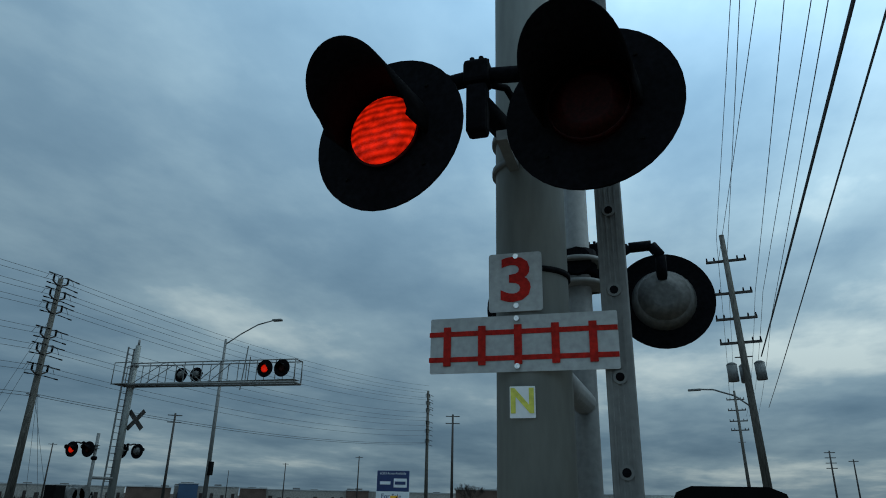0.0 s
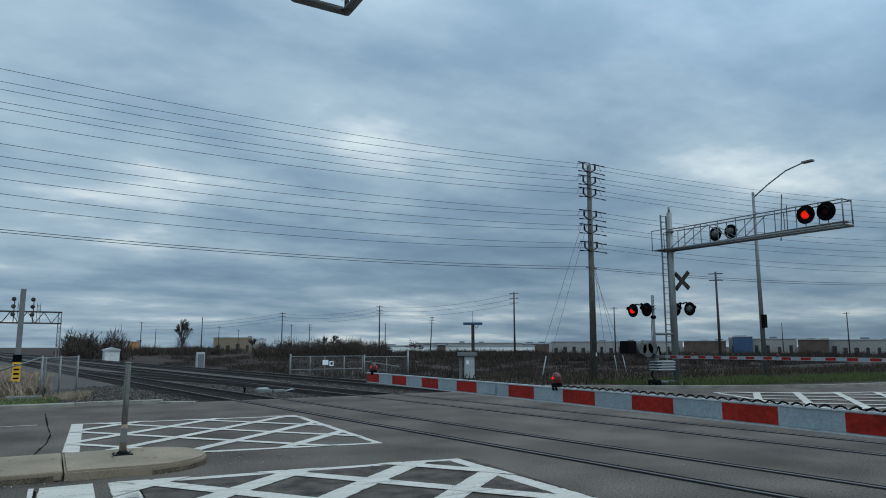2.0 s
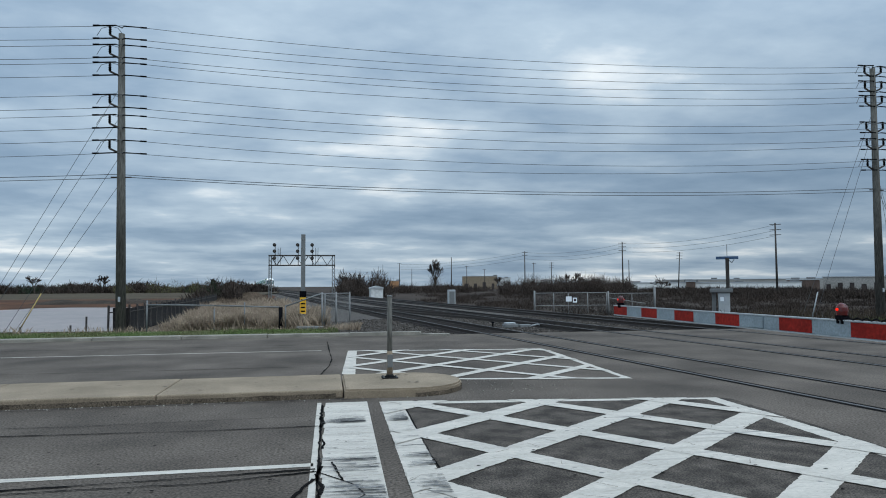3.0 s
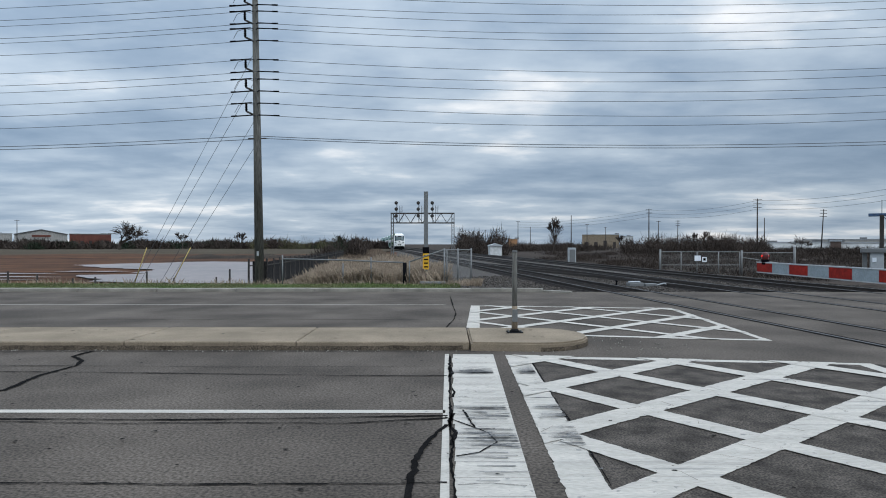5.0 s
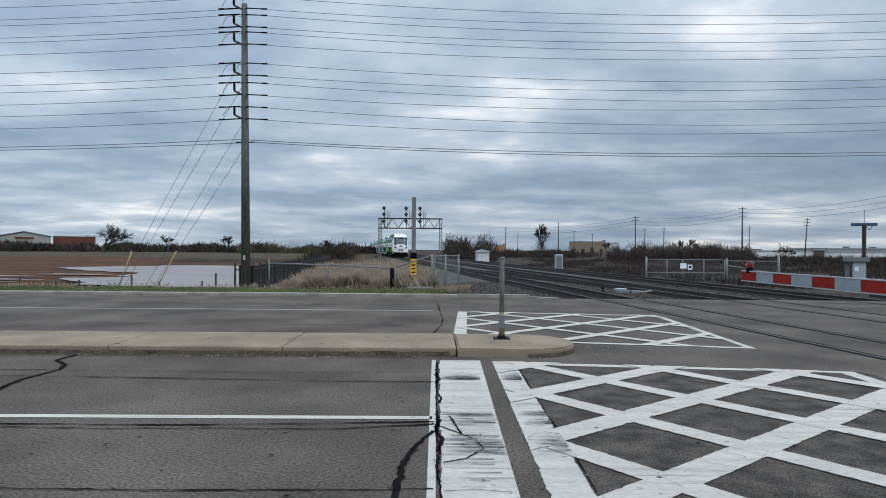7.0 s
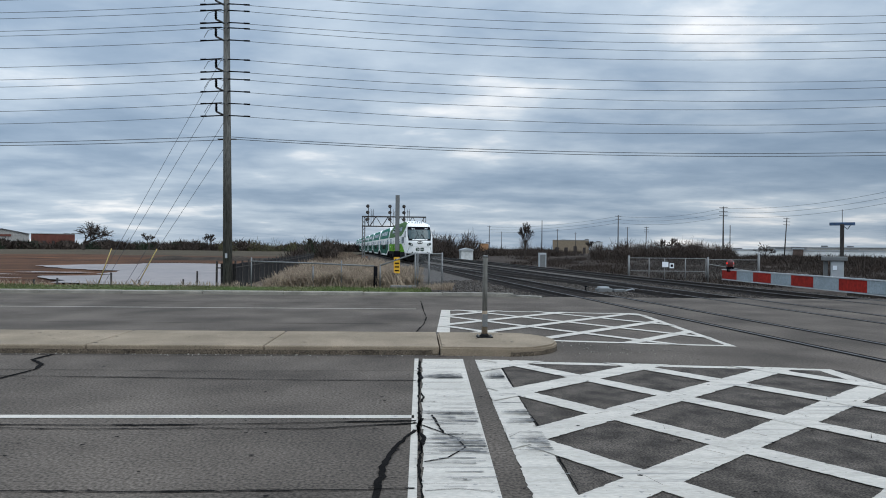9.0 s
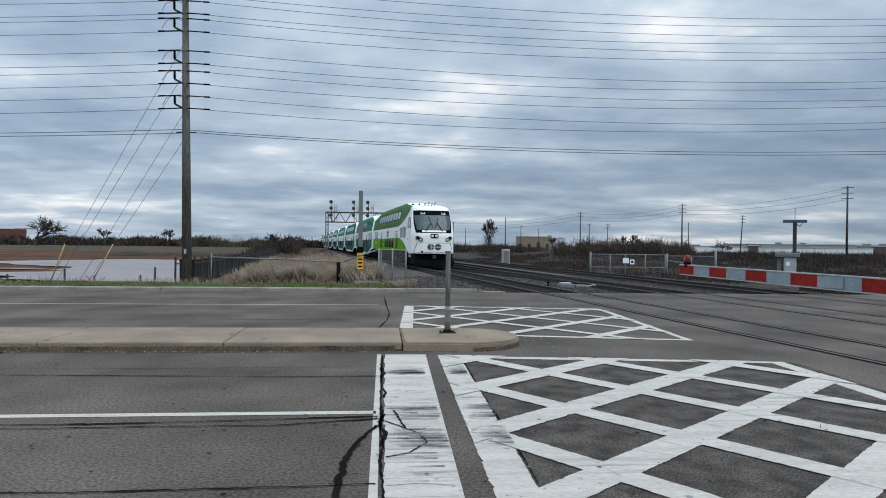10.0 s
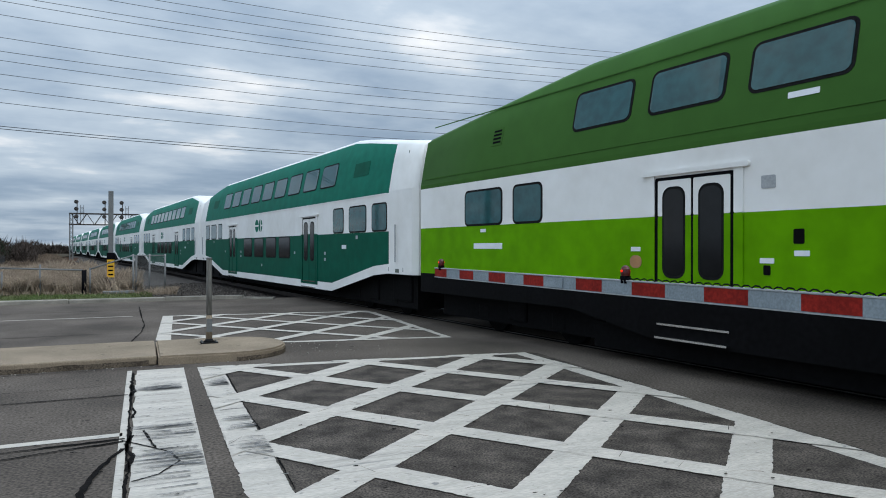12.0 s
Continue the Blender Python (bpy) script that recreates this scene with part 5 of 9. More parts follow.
def make_cab_car():
    L = 27.6
    t = thing("cab_car", track_pose(0, 372), "white, olive and lime green double-deck driving coach, headlamps lit", "train")
    def lime_top(y):
        return 2.36 if y > 7 else max(1.14, 2.36 - 0.050 * (7 - y) ** 1.85)
    def olive_low(y):
        return 3.33 if y > 8 else min(5.0, 3.33 + 0.0184 * (8 - y) ** 2.255)
    ys = [1.0, 1.3, 1.7, 2.1, 2.5, 2.9, 3.3, 3.8, 4.3, 4.8, 5.4, 6.0, 6.6, 7.2, 8, 9, 11, 14, 17, 20, 22, 23.5, 25, L - 0.12, L]
    st = []
    for y in ys:
        top = 5.36
        if y > 21.8:
            top = 5.36 - 0.70 * (y - 21.8) / (L - 21.8)
        if y < 6:
            top = 5.36 - 0.51 * (6 - y) / 5
        b = 0.45 if 5 < y < L - 6 else 0.80
        lt = lime_top(y)
        w = 1.38 if y > L - 0.05 else 1.5
        st.append((y, w, top, (b, min(1.26, lt), lt, min(olive_low(y), top - 0.18), min(max(3.42, olive_low(y)), top - 0.175))))
    bm = coach_shell(st, [3, 2, 0, 1, 1, 1, 1, 1, 0])
    for f in bm.faces:
        c = f.calc_center_median()
        if c.z > 4.6 and c.y < 1.7:
            f.material_index = 0
        if c.z > 4.95 and abs(c.x) < 0.9:
            f.material_index = 0
    skin("body", bm, [M["white"], M["olive"], M["lime"], M["under"]], t)
    # nose
    nose_patch("nose", lambda v: (1.12 + (4.70 - 1.12) * v, -1.0, 1.0), 0.0, t, M["white"], "white rounded nose", 28, 26)
    levels = (1.12, 1.6, 2.35, 2.55, 3.0, 3.42, 3.8, 4.2, 4.45, 4.6, 4.70)
    for s in (-1, 1):
        bm = bmesh.new()
        lo = [bm.verts.new((s * wall_x(z), front_y(1, z), z)) for z in levels]
        hi = [bm.verts.new((s * wall_x(z), 1.03, z)) for z in levels]
        for i in range(len(levels) - 1):
            bm.faces.new((lo[i], lo[i + 1], hi[i + 1], hi[i]))
        bmesh.ops.recalc_face_normals(bm, faces=bm.faces[:])
        part("nose_side", bm, M["white"], t)
    bm = bmesh.new()
    vs = []
    for f in (0.0, 0.15, 0.3, 0.5, 0.75, 1.0):
        row = []
        for i in range(17):
            u = -1 + i / 8
            zs = 4.862 - 0.015 * abs(u) - 0.16 * abs(u) ** 8
            row.append(bm.verts.new((u * wall_x(4.68), front_y(u, 4.70) * (1 - f) + 1.06 * f, 4.70 + (zs - 4.70) * math.sin(f * math.pi / 2))))
        vs.append(row)
    for a, b in zip(vs, vs[1:]):
        for i in range(16):
            bm.faces.new((a[i], a[i + 1], b[i + 1], b[i])).smooth = True
    bmesh.ops.recalc_face_normals(bm, faces=bm.faces[:])
    part("roof_front", bm, M["white"], t)
    ws = lambda v: (2.70 + 1.74 * v, -(0.83 + 0.135 * v), 0.83 + 0.135 * v)
    w = nose_patch("windscreen_frame", ws, 0.022, t, M["black"], "black windscreen surround", 28, 20)
    nose_patch("windscreen", lambda v: (2.93 + 1.14 * v, -(0.77 + 0.135 * v), 0.77 + 0.135 * v), 0.036, w, M["windscreen"], "large slanted windscreen", 28, 14)
    for s in (-1, 1):
        bm = bmesh.new()
        tube(bm, (s * 0.62, front_y(0.4, 2.84) - 0.08, 2.84), (s * 0.22, front_y(0.1, 3.52) - 0.09, 3.52), 0.016, 0.012, 6)
        tube(bm, (s * 0.56, front_y(0.4, 2.84) - 0.08, 2.84), (s * 0.16, front_y(0.1, 3.46) - 0.09, 3.46), 0.012, 0.010, 6)
        tube(bm, (s * 0.36, front_y(0.1, 3.95) - 0.06, 3.95), (s * 0.06, front_y(0.0, 3.06) - 0.06, 3.06), 0.016, 0.016, 6)
        part("wiper", bm, M["black"], w)
        # lamp cluster: grey discs paint the recess shade; clear lamp low inside, dark one high outside
        bm = bmesh.new()
        for k in range(5):
            u = k / 4
            disc(bm, (s * (0.92 + 0.22 * u), front_y((0.92 + 0.22 * u) / 1.5, 2.22) - 0.012, 2.18 + 0.13 * u), (0.55 * s, -1, 0), 0.155, 0.03, 24)
        c = part("lamp_cluster", bm, M["seam"], t, "grey discs for the shade of a slanting lamp recess")
        bm = bmesh.new(); disc(bm, (s * 0.93, front_y(0.62, 2.18) - 0.035, 2.18), (0.42 * s, -1, 0), 0.118, 0.04, 24)
        part("lamp_rim", bm, M["under"], c)
        bm = bmesh.new(); disc(bm, (s * 0.93, front_y(0.62, 2.18) - 0.055, 2.18), (0.42 * s, -1, 0), 0.090, 0.03, 20)
        part("lamp", bm, M["lamp_off"], c, "clear ditch lamp")
        bm = bmesh.new(); disc(bm, (s * 1.12, front_y(0.75, 2.32) - 0.04, 2.31), (0.75 * s, -1, 0), 0.100, 0.05, 20)
        part("lamp", bm, M["black"], c, "dark marker lamp")
        bm = bmesh.new(); disc(bm, (s * 0.135, -0.94, 2.47), (0, -1, 0), 0.095, 0.03, 20)
        part("headlamp", bm, M["lamp_on"], t, "lit headlamp")
        lettering("number", "368", 0.25, pose(s * 0.72, front_y(0.55, 4.20) - 0.06, 4.19, 66, 0, s * 15), M["sign_white"], w)
    bm = bmesh.new(); prism(bm, rounded(-0.28, 0.28, 2.31, 2.63, 0.12), "y", -0.915, -0.80); part("headlamp_housing", bm, M["under"], t)
    nose_patch("wiper_shelf", lambda v: (2.76 + 0.13 * v, -0.56, 0.56), 0.05, t, M["white"], "white shelf under the wipers", 14, 3)
    for x in (-0.84, 0.84):
        bm = bmesh.new(); box(bm, x - 0.07, x + 0.07, front_y(0.56, 1.25) - 0.05, front_y(0.56, 1.25) + 0.02, 1.19, 1.32, 0.01); part("step_bracket", bm, M["under"], t)
    bm = bmesh.new(); tube(bm, (-0.72, front_y(0.5, 1.25) - 0.06, 1.24), (-0.2, front_y(0.15, 1.25) - 0.06, 1.24), 0.015, 0.015, 6); part("grab_rail", bm, M["sign_grey"], t)
    bm = bmesh.new(); tube(bm, (0.2, front_y(0.15, 1.25) - 0.06, 1.24), (0.72, front_y(0.5, 1.25) - 0.06, 1.24), 0.015, 0.015, 6); part("grab_rail", bm, M["sign_grey"], t)
    pn = nose_patch("lower_panel", lambda v: (1.20 + 0.71 * v, -(0.91 - 0.15 * v), 0.91 - 0.15 * v), 0.026, t, M["white"], "", 28, 12)
    nose_patch("panel_edge", lambda v: (1.185 + 0.755 * v, -(0.93 - 0.145 * v), 0.93 - 0.145 * v), 0.012, t, M["seam"], "grey panel outline", 28, 12)
    for k, cx in enumerate((-0.25, 0.25)):
        bm = bmesh.new(); disc(bm, (cx, front_y(0.18, 1.62) - 0.034, 1.62), (0, -1, 0), 0.235, 0.02, 32)
        e = part("emblem", bm, M["emblem"], pn, "round two-part emblem")
        bm = bmesh.new()
        if k == 0:
            box(bm, cx - 0.005, cx + 0.035, -0.932, -0.87, 1.385, 1.855); box(bm, cx + 0.03, cx + 0.235, -0.932, -0.87, 1.60, 1.64)
        else:
            box(bm, cx - 0.236, cx + 0.236, -0.932, -0.87, 1.60, 1.64)
        part("bar", bm, M["white"], e)
    # plough and couplers
    bm = bmesh.new()
    prism(bm, [(-1.42, 0.62), (-1.36, 0.15), (1.36, 0.15), (1.42, 0.62)], "y", -0.90, -0.74)
    box(bm, -1.35, 1.35, -0.50, 0.9, 0.3, 1.15)
    part("plough", bm, M["under"], t, "black pilot plough")
    bm = bmesh.new(); box(bm, -1.40, 1.40, -0.36, 1.0, 0.98, 1.16, 0.03); part("buffer_beam", bm, M["under"], t)
    bm = bmesh.new(); box(bm, -0.12, 0.12, -1.0, -0.2, 0.72, 0.98, 0.03); part("coupler", bm, M["rail"], t)
    # horns
    for k, x in enumerate((-0.36, -0.12, 0.14, 0.36)):
        bm = bmesh.new(); tube(bm, (x, 1.35, 5.02 + 0.06 * (k % 2)), (x, 0.92, 5.02 + 0.06 * (k % 2)), 0.03, 0.09, 12); tube(bm, (x, 1.2, 4.8), (x, 1.2, 5.04), 0.03, 0.03, 6)
        part("horn", bm, M["sign_grey"], t)
    # sides
    for s in (-1, 1):
        for k in range(9):
            y = 6.63 + 1.754 * k
            coach_window(t, y + 0.045, y + 1.355, 4.00, 4.64, s)
        for k in range(4):
            y = 10.67 + 1.75 * k
            coach_window(t, y - 0.67, y + 0.67, 1.53, 2.27, s, "glass_dark")
        coach_window(t, 3.08, 4.49, 2.42, 3.16, s)
        coach_window(t, 4.90, 5.74, 2.42, 3.13, s)
        coach_window(t, 22.81, 23.65, 2.40, 3.10, s)
        coach_window(t, 24.09, 25.42, 2.40, 3.10, s)
        coach_window(t, 1.14, 1.77, 3.18, 3.88, s, "glass", 0.03)
        for grow, out, mm in ((0.0, 0.006, "rubber"), (0.045, 0.011, "glass_dark")):
            bm = bmesh.new()
            left = 0.17 + grow * 1.2
            pts = [(0.77 - grow, 3.10 + grow), (0.77 - grow, 3.42), (left + 0.07, 3.42), (-0.02 + grow * 1.7 + 0.12, 3.10 + grow), (0.77 - grow, 3.95 - grow), (0.52 + grow * 0.6, 3.95 - grow)]
            vs = [bm.verts.new((s * (wall_x(z) + out), y, z)) for y, z in pts]
            bm.faces.new([vs[i] for i in (0, 1, 2, 3)]); bm.faces.new([vs[i] for i in (1, 4, 5, 2)])
            bmesh.ops.recalc_face_normals(bm, faces=bm.faces[:])
            part("quarter_window", bm, M[mm], t)
        coach_door(t, 7.34, 8.56, s, "white", "lime", 1.28)
        coach_door(t, 18.74, 20.0, s, "white", "lime", 1.28)
        bm = bmesh.new(); side_panel(bm, 1.02, 1.045, 1.2, 4.64, 0.01, s, 0.006, 0.01); part("seam", bm, M["seam"], t)
        bm = bmesh.new(); side_panel(bm, 24.23, 24.6, 4.04, 4.42, 0.02, s, 0.006); vent = part("vent", bm, M["olive"], t)
        for k in range(4):
            bm = bmesh.new(); side_panel(bm, 24.28, 24.55, 4.09 + 0.08 * k, 4.13 + 0.08 * k, 0.005, s, 0.010); part("slot", bm, M["black"], vent)
        bm = bmesh.new(); side_panel(bm, 3.6, 4.1, 4.2, 4.75, 0.02, s, 0.008); part("vent", bm, M["olive"], t)
        logo(t, 14.16, 2.78, 0.72, s, "olive")
        a = 90 if s > 0 else -90
        lettering("number", "368", 0.24, pose(s * 1.512, 1.49, 2.26, 90, 0, a), M["black"], t)
        bm = bmesh.new(); side_panel(bm, 24.05, 25.1, 1.86, 1.98, 0.01, s, 0.006); part("name_bar", bm, M["sign_white"], t, "pale operator name bar")
        for y, z in ((9.1, 1.72), (9.1, 1.55), (6.9, 1.72), (6.9, 1.55), (20.45, 1.86), (18.2, 1.71), (17.73, 1.81), (3.7, 2.22), (24.74, 2.25)):
            bm = bmesh.new(); side_panel(bm, y - 0.10, y + 0.10, z - 0.035, z + 0.035, 0.01, s, 0.006); part("notice", bm, M["sign_white"], t)
        bm = bmesh.new(); side_panel(bm, 20.33, 20.57, 1.56, 1.76, 0.09, s, 0.006); part("notice", bm, M["orange"], t, "round orange warning notice")
        bm = bmesh.new(); side_panel(bm, 17.70, 17.84, 1.93, 2.12, 0.02, s, 0.006); part("call_box", bm, M["under"], t)
        bm = bmesh.new(); side_panel(bm, 18.15, 18.25, 1.52, 1.65, 0.02, s, 0.006); part("call_box", bm, M["under"], t)
        bm = bmesh.new(); side_panel(bm, 18.08, 18.28, 2.66, 2.83, 0.02, s, 0.008); part("side_lamp", bm, M["sign_grey"], t)
        bm = bmesh.new(); side_panel(bm, 17.55, 17.96, 3.79, 3.87, 0.01, s, 0.006); part("notice", bm, M["sign_white"], t)
        for z in (3.55, 4.86):
            bm = bmesh.new(); side_panel(bm, 6.4, L - 0.3, z, z + 0.025, 0.005, s, 0.012, 0.012); part("rain_strip", bm, M["olive"], t)
    for y in (3.4, L - 3.6):
        truck(t, y)
    # this box too reaches low, in place of the shadow under the car
    bm = bmesh.new(); box(bm, -1.15, 1.15, 0.9, L - 0.6, 0.26, 1.1); part("underframe", bm, M["under"], t)
    bm = bmesh.new(); box(bm, -1.3, 1.3, 5.6, L - 6, 0.16, 0.6); part("underframe", bm, M["under"], t)
    bm = bmesh.new(); box(bm, -0.65, 0.65, L - 0.1, L + 0.15, 1.2, 3.3); part("gangway", bm, M["rubber"], t)
    bm = bmesh.new(); tube(bm, (-0.9, 3.2, 5.0), (-0.9, 3.2, 5.12), 0.10, 0.08, 12); part("aerial", bm, M["black"], t)
    bm = bmesh.new(); tube(bm, (-0.6, 2.2, 4.95), (-0.6, 2.2, 5.10), 0.06, 0.05, 10); part("aerial", bm, M["black"], t)
    return t, L


def make_locomotive():
    t = thing("locomotive", track_pose(0, 700), "white and dark green diesel locomotive pushing the train", "locomotive")
    bm = bmesh.new(); box(bm, -1.5, 1.5, 0, 20, 1.2, 4.5, 0.25); part("body", bm, M["white"], t)
    bm = bmesh.new(); box(bm, -1.51, 1.51, 0.4, 19.6, 1.3, 2.5, 0.02); part("side_band", bm, M["teal_dark"], t)
    bm = bmesh.new(); box(bm, -1.3, 1.3, 0.3, 19.7, 0.5, 1.2, 0.05); part("underframe", bm, M["under"], t)
    bm = bmesh.new(); box(bm, -0.9, 0.9, 3, 16, 4.45, 4.85, 0.1); part("roof_unit", bm, M["under"], t)
    for y in (3.5, 16.5):
        truck(t, y)
    return t


build_ground()
build_median()
build_markings()
build_seams()
build_debris()
build_far_kerb()
build_tracks()
coach, COACH = make_coach()
cab_car, CAB = make_cab_car()
loco = make_locomotive()
train = [(cab_car, 0.0)]
for i in range(8):
    c = coach if i == 0 else copy_thing(coach, coach.matrix_basis.copy())
    train.append((c, CAB + 0.22 + i * (COACH + 0.25)))
train.append((loco, CAB + 0.22 + 8 * (COACH + 0.25)))
for car_body, _ in train:
    car_body.scale = (1.113, 1.0, 1.0)


# ---- crossing signals ----
FLASH_TURNERS = []


def signal_head(t, c, facing, lit, r=0.305, deep=0.36, turn=0.0, flash=None):
    """Round black background, hood and red lens. facing: +1 or -1 along the thing's x."""
    x, y, z = c
    bm = bmesh.new(); disc(bm, (x, y, z), (facing, 0, 0), r, 0.012, 40)
    h = part("signal_head", bm, M["black"], t)
    k = r / 0.288
    n, rh = 28, 0.158 * k
    bm = bmesh.new()
    ring = []
    for i in range(n + 1):
        a = radians(-14 + 208 * i / n)
        cut = 0.42 + 0.58 * max(0.0, math.sin(a)) ** 0.5
        ring.append((y + rh * math.cos(a), z + rh * math.sin(a), cut))
    a0 = [bm.verts.new((x + facing * 0.006, p[0], p[1])) for p in ring]
    a1 = [bm.verts.new((x + facing * deep * p[2], p[0], p[1] - 0.005)) for p in ring]
    for i in range(n):
        bm.faces.new((a0[i], a0[i + 1], a1[i + 1], a1[i])).smooth = True
    hood = part("hood", bm, M["black"], h)
    sm = hood.modifiers.new("thick", "SOLIDIFY"); sm.thickness = 0.006
    if flash is None:
        bm = bmesh.new(); disc(bm, (x + facing * 0.02, y, z), (facing, 0, 0), 0.128, 0.03, 32, 0.135)
        tube(bm, (x + facing * 0.02, y, z), (x + facing * 0.05, y, z), 0.118, 0.07, 32)
        part("lens", bm, M["lens_lit" if lit else "lens_dark"], h, "lit red lens" if lit else "unlit red lens")
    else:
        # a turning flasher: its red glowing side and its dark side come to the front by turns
        # added two-faced body: turning its lit or unlit face forward stands in for flashing
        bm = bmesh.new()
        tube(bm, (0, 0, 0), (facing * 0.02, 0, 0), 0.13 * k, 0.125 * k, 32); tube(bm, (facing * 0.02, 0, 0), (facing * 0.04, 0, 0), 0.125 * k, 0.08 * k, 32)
        flasher = part("flasher", bm, M["lens_lit"], h, "lit red face of a turning stand-in for the flashing lamp")
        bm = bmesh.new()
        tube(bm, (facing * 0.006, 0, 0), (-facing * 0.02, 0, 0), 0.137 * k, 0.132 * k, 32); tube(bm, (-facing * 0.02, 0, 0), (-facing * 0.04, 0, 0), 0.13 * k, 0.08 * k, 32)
        part("dark_side", bm, M["lens_dark"], flasher, "unlit face of a turning stand-in for the flashing lamp")
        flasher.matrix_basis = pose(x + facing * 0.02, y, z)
        FLASH_TURNERS.append((flasher, (x + facing * 0.02, y, z), flash))
    bm = bmesh.new(); tube(bm, (x - facing * 0.006, y, z), (x - facing * 0.10, y, z), 0.19, 0.15, 28); tube(bm, (x - facing * 0.10, y, z), (x - facing * 0.13, y, z), 0.15, 0.07, 28)
    part("lamp_housing", bm, M["housing_grey"], h, "round grey lamp housing")
    for a in (45, 135, 225, 315):
        bm = bmesh.new(); disc(bm, (x + facing * 0.008, y + 0.22 * math.cos(radians(a)), z + 0.22 * math.sin(radians(a))), (facing, 0, 0), 0.007, 0.012, 8)
        part("screw", bm, M["under"], h)
    h.matrix_basis = Matrix.Translation(c) @ Matrix.Rotation(radians(turn), 4, "Z") @ Matrix.Translation(-Vector(c))


def head_pair(t, x, ya, yb, z, facing, lit_first, px, py, r=0.305, turn=0.0, flashing=False):
    """Two heads on a cross arm held by a bracket to the pole at (px, py)."""
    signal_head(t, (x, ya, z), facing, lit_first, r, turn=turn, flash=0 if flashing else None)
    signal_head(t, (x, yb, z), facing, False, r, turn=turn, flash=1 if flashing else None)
    xb, zb = x - facing * 0.14, z + 0.29
    mid = (ya + yb) / 2 + (0.06 if turn else 0.0)
    for y in (ya, yb):
        bm = bmesh.new()
        path_tube(bm, [(x - facing * 0.10, y, z + 0.10), (x - facing * 0.14, y, z + 0.24), (xb, y + (mid - y) * 0.12, zb + 0.02), (xb, y + (mid - y) * 0.45, zb + 0.015), (xb, y + (mid - y) * 0.62, zb - 0.02), (xb, mid, zb - 0.005)], 0.032, 10)
        part("cross_arm", bm, M["black"], t)
    bm = bmesh.new(); box(bm, xb - 0.045, xb + 0.045, mid - 0.05, mid + 0.05, zb - 0.05, zb + 0.05, 0.015)
    for k in range(6):
        a = radians(60 * k); disc(bm, (xb + 0.025 * math.sin(a), mid + 0.035 * math.cos(a), zb + 0.055), (0, 0, 1), 0.010, 0.02, 6)
    part("junction_box", bm, M["black"], t)
    bm = bmesh.new(); box(bm, xb - 0.035, xb + 0.035, mid - 0.04, mid + 0.04, zb - 0.26, zb - 0.05, 0.015)
    path_tube(bm, [(xb, mid, zb - 0.12), ((xb + px) / 2, (mid + py) / 2, zb - 0.14), (px, py, zb - 0.15)], 0.045, 8)
    part("bracket", bm, M["black"], t)
    bm = bmesh.new(); box(bm, min(xb, px), max(xb, px), py - 0.02 + (mid - py) * 0.3, py + 0.02 + (mid - py) * 0.3, zb - 0.29, zb - 0.25); part("brace_bar", bm, M["galv"], t, "flat grey brace bar")
    bm = bmesh.new(); path_tube(bm, [(xb, mid, zb - 0.03), (xb - facing * 0.08, (mid + py) / 2 - 0.03, zb - 0.02), (px + facing * 0.16, py - 0.02, zb - 0.10), (px + facing * 0.15, py, zb - 0.22)], 0.014, 8); part("cable", bm, M["black"], t)
    for dz in (-0.12, -0.26):
        bm = bmesh.new(); tube(bm, (px, py, zb + dz), (px, py, zb + dz + 0.025), 0.152, 0.152, 28); part("strap", bm, M["galv"], t, "grey clamp strap")


def ladder(t, x0, x1, y, z0, z1, w=0.095):
    l = bmesh.new(); box(l, x0 - 0.012, x0 + 0.012, y - w / 2, y + w / 2, z0, z1, 0.004)
    lad = tagged(part("ladder", l, M["galv"], t, "weathered grey ladder with tube rungs"))
    for k in range(4):
        yy = y - w / 2 + 0.02 + k * 0.018
        bm = bmesh.new(); box(bm, x0 - 0.0165, x0 - 0.0125, yy, yy + 0.005, z0, z1); part("rib", bm, M["galv"], lad)
    bm = bmesh.new(); box(bm, x1 - 0.012, x1 + 0.012, y - w / 2, y + w / 2, z0, z1, 0.004); part("stringer", bm, M["galv"], lad)
    z = z0 + 0.135
    while z < z1:
        bm = bmesh.new(); tube(bm, (x0 - 0.018, y, z), (x1 + 0.018, y, z), 0.016, 0.016, 10); tube(bm, (x0 - 0.02, y, z), (x0 - 0.013, y, z), 0.024, 0.024, 14)
        part("rung", bm, M["galv"], lad)
        bm = bmesh.new(); disc(bm, (x0 - 0.0205, y, z), (-1, 0, 0), 0.015, 0.002, 12); part("rung_hole", bm, M["black"], lad)
        z += 0.308


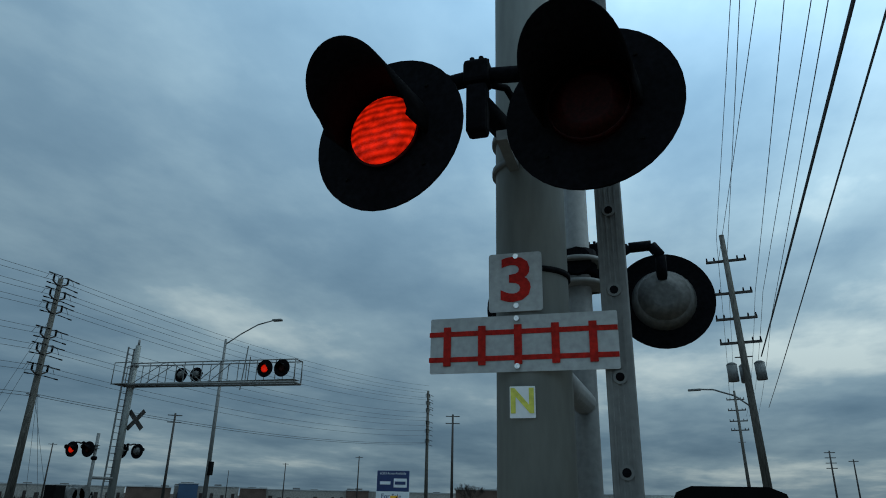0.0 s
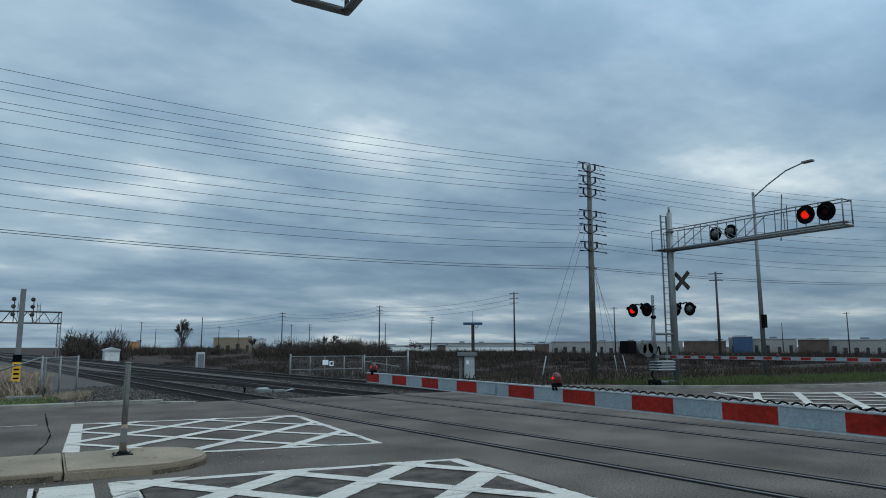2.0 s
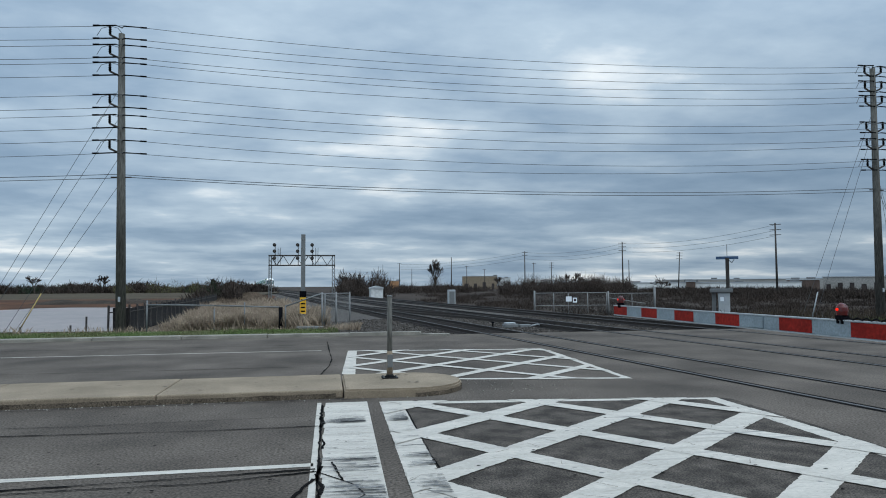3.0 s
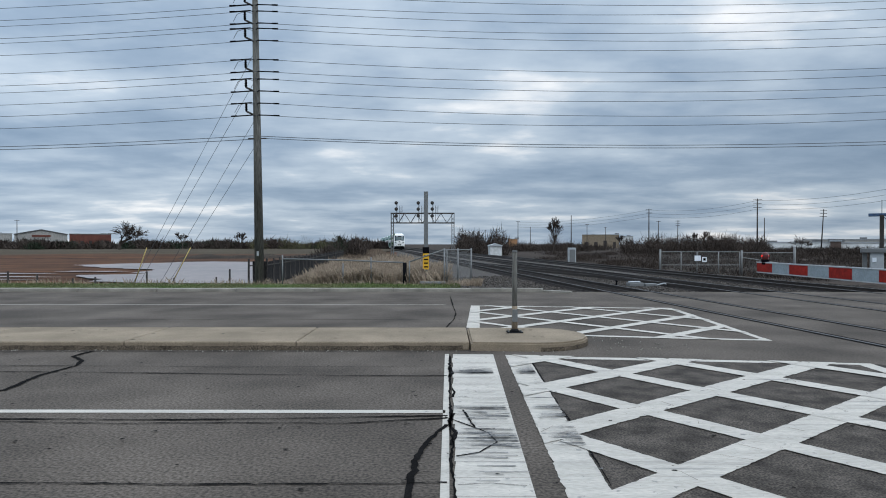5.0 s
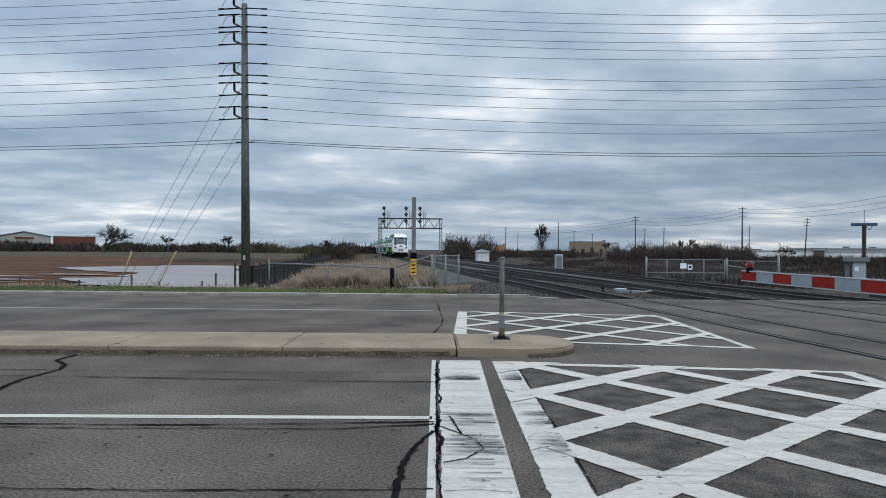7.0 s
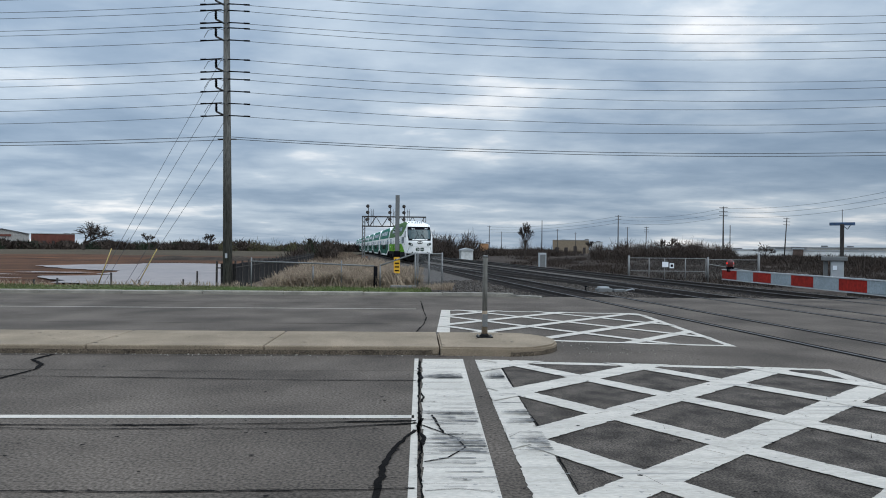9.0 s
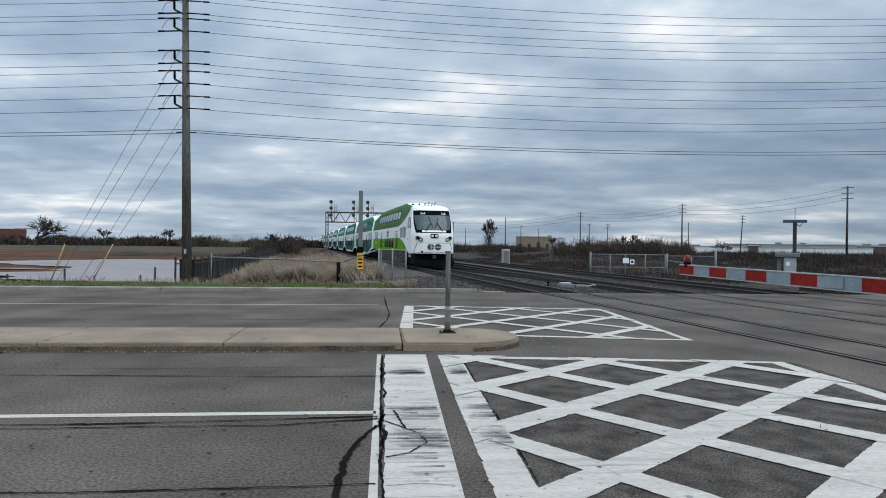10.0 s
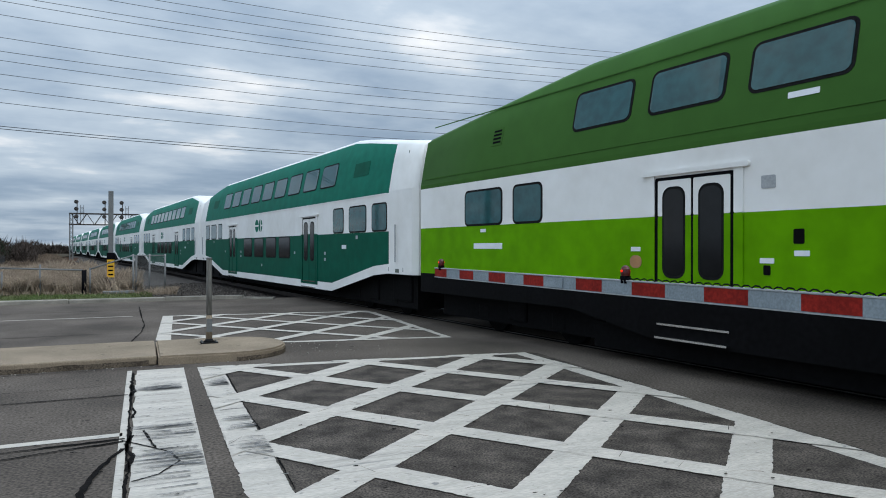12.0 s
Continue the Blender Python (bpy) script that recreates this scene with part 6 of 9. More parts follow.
def cantilever(t, length, zb, zt, lit, r, w=0.66, far_pair=2.4, flashing=False):
    """Walkway truss over the road, with a mesh floor and hand rails."""
    x0, x1 = -w * 0.45, w * 0.55
    tr = bmesh.new()
    for x in (x0, x1):
        tube(tr, (x, 0.0, zb), (x, length, zb - 0.1), 0.055, 0.055, 12)
    part("truss_chord", tr, M["galv"], t)
    for x in (x0, x1):
        bm = bmesh.new(); tube(bm, (x, 0.2, zt), (x, length, zt - 0.08), 0.028, 0.028, 8); part("hand_rail", bm, M["galv"], t)
        n = int(length / 0.95)
        for i in range(n + 1):
            y = 0.25 + (length - 0.25) * i / n
            bm = bmesh.new(); tube(bm, (x, y, zb - 0.05), (x, y, zt - 0.04), 0.02, 0.02, 6); part("rail_post", bm, M["galv"], t)
        for a, b in ((0.25, 2.0), (3.9, 2.4), (3.9, 5.2)):
            bm = bmesh.new(); tube(bm, (x, a, zb), (x, b, zt), 0.018, 0.018, 6); part("brace", bm, M["galv"], t)
    bm = bmesh.new()
    for x in (x0, x1):
        tube(bm, (x, length, zb - 0.1), (x, length, zt - 0.08), 0.03, 0.03, 8)
    tube(bm, (x0, length, zt - 0.08), (x1, length, zt - 0.08), 0.03, 0.03, 8); tube(bm, (x0, length, zb - 0.1), (x1, length, zb - 0.1), 0.05, 0.05, 10)
    part("end_frame", bm, M["galv"], t)
    bm = bmesh.new()
    ny = int(length / 0.075)
    for i in range(ny):
        y = length * i / ny
        box(bm, x0 + 0.03, x1 - 0.03, y, y + 0.022, zb + 0.03, zb + 0.05)
    for k in range(9):
        x = x0 + 0.06 + (x1 - x0 - 0.12) * k / 8
        box(bm, x - 0.008, x + 0.008, 0, length, zb + 0.032, zb + 0.048)
    tagged(part("walkway_mesh", bm, M["galv"], t, "steel grating walkway"), kind="stuff")
    for s, y in ((1, length - 0.6), (1, length - 1.45)):
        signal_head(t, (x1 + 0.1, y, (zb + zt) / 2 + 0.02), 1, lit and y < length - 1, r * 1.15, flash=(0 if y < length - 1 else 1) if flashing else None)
    for y in (far_pair, far_pair + 0.85):
        signal_head(t, (x0 - 0.1, y, (zb + zt) / 2 + 0.02), -1, False, r)
    bm = bmesh.new(); tube(bm, (x1, length * 0.70, zb - 0.4), (x1, length * 0.72, zt + 0.6), 0.025, 0.025, 6); tube(bm, (x0, length * 0.69, zb - 0.1), (x1, length * 0.74, zt + 0.1), 0.02, 0.02, 6)
    part("swing_arm", bm, M["galv"], t)


HA = 0.060


def gate(name, m, x, y0, y1, z, label, lamps):
    """Gate arm with red and pale stripes, its drive and its counterweights."""
    t = thing(name, m, label, "gate")
    bm = bmesh.new(); box(bm, x - 0.012, x + 0.012, y0, y1, z - HA, z + HA, 0.004)
    arm = part("gate_arm", bm, M["arm_white"], t, "red and silver striped gate arm")
    step = 0.406
    k, y = 0, y1
    while y > y0 + 0.5:
        n = step * (1.4 if k == 7 else 1.0)
        if k % 2 == 0:
            for s in (-1, 1):
                bm = bmesh.new()
                a = [bm.verts.new((x + s * 0.0135, yy, zz)) for yy, zz in ((y - 0.004, z - HA + 0.005), (y - 0.004, z + HA - 0.005), (y - n, z + HA - 0.005), (y - n, z - HA + 0.005))]
                bm.faces.new(a if s < 0 else a[::-1])
                part("red_stripe", bm, M["arm_red"], arm)
        y -= n; k += 1
    bm = bmesh.new(); box(bm, x - 0.02, x + 0.02, y0, y1, z + HA, z + HA + 0.010); part("top_edge", bm, M["sign_grey"], arm)
    bm = bmesh.new(); box(bm, x - 0.018, x + 0.018, y0, y1, z - HA - 0.009, z - HA); part("bottom_edge", bm, M["sign_grey"], arm)
    bm = bmesh.new(); box(bm, x - 0.025, x - 0.013, y1 - 7.5 * step - 0.16, y1 - 7.5 * step + 0.10, z - HA + 0.01, z + HA - 0.01); part("splice_plate", bm, M["arm_white"], arm)
    for yy in lamps:
        bm = bmesh.new(); box(bm, x - 0.04, x + 0.04, yy - 0.028, yy + 0.028, z + HA + 0.01, z + HA + 0.045, 0.006)
        lamp = part("arm_lamp", bm, M["black"], arm)
        bm = bmesh.new()
        for (ra, za), (rb, zb) in zip(((0.040, 0.045), (0.043, 0.075), (0.040, 0.105), (0.028, 0.128), (0.010, 0.137)), ((0.043, 0.075), (0.040, 0.105), (0.028, 0.128), (0.010, 0.137), (0.001, 0.138))):
            tube(bm, (x, yy, z + HA + za), (x, yy, z + HA + zb), ra, rb, 20, False)
        part("lamp_dome", bm, M["lens_small"], lamp, "dark red glass dome")
        for s in (-1, 1):
            bm = bmesh.new(); disc(bm, (x + s * 0.041, yy, z + HA + 0.088), (s, 0, 0), 0.012, 0.008, 14); part("lamp_glow", bm, M["lens_lit"], lamp, "glowing bulb")
        for dy in (-0.022, 0.022):
            bm = bmesh.new(); box(bm, x - 0.03, x + 0.03, yy + dy - 0.006, yy + dy + 0.006, z + HA - 0.02, z + HA + 0.012); part("foot", bm, M["black"], lamp)
    # spiral cable along the top
    bm = bmesh.new()
    yy, pts = max(y0 + 0.6, lamps[-1] + 0.12), []
    while yy < lamps[-2]:
        pts.append((x + 0.012 * math.cos(yy * 72), yy, z + HA + 0.018 + 0.012 * math.sin(yy * 72))); yy += 0.022
    path_tube(bm, pts, 0.0055, 4)
    part("spiral_cable", bm, M["black"], arm)
    bm = bmesh.new(); path_tube(bm, [(x, lamps[-1], z + HA + 0.02), (x - 0.03, lamps[-1] - 0.25, z + 0.10), (x - 0.03, lamps[-1] - 0.6, z - 0.02), (x - 0.03, y0, z - 0.1)], 0.008, 6)
    part("cable", bm, M["black"], arm)
    # drive
    bm = bmesh.new(); box(bm, x - 0.46, x - 0.08, -0.66, -0.16, 1.15, 1.84, 0.10); tube(bm, (x - 0.27, -0.40, 1.80), (x - 0.27, -0.40, 2.02), 0.20, 0.13, 20); tube(bm, (x - 0.50, -0.41, 1.62), (x - 0.44, -0.41, 1.62), 0.10, 0.10, 18)
    part("drive_housing", bm, M["pole_grey"], t, "grey rounded gate drive housing")
    bm = bmesh.new(); tube(bm, (x - 0.5, -0.3, z), (x + 0.1, -0.3, z), 0.06, 0.06, 14); part("shaft", bm, M["pole_grey"], t)
    bm = bmesh.new(); box(bm, x - 0.03, x + 0.03, -0.5, y0 + 0.4, z - 0.07, z + 0.07, 0.01); part("arm_bracket", bm, M["galv"], t)
    for xx in (x - 0.52, x + 0.07):
        bm = bmesh.new(); box(bm, xx - 0.015, xx + 0.015, -1.15, -0.2, z - 0.06, z + 0.09, 0.01); part("counterweight_arm", bm, M["galv"], t)
    return t


def plate(bm, x, y0, y1, z0, z1, r=0.01, thick=0.004):
    prism(bm, rounded(y0, y1, z0, z1, r, 2), "x", x - thick / 2, x + thick / 2)
    return bm


def crossing_signal(m, label, tall, truss, second_pair, ya, yb, z_heads, r, front_signs, pair2_facing_lit):
    t = thing("crossing_signal", m, label, "crossing signal", "railway crossing signals")
    bm = bmesh.new(); tube(bm, (0, 0, 0.0), (0, 0, tall), 0.147, 0.125, 28); part("pole", bm, M["pole_grey"], t, "thick grey tapered pole")
    bm = bmesh.new(); tube(bm, (0, 0, tall), (0, 0, tall + 0.3), 0.06, 0.05, 12); part("finial", bm, M["galv"], t)
    bm = bmesh.new(); box(bm, -0.3, 0.3, -0.3, 0.3, 0.0, 0.05, 0.01); part("base_plate", bm, M["galv"], t)
    bm = bmesh.new(); tube(bm, (1.41, -0.07, 0), (1.41, -0.07, 4.4), 0.072, 0.07, 18); part("side_pipe", bm, M["galv"], t)
    bm = bmesh.new(); tube(bm, (0.1, 0, 2.5), (1.41, -0.07, 2.5), 0.065, 0.065, 16); part("link_pipe", bm, M["galv"], t)
    bm = bmesh.new(); tube(bm, (0.1, 0, 1.05), (1.41, -0.07, 1.05), 0.05, 0.05, 12); part("link_pipe", bm, M["galv"], t)
    bm = bmesh.new(); tube(bm, (1.3, -0.07, 3.32), (1.52, -0.07, 3.32), 0.085, 0.085, 12); tube(bm, (1.41, -0.07, 3.25), (1.41, -0.07, 3.4), 0.11, 0.11, 12); part("collar", bm, M["black"], t)
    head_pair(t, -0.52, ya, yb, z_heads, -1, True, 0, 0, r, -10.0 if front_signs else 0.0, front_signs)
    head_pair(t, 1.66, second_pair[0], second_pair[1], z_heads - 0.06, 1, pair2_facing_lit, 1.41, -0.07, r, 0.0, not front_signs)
    ladder(t, -0.112, 0.29, -0.31, 0.4, tall - 0.1)
    L, zb, zt = truss
    cantilever(t, L, zb, zt, True, r, flashing=not front_signs)
    bm = bmesh.new(); box(bm, -0.45, 0.45, -0.8, 0.25, zb + 0.02, zb + 0.06); part("platform", bm, M["galv"], t)
    bm = bmesh.new(); tube(bm, (0, 0, zb - 0.1), (0, 0, zb + 0.1), 0.2, 0.2, 20); part("collar", bm, M["galv"], t)
    bm = bmesh.new(); tube(bm, (0, 0, zt - 0.1), (0, 0, zt + 0.05), 0.18, 0.18, 20); part("collar", bm, M["galv"], t)
    for x in (-0.45, 0.45):
        bm = bmesh.new(); path_tube(bm, [(x, -0.8, zb), (x, -0.8, zb + 1.05), (x, 0.2, zb + 1.05)], 0.022, 8); part("platform_rail", bm, M["galv"], t)
    # crossbuck on the side that drivers meet
    xs = -0.17
    for a in (45, -45):
        bm = bmesh.new(); box(bm, -0.004, 0.004, -0.6, 0.6, -0.115, 0.115)
        bmesh.ops.rotate(bm, cent=(0, 0, 0), matrix=Matrix.Rotation(radians(a), 3, "X"), verts=bm.verts[:])
        bmesh.ops.translate(bm, vec=(xs - 0.002 * (a > 0) * 6, 0.45 if not front_signs else 0.0, 5.15), verts=bm.verts[:])
        part("crossbuck_board", bm, M["sign_grey" if front_signs else "wood_pole_dark"], t)
    if front_signs:
        bm = bmesh.new(); plate(bm, -0.150, -0.06, 0.138, 2.625, 2.85); s = part("number_sign", bm, M["sign_grey"], t, "square plate with a red 3")
        lettering("numeral", "3", 0.235, pose(-0.1535, 0.036, 2.738, 90, 0, -90) @ Matrix.Diagonal((1.18, 1, 1, 1)), M["sign_red"], s, 0.001, 0.005)
        bm = bmesh.new(); plate(bm, -0.144, -0.315, 0.360, 2.408, 2.612, 0.005); s = part("track_sign", bm, M["sign_grey"], t, "plate with a red ladder-like track symbol")
        for z in (2.458, 2.552):
            bm = bmesh.new(); box(bm, -0.1485, -0.1465, -0.314, 0.364, z - 0.009, z + 0.009); part("rail_bar", bm, M["sign_red"], s)
        for y in (0.295, 0.165, 0.033, -0.100, -0.230):
            bm = bmesh.new(); box(bm, -0.1505, -0.149, y - 0.014, y + 0.014, 2.434, 2.578); part("tie_bar", bm, M["sign_red"], s)
        for z in (2.426, 2.598, 2.645, 2.835):
            bm = bmesh.new(); disc(bm, (-0.154, 0.036, z), (-1, 0, 0), 0.010, 0.012, 10); part("bolt", bm, M["chrome"], s)
        bm = bmesh.new(); plate(bm, -0.152, -0.024, 0.065, 2.248, 2.356, 0.003, 0.002); s = part("letter_sticker", bm, M["sign_white"], t, "white sticker with a yellow N")
        lettering("letter", "N", 0.118, pose(-0.1545, 0.021, 2.302, 90, 0, -90), M["sign_yellow"], s, 0.0008, 0.003)
        bm = bmesh.new(); tube(bm, (0, 0, 2.78), (0, 0, 2.80), 0.148, 0.148, 28); part("strap", bm, M["black"], t)
    return t


def build_crossing():
    m1 = pose(2.59, -0.49, 0.0)
    crossing_signal(m1, "grey crossing signal mast with red flashers, walkway truss and signs", 7.3, (7.1, 6.1, 7.05), (-0.55, 0.25), 0.426, -0.290, 3.205, 0.297, True, True)
    g = gate("crossing_gate", m1, 1.45, 0.2, 8.75, 1.52, "lowered red and silver striped crossing gate arm", (8.55, 4.62, 1.38))
    bm = bmesh.new(); plate(bm, 0.80, -0.95, -0.46, 1.55, 2.06, 0.09, 0.05); part("counterweight", bm, M["under"], g, "dark rounded counterweight plate")
    bm = bmesh.new(); plate(bm, -0.30, -0.60, 0.19, 1.35, 1.83, 0.06, 0.05); part("counterweight", bm, M["under"], g, "dark rounded counterweight plate")
    bm = bmesh.new(); box(bm, 0.8, 1.45, -0.75, -0.60, 1.45, 1.55); box(bm, -0.3, 1.45, -0.5, -0.42, 1.40, 1.48); part("counterweight_frame", bm, M["galv"], g)
    m2 = pose(27.2, 22.75, 0.06, 0, 0, 180)
    crossing_signal(m2, "grey crossing signal mast past the tracks, flashers lit red", 8.7, (8.9, 6.75, 7.75), (-1.15, -0.25), 0.55, -0.35, 3.75, 0.34, False, True)
    t = thing("gate_mechanism", m2, "grey gate drive with ribbed cover, counterweights and base pipe", "gate drive")
    bm = bmesh.new(); box(bm, 0.42, 1.30, -0.26, 0.22, 0.66, 1.22, 0.05); part("drive_cover", bm, M["galv"], t)
    for k in range(4):
        bm = bmesh.new(); box(bm, 0.36, 1.62, -0.30, 0.26, 0.74 + 0.13 * k, 0.79 + 0.13 * k, 0.01); part("rib", bm, M["sign_grey"], t)
    bm = bmesh.new(); tube(bm, (0.0, 0.0, 0.14), (1.62, -0.07, 0.14), 0.10, 0.10, 14); part("base_pipe", bm, M["galv"], t)
    bm = bmesh.new(); tube(bm, (1.52, 0.24, 0.14), (1.52, -0.38, 0.14), 0.15, 0.15, 16); part("base_flange", bm, M["under"], t)
    for k, (x, z, r) in enumerate(((1.72, 1.86, 0.34), (2.05, 1.72, 0.38), (2.42, 1.80, 0.30))):
        bm = bmesh.new(); tube(bm, (x, -0.52, z), (x, 0.10, z), r, r * 0.92, 20); part("counterweight", bm, M["housing_grey"], t)
    bm = bmesh.new(); box(bm, 1.3, 2.9, -0.28, -0.12, 1.62, 1.80, 0.02); part("counterweight_arm", bm, M["galv"], t)
    bm = bmesh.new(); box(bm, 2.75, 3.35, -0.50, 0.05, 1.55, 2.15, 0.05); part("weight_block", bm, M["under"], t, "dark end weight")
    bm = bmesh.new(); path_tube(bm, [(1.3, -0.1, 1.5), (1.0, -0.2, 1.9), (0.8, -0.2, 1.3)], 0.03, 6); part("cable", bm, M["black"], t)
    bm = bmesh.new(); path_tube(bm, [(1.41, -0.07, 0.9), (1.58, -0.2, 0.55), (1.42, -0.2, 0.3)], 0.035, 6); part("cable", bm, M["black"], t)
    gate("crossing_gate", m2, 1.45, 0.2, 11.2, 1.40, "lowered striped crossing gate arm past the tracks", (10.9, 6.4, 2.2))


# ---- poles and wires ----
ROWS_Z = (12.35, 11.55, 10.8, 9.45, 8.6, 7.55)


def hydro_pole(m, height, label, rows=ROWS_Z, low=6.45, both=True, level=False):
    t = thing("power_pole", m, label, "power pole", "power poles")
    bm = bmesh.new(); tube(bm, (0, 0, -0.4), (0, 0, height), 0.21, 0.125, 16); part("pole", bm, M["wood_pole"], t)
    for z in rows if level else ():
        bm = bmesh.new(); box(bm, -0.95, 0.95, -0.06, 0.06, z - 0.06, z + 0.06, 0.01)
        a = part("cross_arm", bm, M["wood_pole_dark"], t)
        for x in (-0.9, -0.55, 0.55, 0.9):
            bm = bmesh.new(); tube(bm, (x, 0, z + 0.06), (x, 0, z + 0.24), 0.045, 0.035, 8); part("insulator", bm, M["under"], a)
    for z in () if level else rows:
        # a bracket that rises to both sides, an upright insulator on each end, strain strings and loose jumpers
        bm = bmesh.new()
        path_tube(bm, [(-0.46, 0, z + 0.10), (-0.10, 0, z - 0.08), (0.12, 0, z - 0.04)] + ([(0.50, 0, z + 0.16)] if both else []), 0.042, 8)
        a = part("cross_arm", bm, M["wood_pole_dark"], t)
        for sx, zz, hh in ((-0.46, z + 0.10, 0.38), (0.50, z + 0.16, 0.36))[:2 if both else 1]:
            bm = bmesh.new(); tube(bm, (sx, 0, zz), (sx, 0, zz + hh), 0.05, 0.038, 8)
            for q in range(4):
                tube(bm, (sx, 0, zz + hh * (0.2 + 0.2 * q)), (sx, 0, zz + hh * (0.24 + 0.2 * q)), 0.065, 0.065, 8)
            part("insulator", bm, M["under"], a)
            bm = bmesh.new()
            d = -1 if sx < 0 else 1
            path_tube(bm, [(sx - 0.55 * d, 0.02, zz - 0.02), (sx - 0.3 * d, 0.02, zz + hh * 0.8), (sx, 0.02, zz + hh), (sx + 0.34 * d, 0.02, zz + hh * 0.7), (sx + 0.52 * d, 0.02, zz - 0.05)], 0.012, 5)
            part("jumper", bm, M["wire"], a)
        for sx, zz in ((-1, z + 0.42), (1, z + 0.40), (-1, z - 0.12), (1, z - 0.12)):
            bm = bmesh.new(); tube(bm, (sx * 0.15, -0.25, zz), (sx * 0.85, -0.25, zz - 0.03), 0.03, 0.02, 6); tube(bm, (sx * 0.8, -0.25, zz - 0.03), (sx * 1.05, -0.25, zz - 0.04), 0.036, 0.036, 6); tube(bm, (sx * 0.15, -0.25, zz), (0, 0, zz), 0.02, 0.02, 5)
            part("strain_insulator", bm, M["under"], a)
    bm = bmesh.new(); tube(bm, (-0.4, 0, low), (0.4, 0, low), 0.03, 0.03, 6); part("cross_arm", bm, M["wood_pole_dark"], t)
    bm = bmesh.new(); box(bm, -0.04, 0.04, -0.24, -0.2, 1.3, 1.5); part("tag", bm, M["sign_grey"], t)
    return t


def wire(a, b, sag, r=0.0108, label="thin dark overhead wire"):
    bm = bmesh.new()
    a, b = Vector(a), Vector(b)
    n = 22
    pts = [a.lerp(b, i / n) - Vector((0, 0, 4 * sag * (i / n) * (1 - i / n))) for i in range(n + 1)]
    path_tube(bm, pts, r, 5)
    return whole("overhead_wire", bm, M["wire"], label, "wire", "structure", "overhead wires")


def plain_pole(x, y, h, arms=2, dark=True, lean=0.0, label="dark wooden utility pole far off"):
    t = thing("utility_pole", pose(x, y, -0.5, 0, lean, math.degrees(math.atan2(-x, y))), label, "utility pole", "far utility poles")
    k = h / 12
    bm = bmesh.new(); tube(bm, (0, 0, 0), (0, 0, h + 0.5), 0.20 * k, 0.12 * k, 8); part("pole", bm, M["wood_pole_dark" if dark else "wood_pole"], t)
    for i in range(arms):
        z = h + 0.2 - 0.9 * k * i
        bm = bmesh.new(); box(bm, -0.9 * k, 0.9 * k, -0.05, 0.05, z - 0.06, z + 0.06); part("cross_arm", bm, M["wood_pole_dark"], t)
    return t


def polar(b, d):
    return d * math.sin(radians(b)), -0.5 + d * math.cos(radians(b))


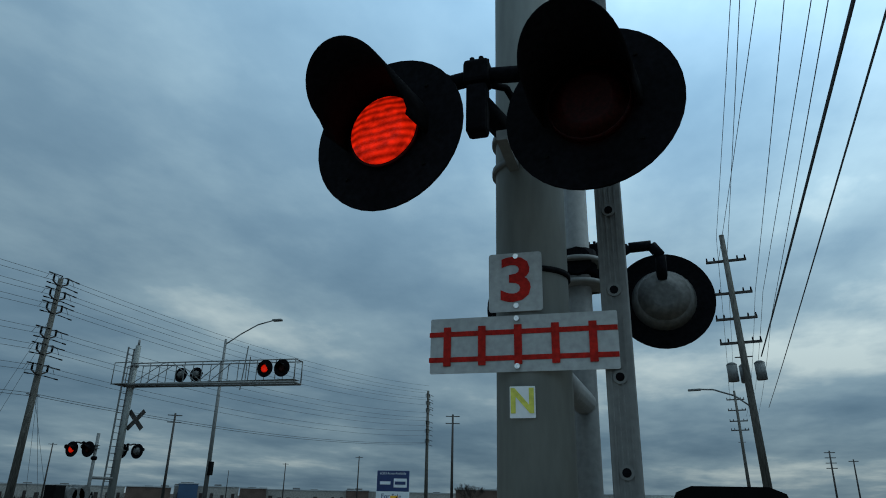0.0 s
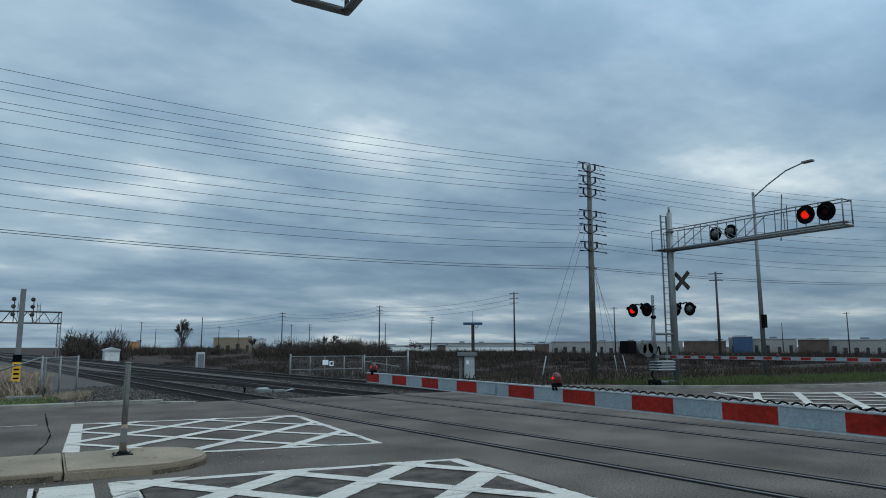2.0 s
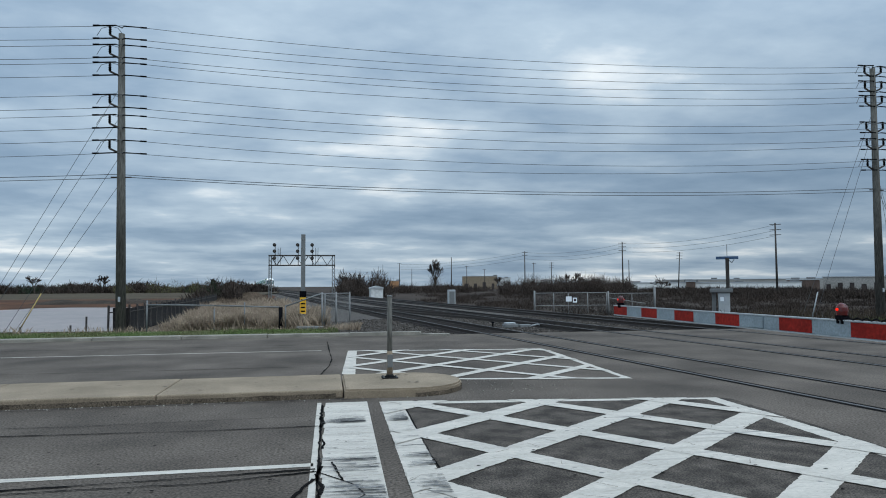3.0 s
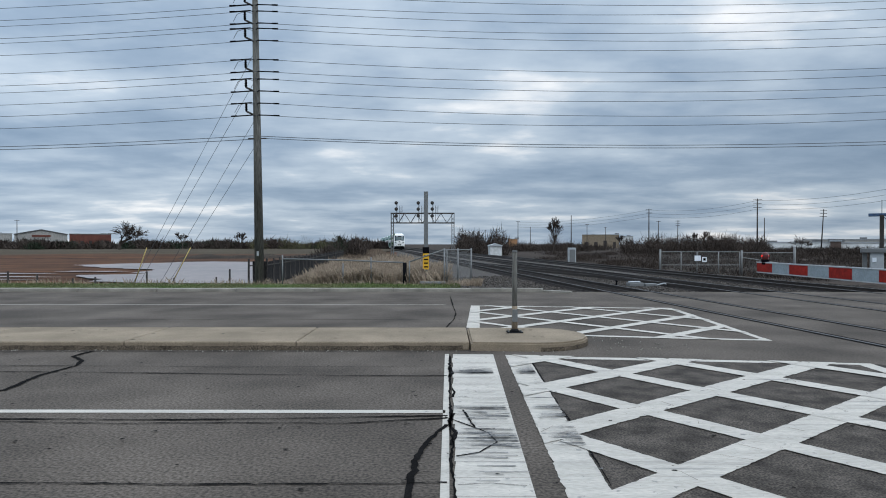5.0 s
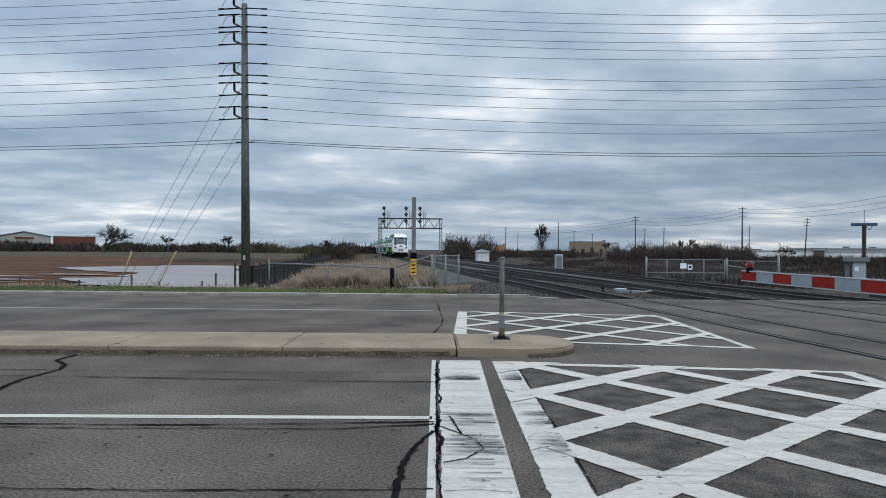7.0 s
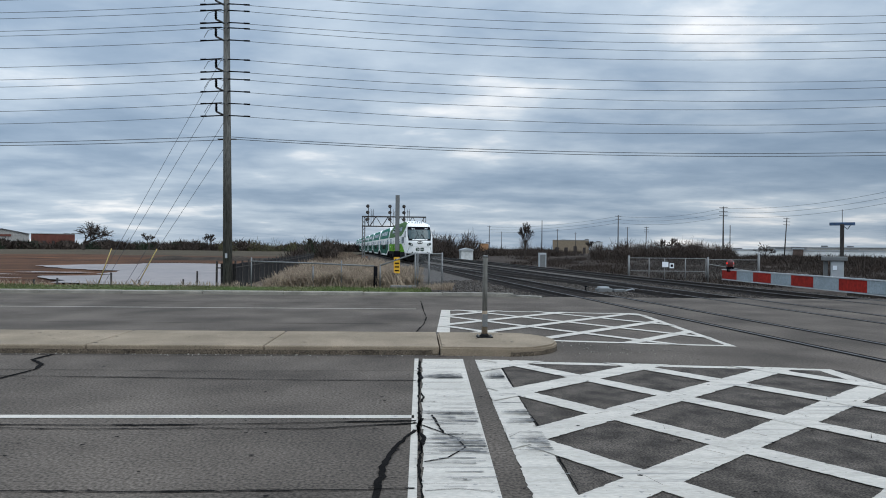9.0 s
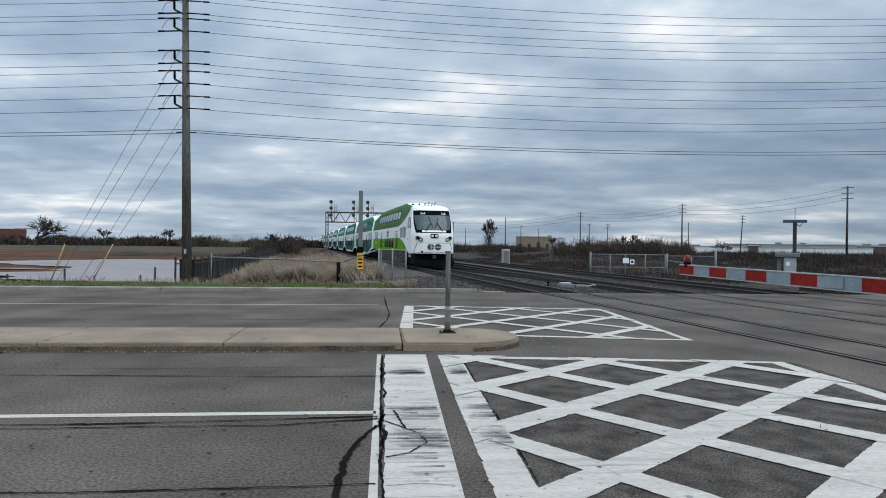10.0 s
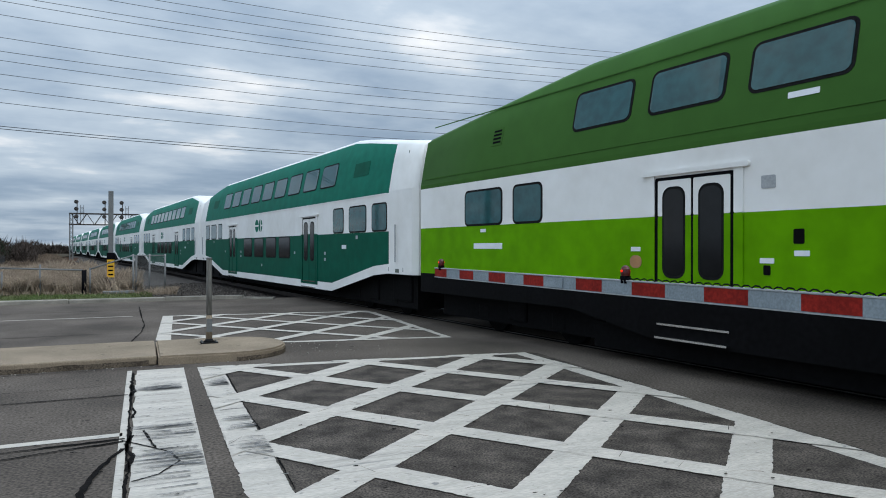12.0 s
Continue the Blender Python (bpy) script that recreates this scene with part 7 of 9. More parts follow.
def build_poles():
    p1, p2 = (-8.18, 29.0), (27.5, 29.0)
    left, right = (-43.0, 30.5), (71.6, 21.7)
    hydro_pole(pose(*p1, 0, 0, -0.8, 0), 12.5, "tall weathered wooden power pole with many cross arms", both=False)
    hydro_pole(pose(*p2, 0.1, 0, 0.5, 0), 12.7, "tall weathered wooden power pole with many cross arms")
    hydro_pole(pose(*right, 0, 0, -1.0, 0), 13.2, "tall wooden power pole far down the road")
    for k, z in enumerate(ROWS_Z):
        for s, dy, dz in ((0.0, -0.0, 0.42), (0.0, 0.0, -0.12)):
            far = 0.30 if dz > 0 else 0.04
            wire((p1[0] + s, p1[1] - 0.25, z + dz), (p2[0] + s, p2[1] - 0.25, z + far + 0.15), 0.62)
            wire((left[0] + s, left[1], z + dz), (p1[0] + s, p1[1] - 0.25, z + dz), 0.55)
            wire((p2[0] + s, p2[1] - 0.25, z + far + 0.15), (right[0] + s, right[1], z + dz + 1.0), 0.9)
    for s, dz in ((0.3, 0.0), (-0.3, 0.12)):
        wire((p1[0] + s, p1[1], 6.45 + dz), (p2[0] + s, p2[1], 6.5 + dz), 0.45, 0.014)
        wire((left[0], left[1], 6.3 + dz), (p1[0] + s, p1[1], 6.45 + dz), 0.4, 0.014)
        wire((p2[0] + s, p2[1], 6.5 + dz), (right[0], right[1], 7.6 + dz), 0.8, 0.014)
    # guy wires with yellow guards
    for i, (zt, ax) in enumerate(((10.6, -14.9), (9.3, -14.6), (7.6, -13.6), (6.4, -13.2))):
        wire((p1[0], p1[1], zt), (ax, 31.5, 0.0), 0.0, 0.009, "steel guy wire of the power pole")
    for ax, top in ((-14.3, -13.6), (-12.6, -11.6)):
        bm = bmesh.new(); tube(bm, (ax, 30.2, -0.1), (top, 30.0, 1.65), 0.026, 0.022, 8)
        whole("guy_guard", bm, M["guard"], "yellow plastic guard on a guy wire", "guard", group="guy guards")
    for i, ax in enumerate((24.6, 25.4, 30.6, 31.6, 32.4)):
        wire((p2[0], p2[1], 10.5 - 0.9 * i), (ax, 31.0, 0.0), 0.0, 0.009, "steel guy wire of the power pole")
    for ax in (25.2, 31.4, 32.2):
        bm = bmesh.new(); tube(bm, (ax, 31, -0.1), (ax + (27.3 - ax) * 0.12, 30.8, 1.4), 0.035, 0.03, 8)
        whole("guy_guard", bm, M["sign_grey"], "pale guard on a guy wire", "guard", group="guy guards")
    # near-side line along the road
    q = (34.7, -6.1)
    t = hydro_pole(pose(*q, 0, 0, -2.5, -90), 15.0, "tall wooden pole carrying three grey transformers", (13.6, 11.9, 10.6, 9.4), 8.7, level=True)
    for k, (x, y) in enumerate(((-0.62, -0.1), (0.0, 0.45), (0.62, -0.1))):
        bm = bmesh.new(); tube(bm, (x, y, 7.55), (x, y, 8.35), 0.24, 0.24, 18); tube(bm, (x, y, 8.35), (x, y, 8.45), 0.25, 0.12, 18)
        part("transformer", bm, M["galv"], t, "grey drum transformer")
    bm = bmesh.new(); path_tube(bm, [(0, 0, 6.3), (-0.7, 0, 6.9), (-1.6, 0, 7.25), (-2.2, 0, 7.3)], 0.04, 8); box(bm, -2.75, -2.15, -0.1, 0.1, 7.24, 7.34, 0.03); part("lamp_arm", bm, M["galv"], t)
    hydro_pole(pose(84, -11.5, 0, 0, -1.5, -90), 14.4, "tall wooden power pole far down the road", (13.4, 12.2, 11.0, 10.0), 8.7, level=True)
    for dy, z, y_end in ((0.9, 14.9, -0.96), (0.55, 13.6, -0.17), (0.95, 13.6, -2.22), (-0.55, 11.9, 0.28), (-0.9, 11.9, -0.53), (-1.1, 10.6, 0.06)):
        wire((-30, y_end, z), (q[0], q[1] + dy, z), 0.33, 0.011)
        wire((q[0], q[1] + dy, z), (84, -11.5 + dy, z - 0.4), 0.9, 0.011)
    wire((-30, -0.36, 8.7), (q[0], q[1] - 0.4, 8.7), 0.32, 0.03, "thick twisted overhead cable")
    wire((-30, 0.96, 6.3), (q[0], q[1] - 0.4, 6.3), 0.30, 0.012)
    for b, e, d, arms, lean in ((16.85, 2.85, 210, 2, 0), (17.6, 1.87, 230, 1, 0), (19.05, 1.9, 235, 3, 1), (24.9, 3.48, 190, 3, 0), (25.4, 2.0, 190, 0, 0), (29.2, 2.57, 200, 3, 3), (36.36, 4.6, 150, 3, 0), (44.6, 3.25, 180, 1, 0), (52.6, 5.9, 100, 2, 0),
                               (61.3, 2.5, 180, 1, 0), (67.1, 3.2, 160, 1, 0), (74.75, 6.7, 105, 2, 0), (10.6, 2.4, 240, 0, 0), (6.15, 1.94, 270, 1, 0), (11.9, 1.67, 270, 1, 0), (7.2, 1.45, 300, 0, 0), (-32.7, 1.73, 260, 1, 0), (3.4, 1.2, 330, 1, 0), (13.4, 1.4, 300, 1, 0), (47.5, 2.2, 200, 0, 0), (57, 1.8, 220, 0, 0), (102.9, 3.9, 130, 4, 0), (104.3, 3.3, 130, 1, 0)):
        x, y = polar(b, d)
        plain_pole(x, y, 1.9 + d * math.tan(radians(e)), arms, True, lean)
    for k in range(3):
        xa, ya = polar(16.85, 210); xb, yb = polar(24.9, 190); xc, yc = polar(36.36, 150)
        za, zb_, zc = 12 - k * 1.0, 13 - k * 1.1, 13.6 - k * 1.1
        wire((xa, ya, za), (xb, yb, zb_), 1.2, 0.03); wire((xb, yb, zb_), (xc, yc, zc), 1.2, 0.03)
        xd, yd = polar(6.15, 270); wire((xd, yd, 10.5 - k), (xa, ya, za), 1.2, 0.03)
    # roadside lamp
    t = thing("street_lamp", pose(42.2, 28.2, 0), "tall grey street lamp with a curved arm", "street lamp", "street lamps")
    bm = bmesh.new(); tube(bm, (0, 0, 0), (0, 0, 12.7), 0.17, 0.09, 14); part("pole", bm, M["galv"], t)
    bm = bmesh.new(); path_tube(bm, [(0, 0, 12.3), (0.3, -1.0, 13.1), (0.5, -2.2, 13.8), (0.6, -3.4, 14.1)], 0.05, 8); part("arm", bm, M["galv"], t)
    bm = bmesh.new(); box(bm, 0.45, 0.8, -4.1, -3.35, 14.03, 14.18, 0.04); part("lamp_head", bm, M["galv"], t)
    bm = bmesh.new(); box(bm, -0.25, 0.1, -0.35, -0.12, 3.2, 4.1, 0.03); part("control_box", bm, M["under"], t)
    x, y = polar(78.6, 95)
    t2 = copy_thing(t, pose(x, y, 0, 0, 0, 10))


# ---- railway furniture ----
def build_gantry():
    y = 125.0
    t = thing("signal_gantry", pose(0, y, -0.55, 0, 0, 0), "grey steel signal gantry over the railway tracks", "signal gantry")
    x0, x1, zb, zt = -10.0, 1.35, 6.3, 8.1
    for x in (x0, x1):
        for dx in (-0.22, 0.22):
            for dy in (-0.3, 0.3):
                bm = bmesh.new(); box(bm, x + dx - 0.06, x + dx + 0.06, dy - 0.06, dy + 0.06, 0, zt); part("leg", bm, M["galv"], t)
        bm = bmesh.new()
        z = 0.4
        while z < zt - 0.8:
            tube(bm, (x - 0.22, -0.3, z), (x + 0.22, -0.3, z + 0.7), 0.03, 0.03, 5); tube(bm, (x + 0.22, 0.3, z), (x - 0.22, 0.3, z + 0.7), 0.03, 0.03, 5)
            z += 0.7
        part("leg_lattice", bm, M["galv"], t)
    for z in (zb, zt):
        for dy in (-0.5, 0.5):
            bm = bmesh.new(); box(bm, x0 - 0.3, x1 + 0.3, dy - 0.07, dy + 0.07, z - 0.1, z + 0.1); part("chord", bm, M["wood_pole_dark"], t)
    n = 10
    for i in range(n):
        a, b = x0 + (x1 - x0) * i / n, x0 + (x1 - x0) * (i + 1) / n
        for dy in (-0.5, 0.5):
            bm = bmesh.new(); tube(bm, (a, dy, zb if i % 2 else zt), (b, dy, zt if i % 2 else zb), 0.05, 0.05, 6); part("diagonal", bm, M["wood_pole_dark"], t)
    for x in (-9.1, -5.0, -2.4):
        bm = bmesh.new(); tube(bm, (x, -0.75, zb), (x, -0.75, zt + 2.1), 0.07, 0.07, 8)
        mast = part("signal_mast", bm, M["wood_pole_dark"], t)
        for z in (zt + 1.9, zt + 0.75, zt - 0.5):
            bm = bmesh.new(); disc(bm, (x - 0.12, -0.85, z), (0, -1, 0), 0.33, 0.06, 20); tube(bm, (x - 0.12, -0.88, z), (x - 0.12, -1.3, z), 0.13, 0.13, 12); part("signal_disc", bm, M["wood_pole_dark"], mast)
        bm = bmesh.new()
        for dx in (0.5, 0.95):
            tube(bm, (x + dx, -0.6, zb), (x + dx, -0.6, zt + 1.4), 0.035, 0.035, 6)
        for k in range(6):
            tube(bm, (x + 0.5, -0.6, zt + 0.2 * k), (x + 0.95, -0.6, zt + 0.2 * k), 0.025, 0.025, 5)
        part("ladder_cage", bm, M["wood_pole_dark"], mast)


def build_trackside():
    # tall sign post with yellow notice, near the fence
    t = thing("railway_post", pose(-0.85, 28.6, 0.0), "tall grey channel post with a yellow notice plate", "post")
    bm = bmesh.new(); box(bm, -0.06, 0.06, -0.05, 0.05, 0, 1.5); part("post", bm, M["galv"], t)
    bm = bmesh.new(); box(bm, -0.09, 0.09, 0.06, 0.12, 1.3, 4.1, 0.01); part("back_panel", bm, M["galv"], t, "tall grey panel")
    bm = bmesh.new(); box(bm, -0.13, 0.13, -0.08, -0.06, 0.72, 1.42); s = part("notice", bm, M["orange_yellow"], t, "yellow notice")
    for k in range(4):
        bm = bmesh.new(); box(bm, -0.09, 0.09, -0.084, -0.0805, 0.80 + 0.16 * k, 0.86 + 0.16 * k); part("text_bar", bm, M["black"], s)
    bm = bmesh.new(); box(bm, -0.14, 0.14, -0.09, -0.055, 1.42, 1.68); part("cap_box", bm, M["black"], t)
    # mesh fence panel and rails
    def mesh_fence(name, x0, x1, y0, y1, h, posts, label, dense=0.055):
        t = thing(name, pose(0, 0, -0.05), label, "fence")
        n = posts
        d = Vector((x1 - x0, y1 - y0))
        for i in range(n + 1):
            p = Vector((x0, y0)) + d * i / n
            bm = bmesh.new(); tube(bm, (*p, 0), (*p, h + 0.06), 0.035, 0.035, 8); part("post", bm, M["fence_steel"], t)
        for z in (0.08, h):
            bm = bmesh.new(); tube(bm, (x0, y0, z), (x1, y1, z), 0.024, 0.024, 6); part("rail", bm, M["fence_steel"], t)
        bm = bmesh.new()
        L = d.length; u = d.normalized()
        k = -h
        while k < L:
            for s in (0, 1):
                a, b = max(k, 0), min(k + h, L)
                if b > a:
                    za, zb = (a - k, b - k) if s == 0 else (h - (a - k), h - (b - k))
                    pa, pb = Vector((x0, y0)) + u * a, Vector((x0, y0)) + u * b
                    tube(bm, (*pa, za), (*pb, zb), 0.0035 if dense < 0.08 else 0.0016, 0.0035 if dense < 0.08 else 0.0016, 3, False)
            k += dense
        tagged(part("wire_mesh", bm, M["fence_steel"], t, "woven wire mesh"), kind="stuff")
        return t
    mesh_fence("mesh_fence", -0.05, 1.12, 28.2, 28.9, 1.62, 2, "short grey chain-link fence panel beside the ballast", 0.06)
    mesh_fence("mesh_fence", 0.05, 0.05, 28.3, 36, 1.5, 4, "grey chain-link fence beside the ballast", 0.09)
    def yard_fence(label, top, spots, mids):
        """A chain-link fence with posts of its own spacing: spots are (x, height, radius), along y = 48."""
        t = thing("mesh_fence", pose(0, 48.0, -0.5), label, "fence", "yard fences")
        for x, h, r in spots:
            bm = bmesh.new(); tube(bm, (x, 0, 0), (x, 0, h), r, r, 8); part("post", bm, M["fence_steel"], t)
        xa, xb = spots[0][0], spots[-1][0]
        for z in (top, *mids):
            bm = bmesh.new(); tube(bm, (xa, 0, z), (xb, 0, z), 0.028, 0.028, 6); part("rail", bm, M["fence_steel"], t)
        bm = bmesh.new()
        k = xa - top
        while k < xb:
            for up in (0, 1):
                a, b = max(k, xa), min(k + top, xb)
                if b > a:
                    za, zb = (a - k, b - k) if up == 0 else (top - (a - k), top - (b - k))
                    tube(bm, (a, 0, za), (b, 0, zb), 0.0022, 0.0022, 3, False)
            k += 0.09
        tagged(part("wire_mesh", bm, M["fence_steel"], t, "woven wire mesh"), kind="stuff")
        return t
    yard_fence("grey chain-link fence past the tracks", 1.75, [(15.50, 1.93, 0.07), (17.0, 1.75, 0.035), (18.15, 1.75, 0.035), (19.7, 1.75, 0.04), (21.23, 1.75, 0.035)], (0.80,))
    yard_fence("grey chain-link gate past the tracks", 1.68, [(21.37, 1.86, 0.07), (23.3, 1.62, 0.03), (25.18, 2.12, 0.085)], ())
    bm = bmesh.new(); tube(bm, (21.4, 48, 0.85), (24.4, 48, 0.38), 0.035, 0.035, 6); whole("gate_brace", bm, M["fence_steel"], "slanting pipe brace of the chain-link gate", "pipe", "structure")
    bm = bmesh.new(); box(bm, 17.95, 18.40, 47.92, 47.95, 0.60, 0.98); whole("fence_notice", bm, M["sign_white"], "small white notice on the chain-link fence", "sign")
    bm = bmesh.new(); box(bm, 18.50, 18.82, 47.92, 47.95, 0.52, 0.88); notice = whole("fence_notice", bm, M["sign_white"], "small white notice with a dark mark on the fence", "sign")
    bm = bmesh.new(); box(bm, 18.57, 18.75, 47.914, 47.92, 0.62, 0.80); part("mark", bm, M["black"], notice)
    t = thing("barrier_rail", pose(0, 0, 0), "low galvanised pipe barrier behind the grass verge", "barrier")
    pts = [(-7.0, 28.3, 1.18), (-4.4, 28.3, 1.12), (-1.8, 28.3, 1.02), (-1.55, 28.3, 1.05), (-0.05, 28.3, 1.58)]
    bm = bmesh.new(); path_tube(bm, pts[:3], 0.03, 8); part("rail", bm, M["galv"], t)
    bm = bmesh.new(); path_tube(bm, pts[3:], 0.03, 8); part("rail", bm, M["galv"], t)
    for x, h, m in ((-7.0, 1.35, "galv"), (-4.4, 1.0, "galv"), (-3.2, 1.25, "galv"), (-1.55, 1.1, "galv")):
        bm = bmesh.new(); tube(bm, (x, 28.3, 0), (x, 28.3, h), 0.03, 0.03, 8); part("post", bm, M[m], t)
    bm = bmesh.new(); tube(bm, (-1.75, 28.3, 0), (-1.75, 28.3, 1.02), 0.085, 0.085, 10); part("post", bm, M["black"], t, "thick dark post")
    bm = bmesh.new(); tube(bm, (-0.75, 28.4, 0.1), (-1.0, 28.5, 0.72), 0.05, 0.05, 6); whole("leaning_stake", bm, M["brick"], "short leaning rusty stake", "stake")
    bm = bmesh.new(); box(bm, -1.1, 0.0, 27.9, 28.15, 0.08, 0.22, 0.03); whole("concrete_block", bm, M["galv"], "low grey block lying in the grass", "block")
    # stakes along the pond
    for x, h in ((-19.5, 0.6), (-18.2, 0.45), (-13.3, 0.6), (-12.1, 0.3), (-10.2, 0.35), (-9.6, 0.7), (-15.6, 0.35), (-16.6, 0.3)):
        bm = bmesh.new(); box(bm, x - 0.03, x + 0.03, 29.3, 29.36, -0.3, h); whole("silt_stake", bm, M["wood_pole_dark"], "short dark stake at the field edge", "stake", group="stakes")
    # dark slatted fence by the pond
    t = thing("dark_fence", pose(0, 0, 0), "long low dark fence with upright slats beside the pond", "fence")
    slat = bmesh.new(); box(slat, -0.012, 0.012, -0.16, 0.16, -0.5, 1.02, 0.006); slat = mesh_of("slat", slat); slat.materials.append(M["dark_fence"])
    pole = bmesh.new(); box(pole, -0.04, 0.04, -0.04, 0.04, -0.5, 1.14, 0.01); pole = mesh_of("post", pole); pole.materials.append(M["wood_pole_dark"])
    line = [(-8.75, 29.3), (-8.15, 29.6), (-9.6, 50.0), (-12.6, 82.0)]
    n = 0
    for a, b in zip(line, line[1:]):
        d = Vector((b[0] - a[0], b[1] - a[1])); L = d.length
        ang = math.degrees(math.atan2(-d.x, d.y))
        k, st = 0.0, (0.335 if a[1] < 40 else 0.6)
        while k < L:
            p = Vector(a) + d * k / L
            piece("slat" if n % 5 else "post", slat if n % 5 else pole, t, pose(p.x, p.y, rng.uniform(-0.03, 0.03), rng.uniform(-1, 1), 0, ang) @ (Matrix.Diagonal((1, st / 0.335, 1, 1)) if n % 5 else Matrix()))
            k += st; n += 1
    bm = bmesh.new(); path_tube(bm, [(x, y, 0.85) for x, y in line], 0.03, 6); part("rail", bm, M["wood_pole_dark"], t)
    # equipment hut, boxes
    t = thing("equipment_hut", pose(9.0, 122, -0.55, 0, 0, 6), "small white railway equipment hut with a pitched roof", "hut")
    bm = bmesh.new(); box(bm, -1.1, 1.1, -1, 1, 0, 2.0); part("wall", bm, M["white_rough"], t)
    bm = bmesh.new(); prism(bm, [(-1.25, 1.95), (1.25, 1.95), (1.15, 2.15), (0, 2.45), (-1.15, 2.15)], "y", -1.15, 1.15); part("roof", bm, M["sign_grey"], t)
    t = thing("relay_box", pose(14.0, 74, -0.5), "pale grey upright railway relay cabinet", "cabinet")
    bm = bmesh.new(); box(bm, -0.4, 0.4, -0.35, 0.35, 0, 1.9, 0.03); part("body", bm, M["sign_grey"], t)
    bm = bmesh.new(); box(bm, -0.3, 0.3, -0.37, -0.35, 0.3, 1.7); part("door", bm, M["galv"], t)
    t = thing("relay_box", pose(24.2, 37.5, -0.3, 0, 0, -30), "grey relay cabinet on a frame by the far fence", "cabinet")
    bm = bmesh.new(); box(bm, -0.20, 0.45, -0.4, 0.4, 0.2, 1.62, 0.03); part("body", bm, M["sign_grey"], t)
    bm = bmesh.new(); box(bm, -0.66, 0.62, -0.5, 0.5, 1.62, 1.86, 0.03); part("roof", bm, M["galv"], t)
    bm = bmesh.new(); box(bm, -0.56, -0.34, -0.15, 0.15, 0, 1.62); part("leg", bm, M["galv"], t)
    bm = bmesh.new(); box(bm, -0.1, 0.1, -0.43, -0.40, 1.1, 1.35); part("notice", bm, M["sign_white"], t)
    t = thing("name_board_post", pose(27.55, 42, -0.3, 0, 0, -33), "dark steel post with a thin board across its top", "sign")
    bm = bmesh.new(); box(bm, -0.12, 0.12, -0.1, 0.1, 0, 3.95, 0.02); part("post", bm, M["wood_pole_dark"], t)
    bm = bmesh.new(); box(bm, -0.72, 0.72, -0.06, 0.06, 3.86, 4.06, 0.02); part("board", bm, M["container_blue"], t)
    bm = bmesh.new(); tube(bm, (0.0, 0, 4.0), (0.0, 0, 4.9), 0.02, 0.02, 6); part("aerial", bm, M["galv"], t)
    bm = bmesh.new(); path_tube(bm, [(0.1, -0.12, 3.8), (0.3, -0.12, 3.6), (0.45, -0.1, 3.86)], 0.02, 5); part("cable", bm, M["black"], t)


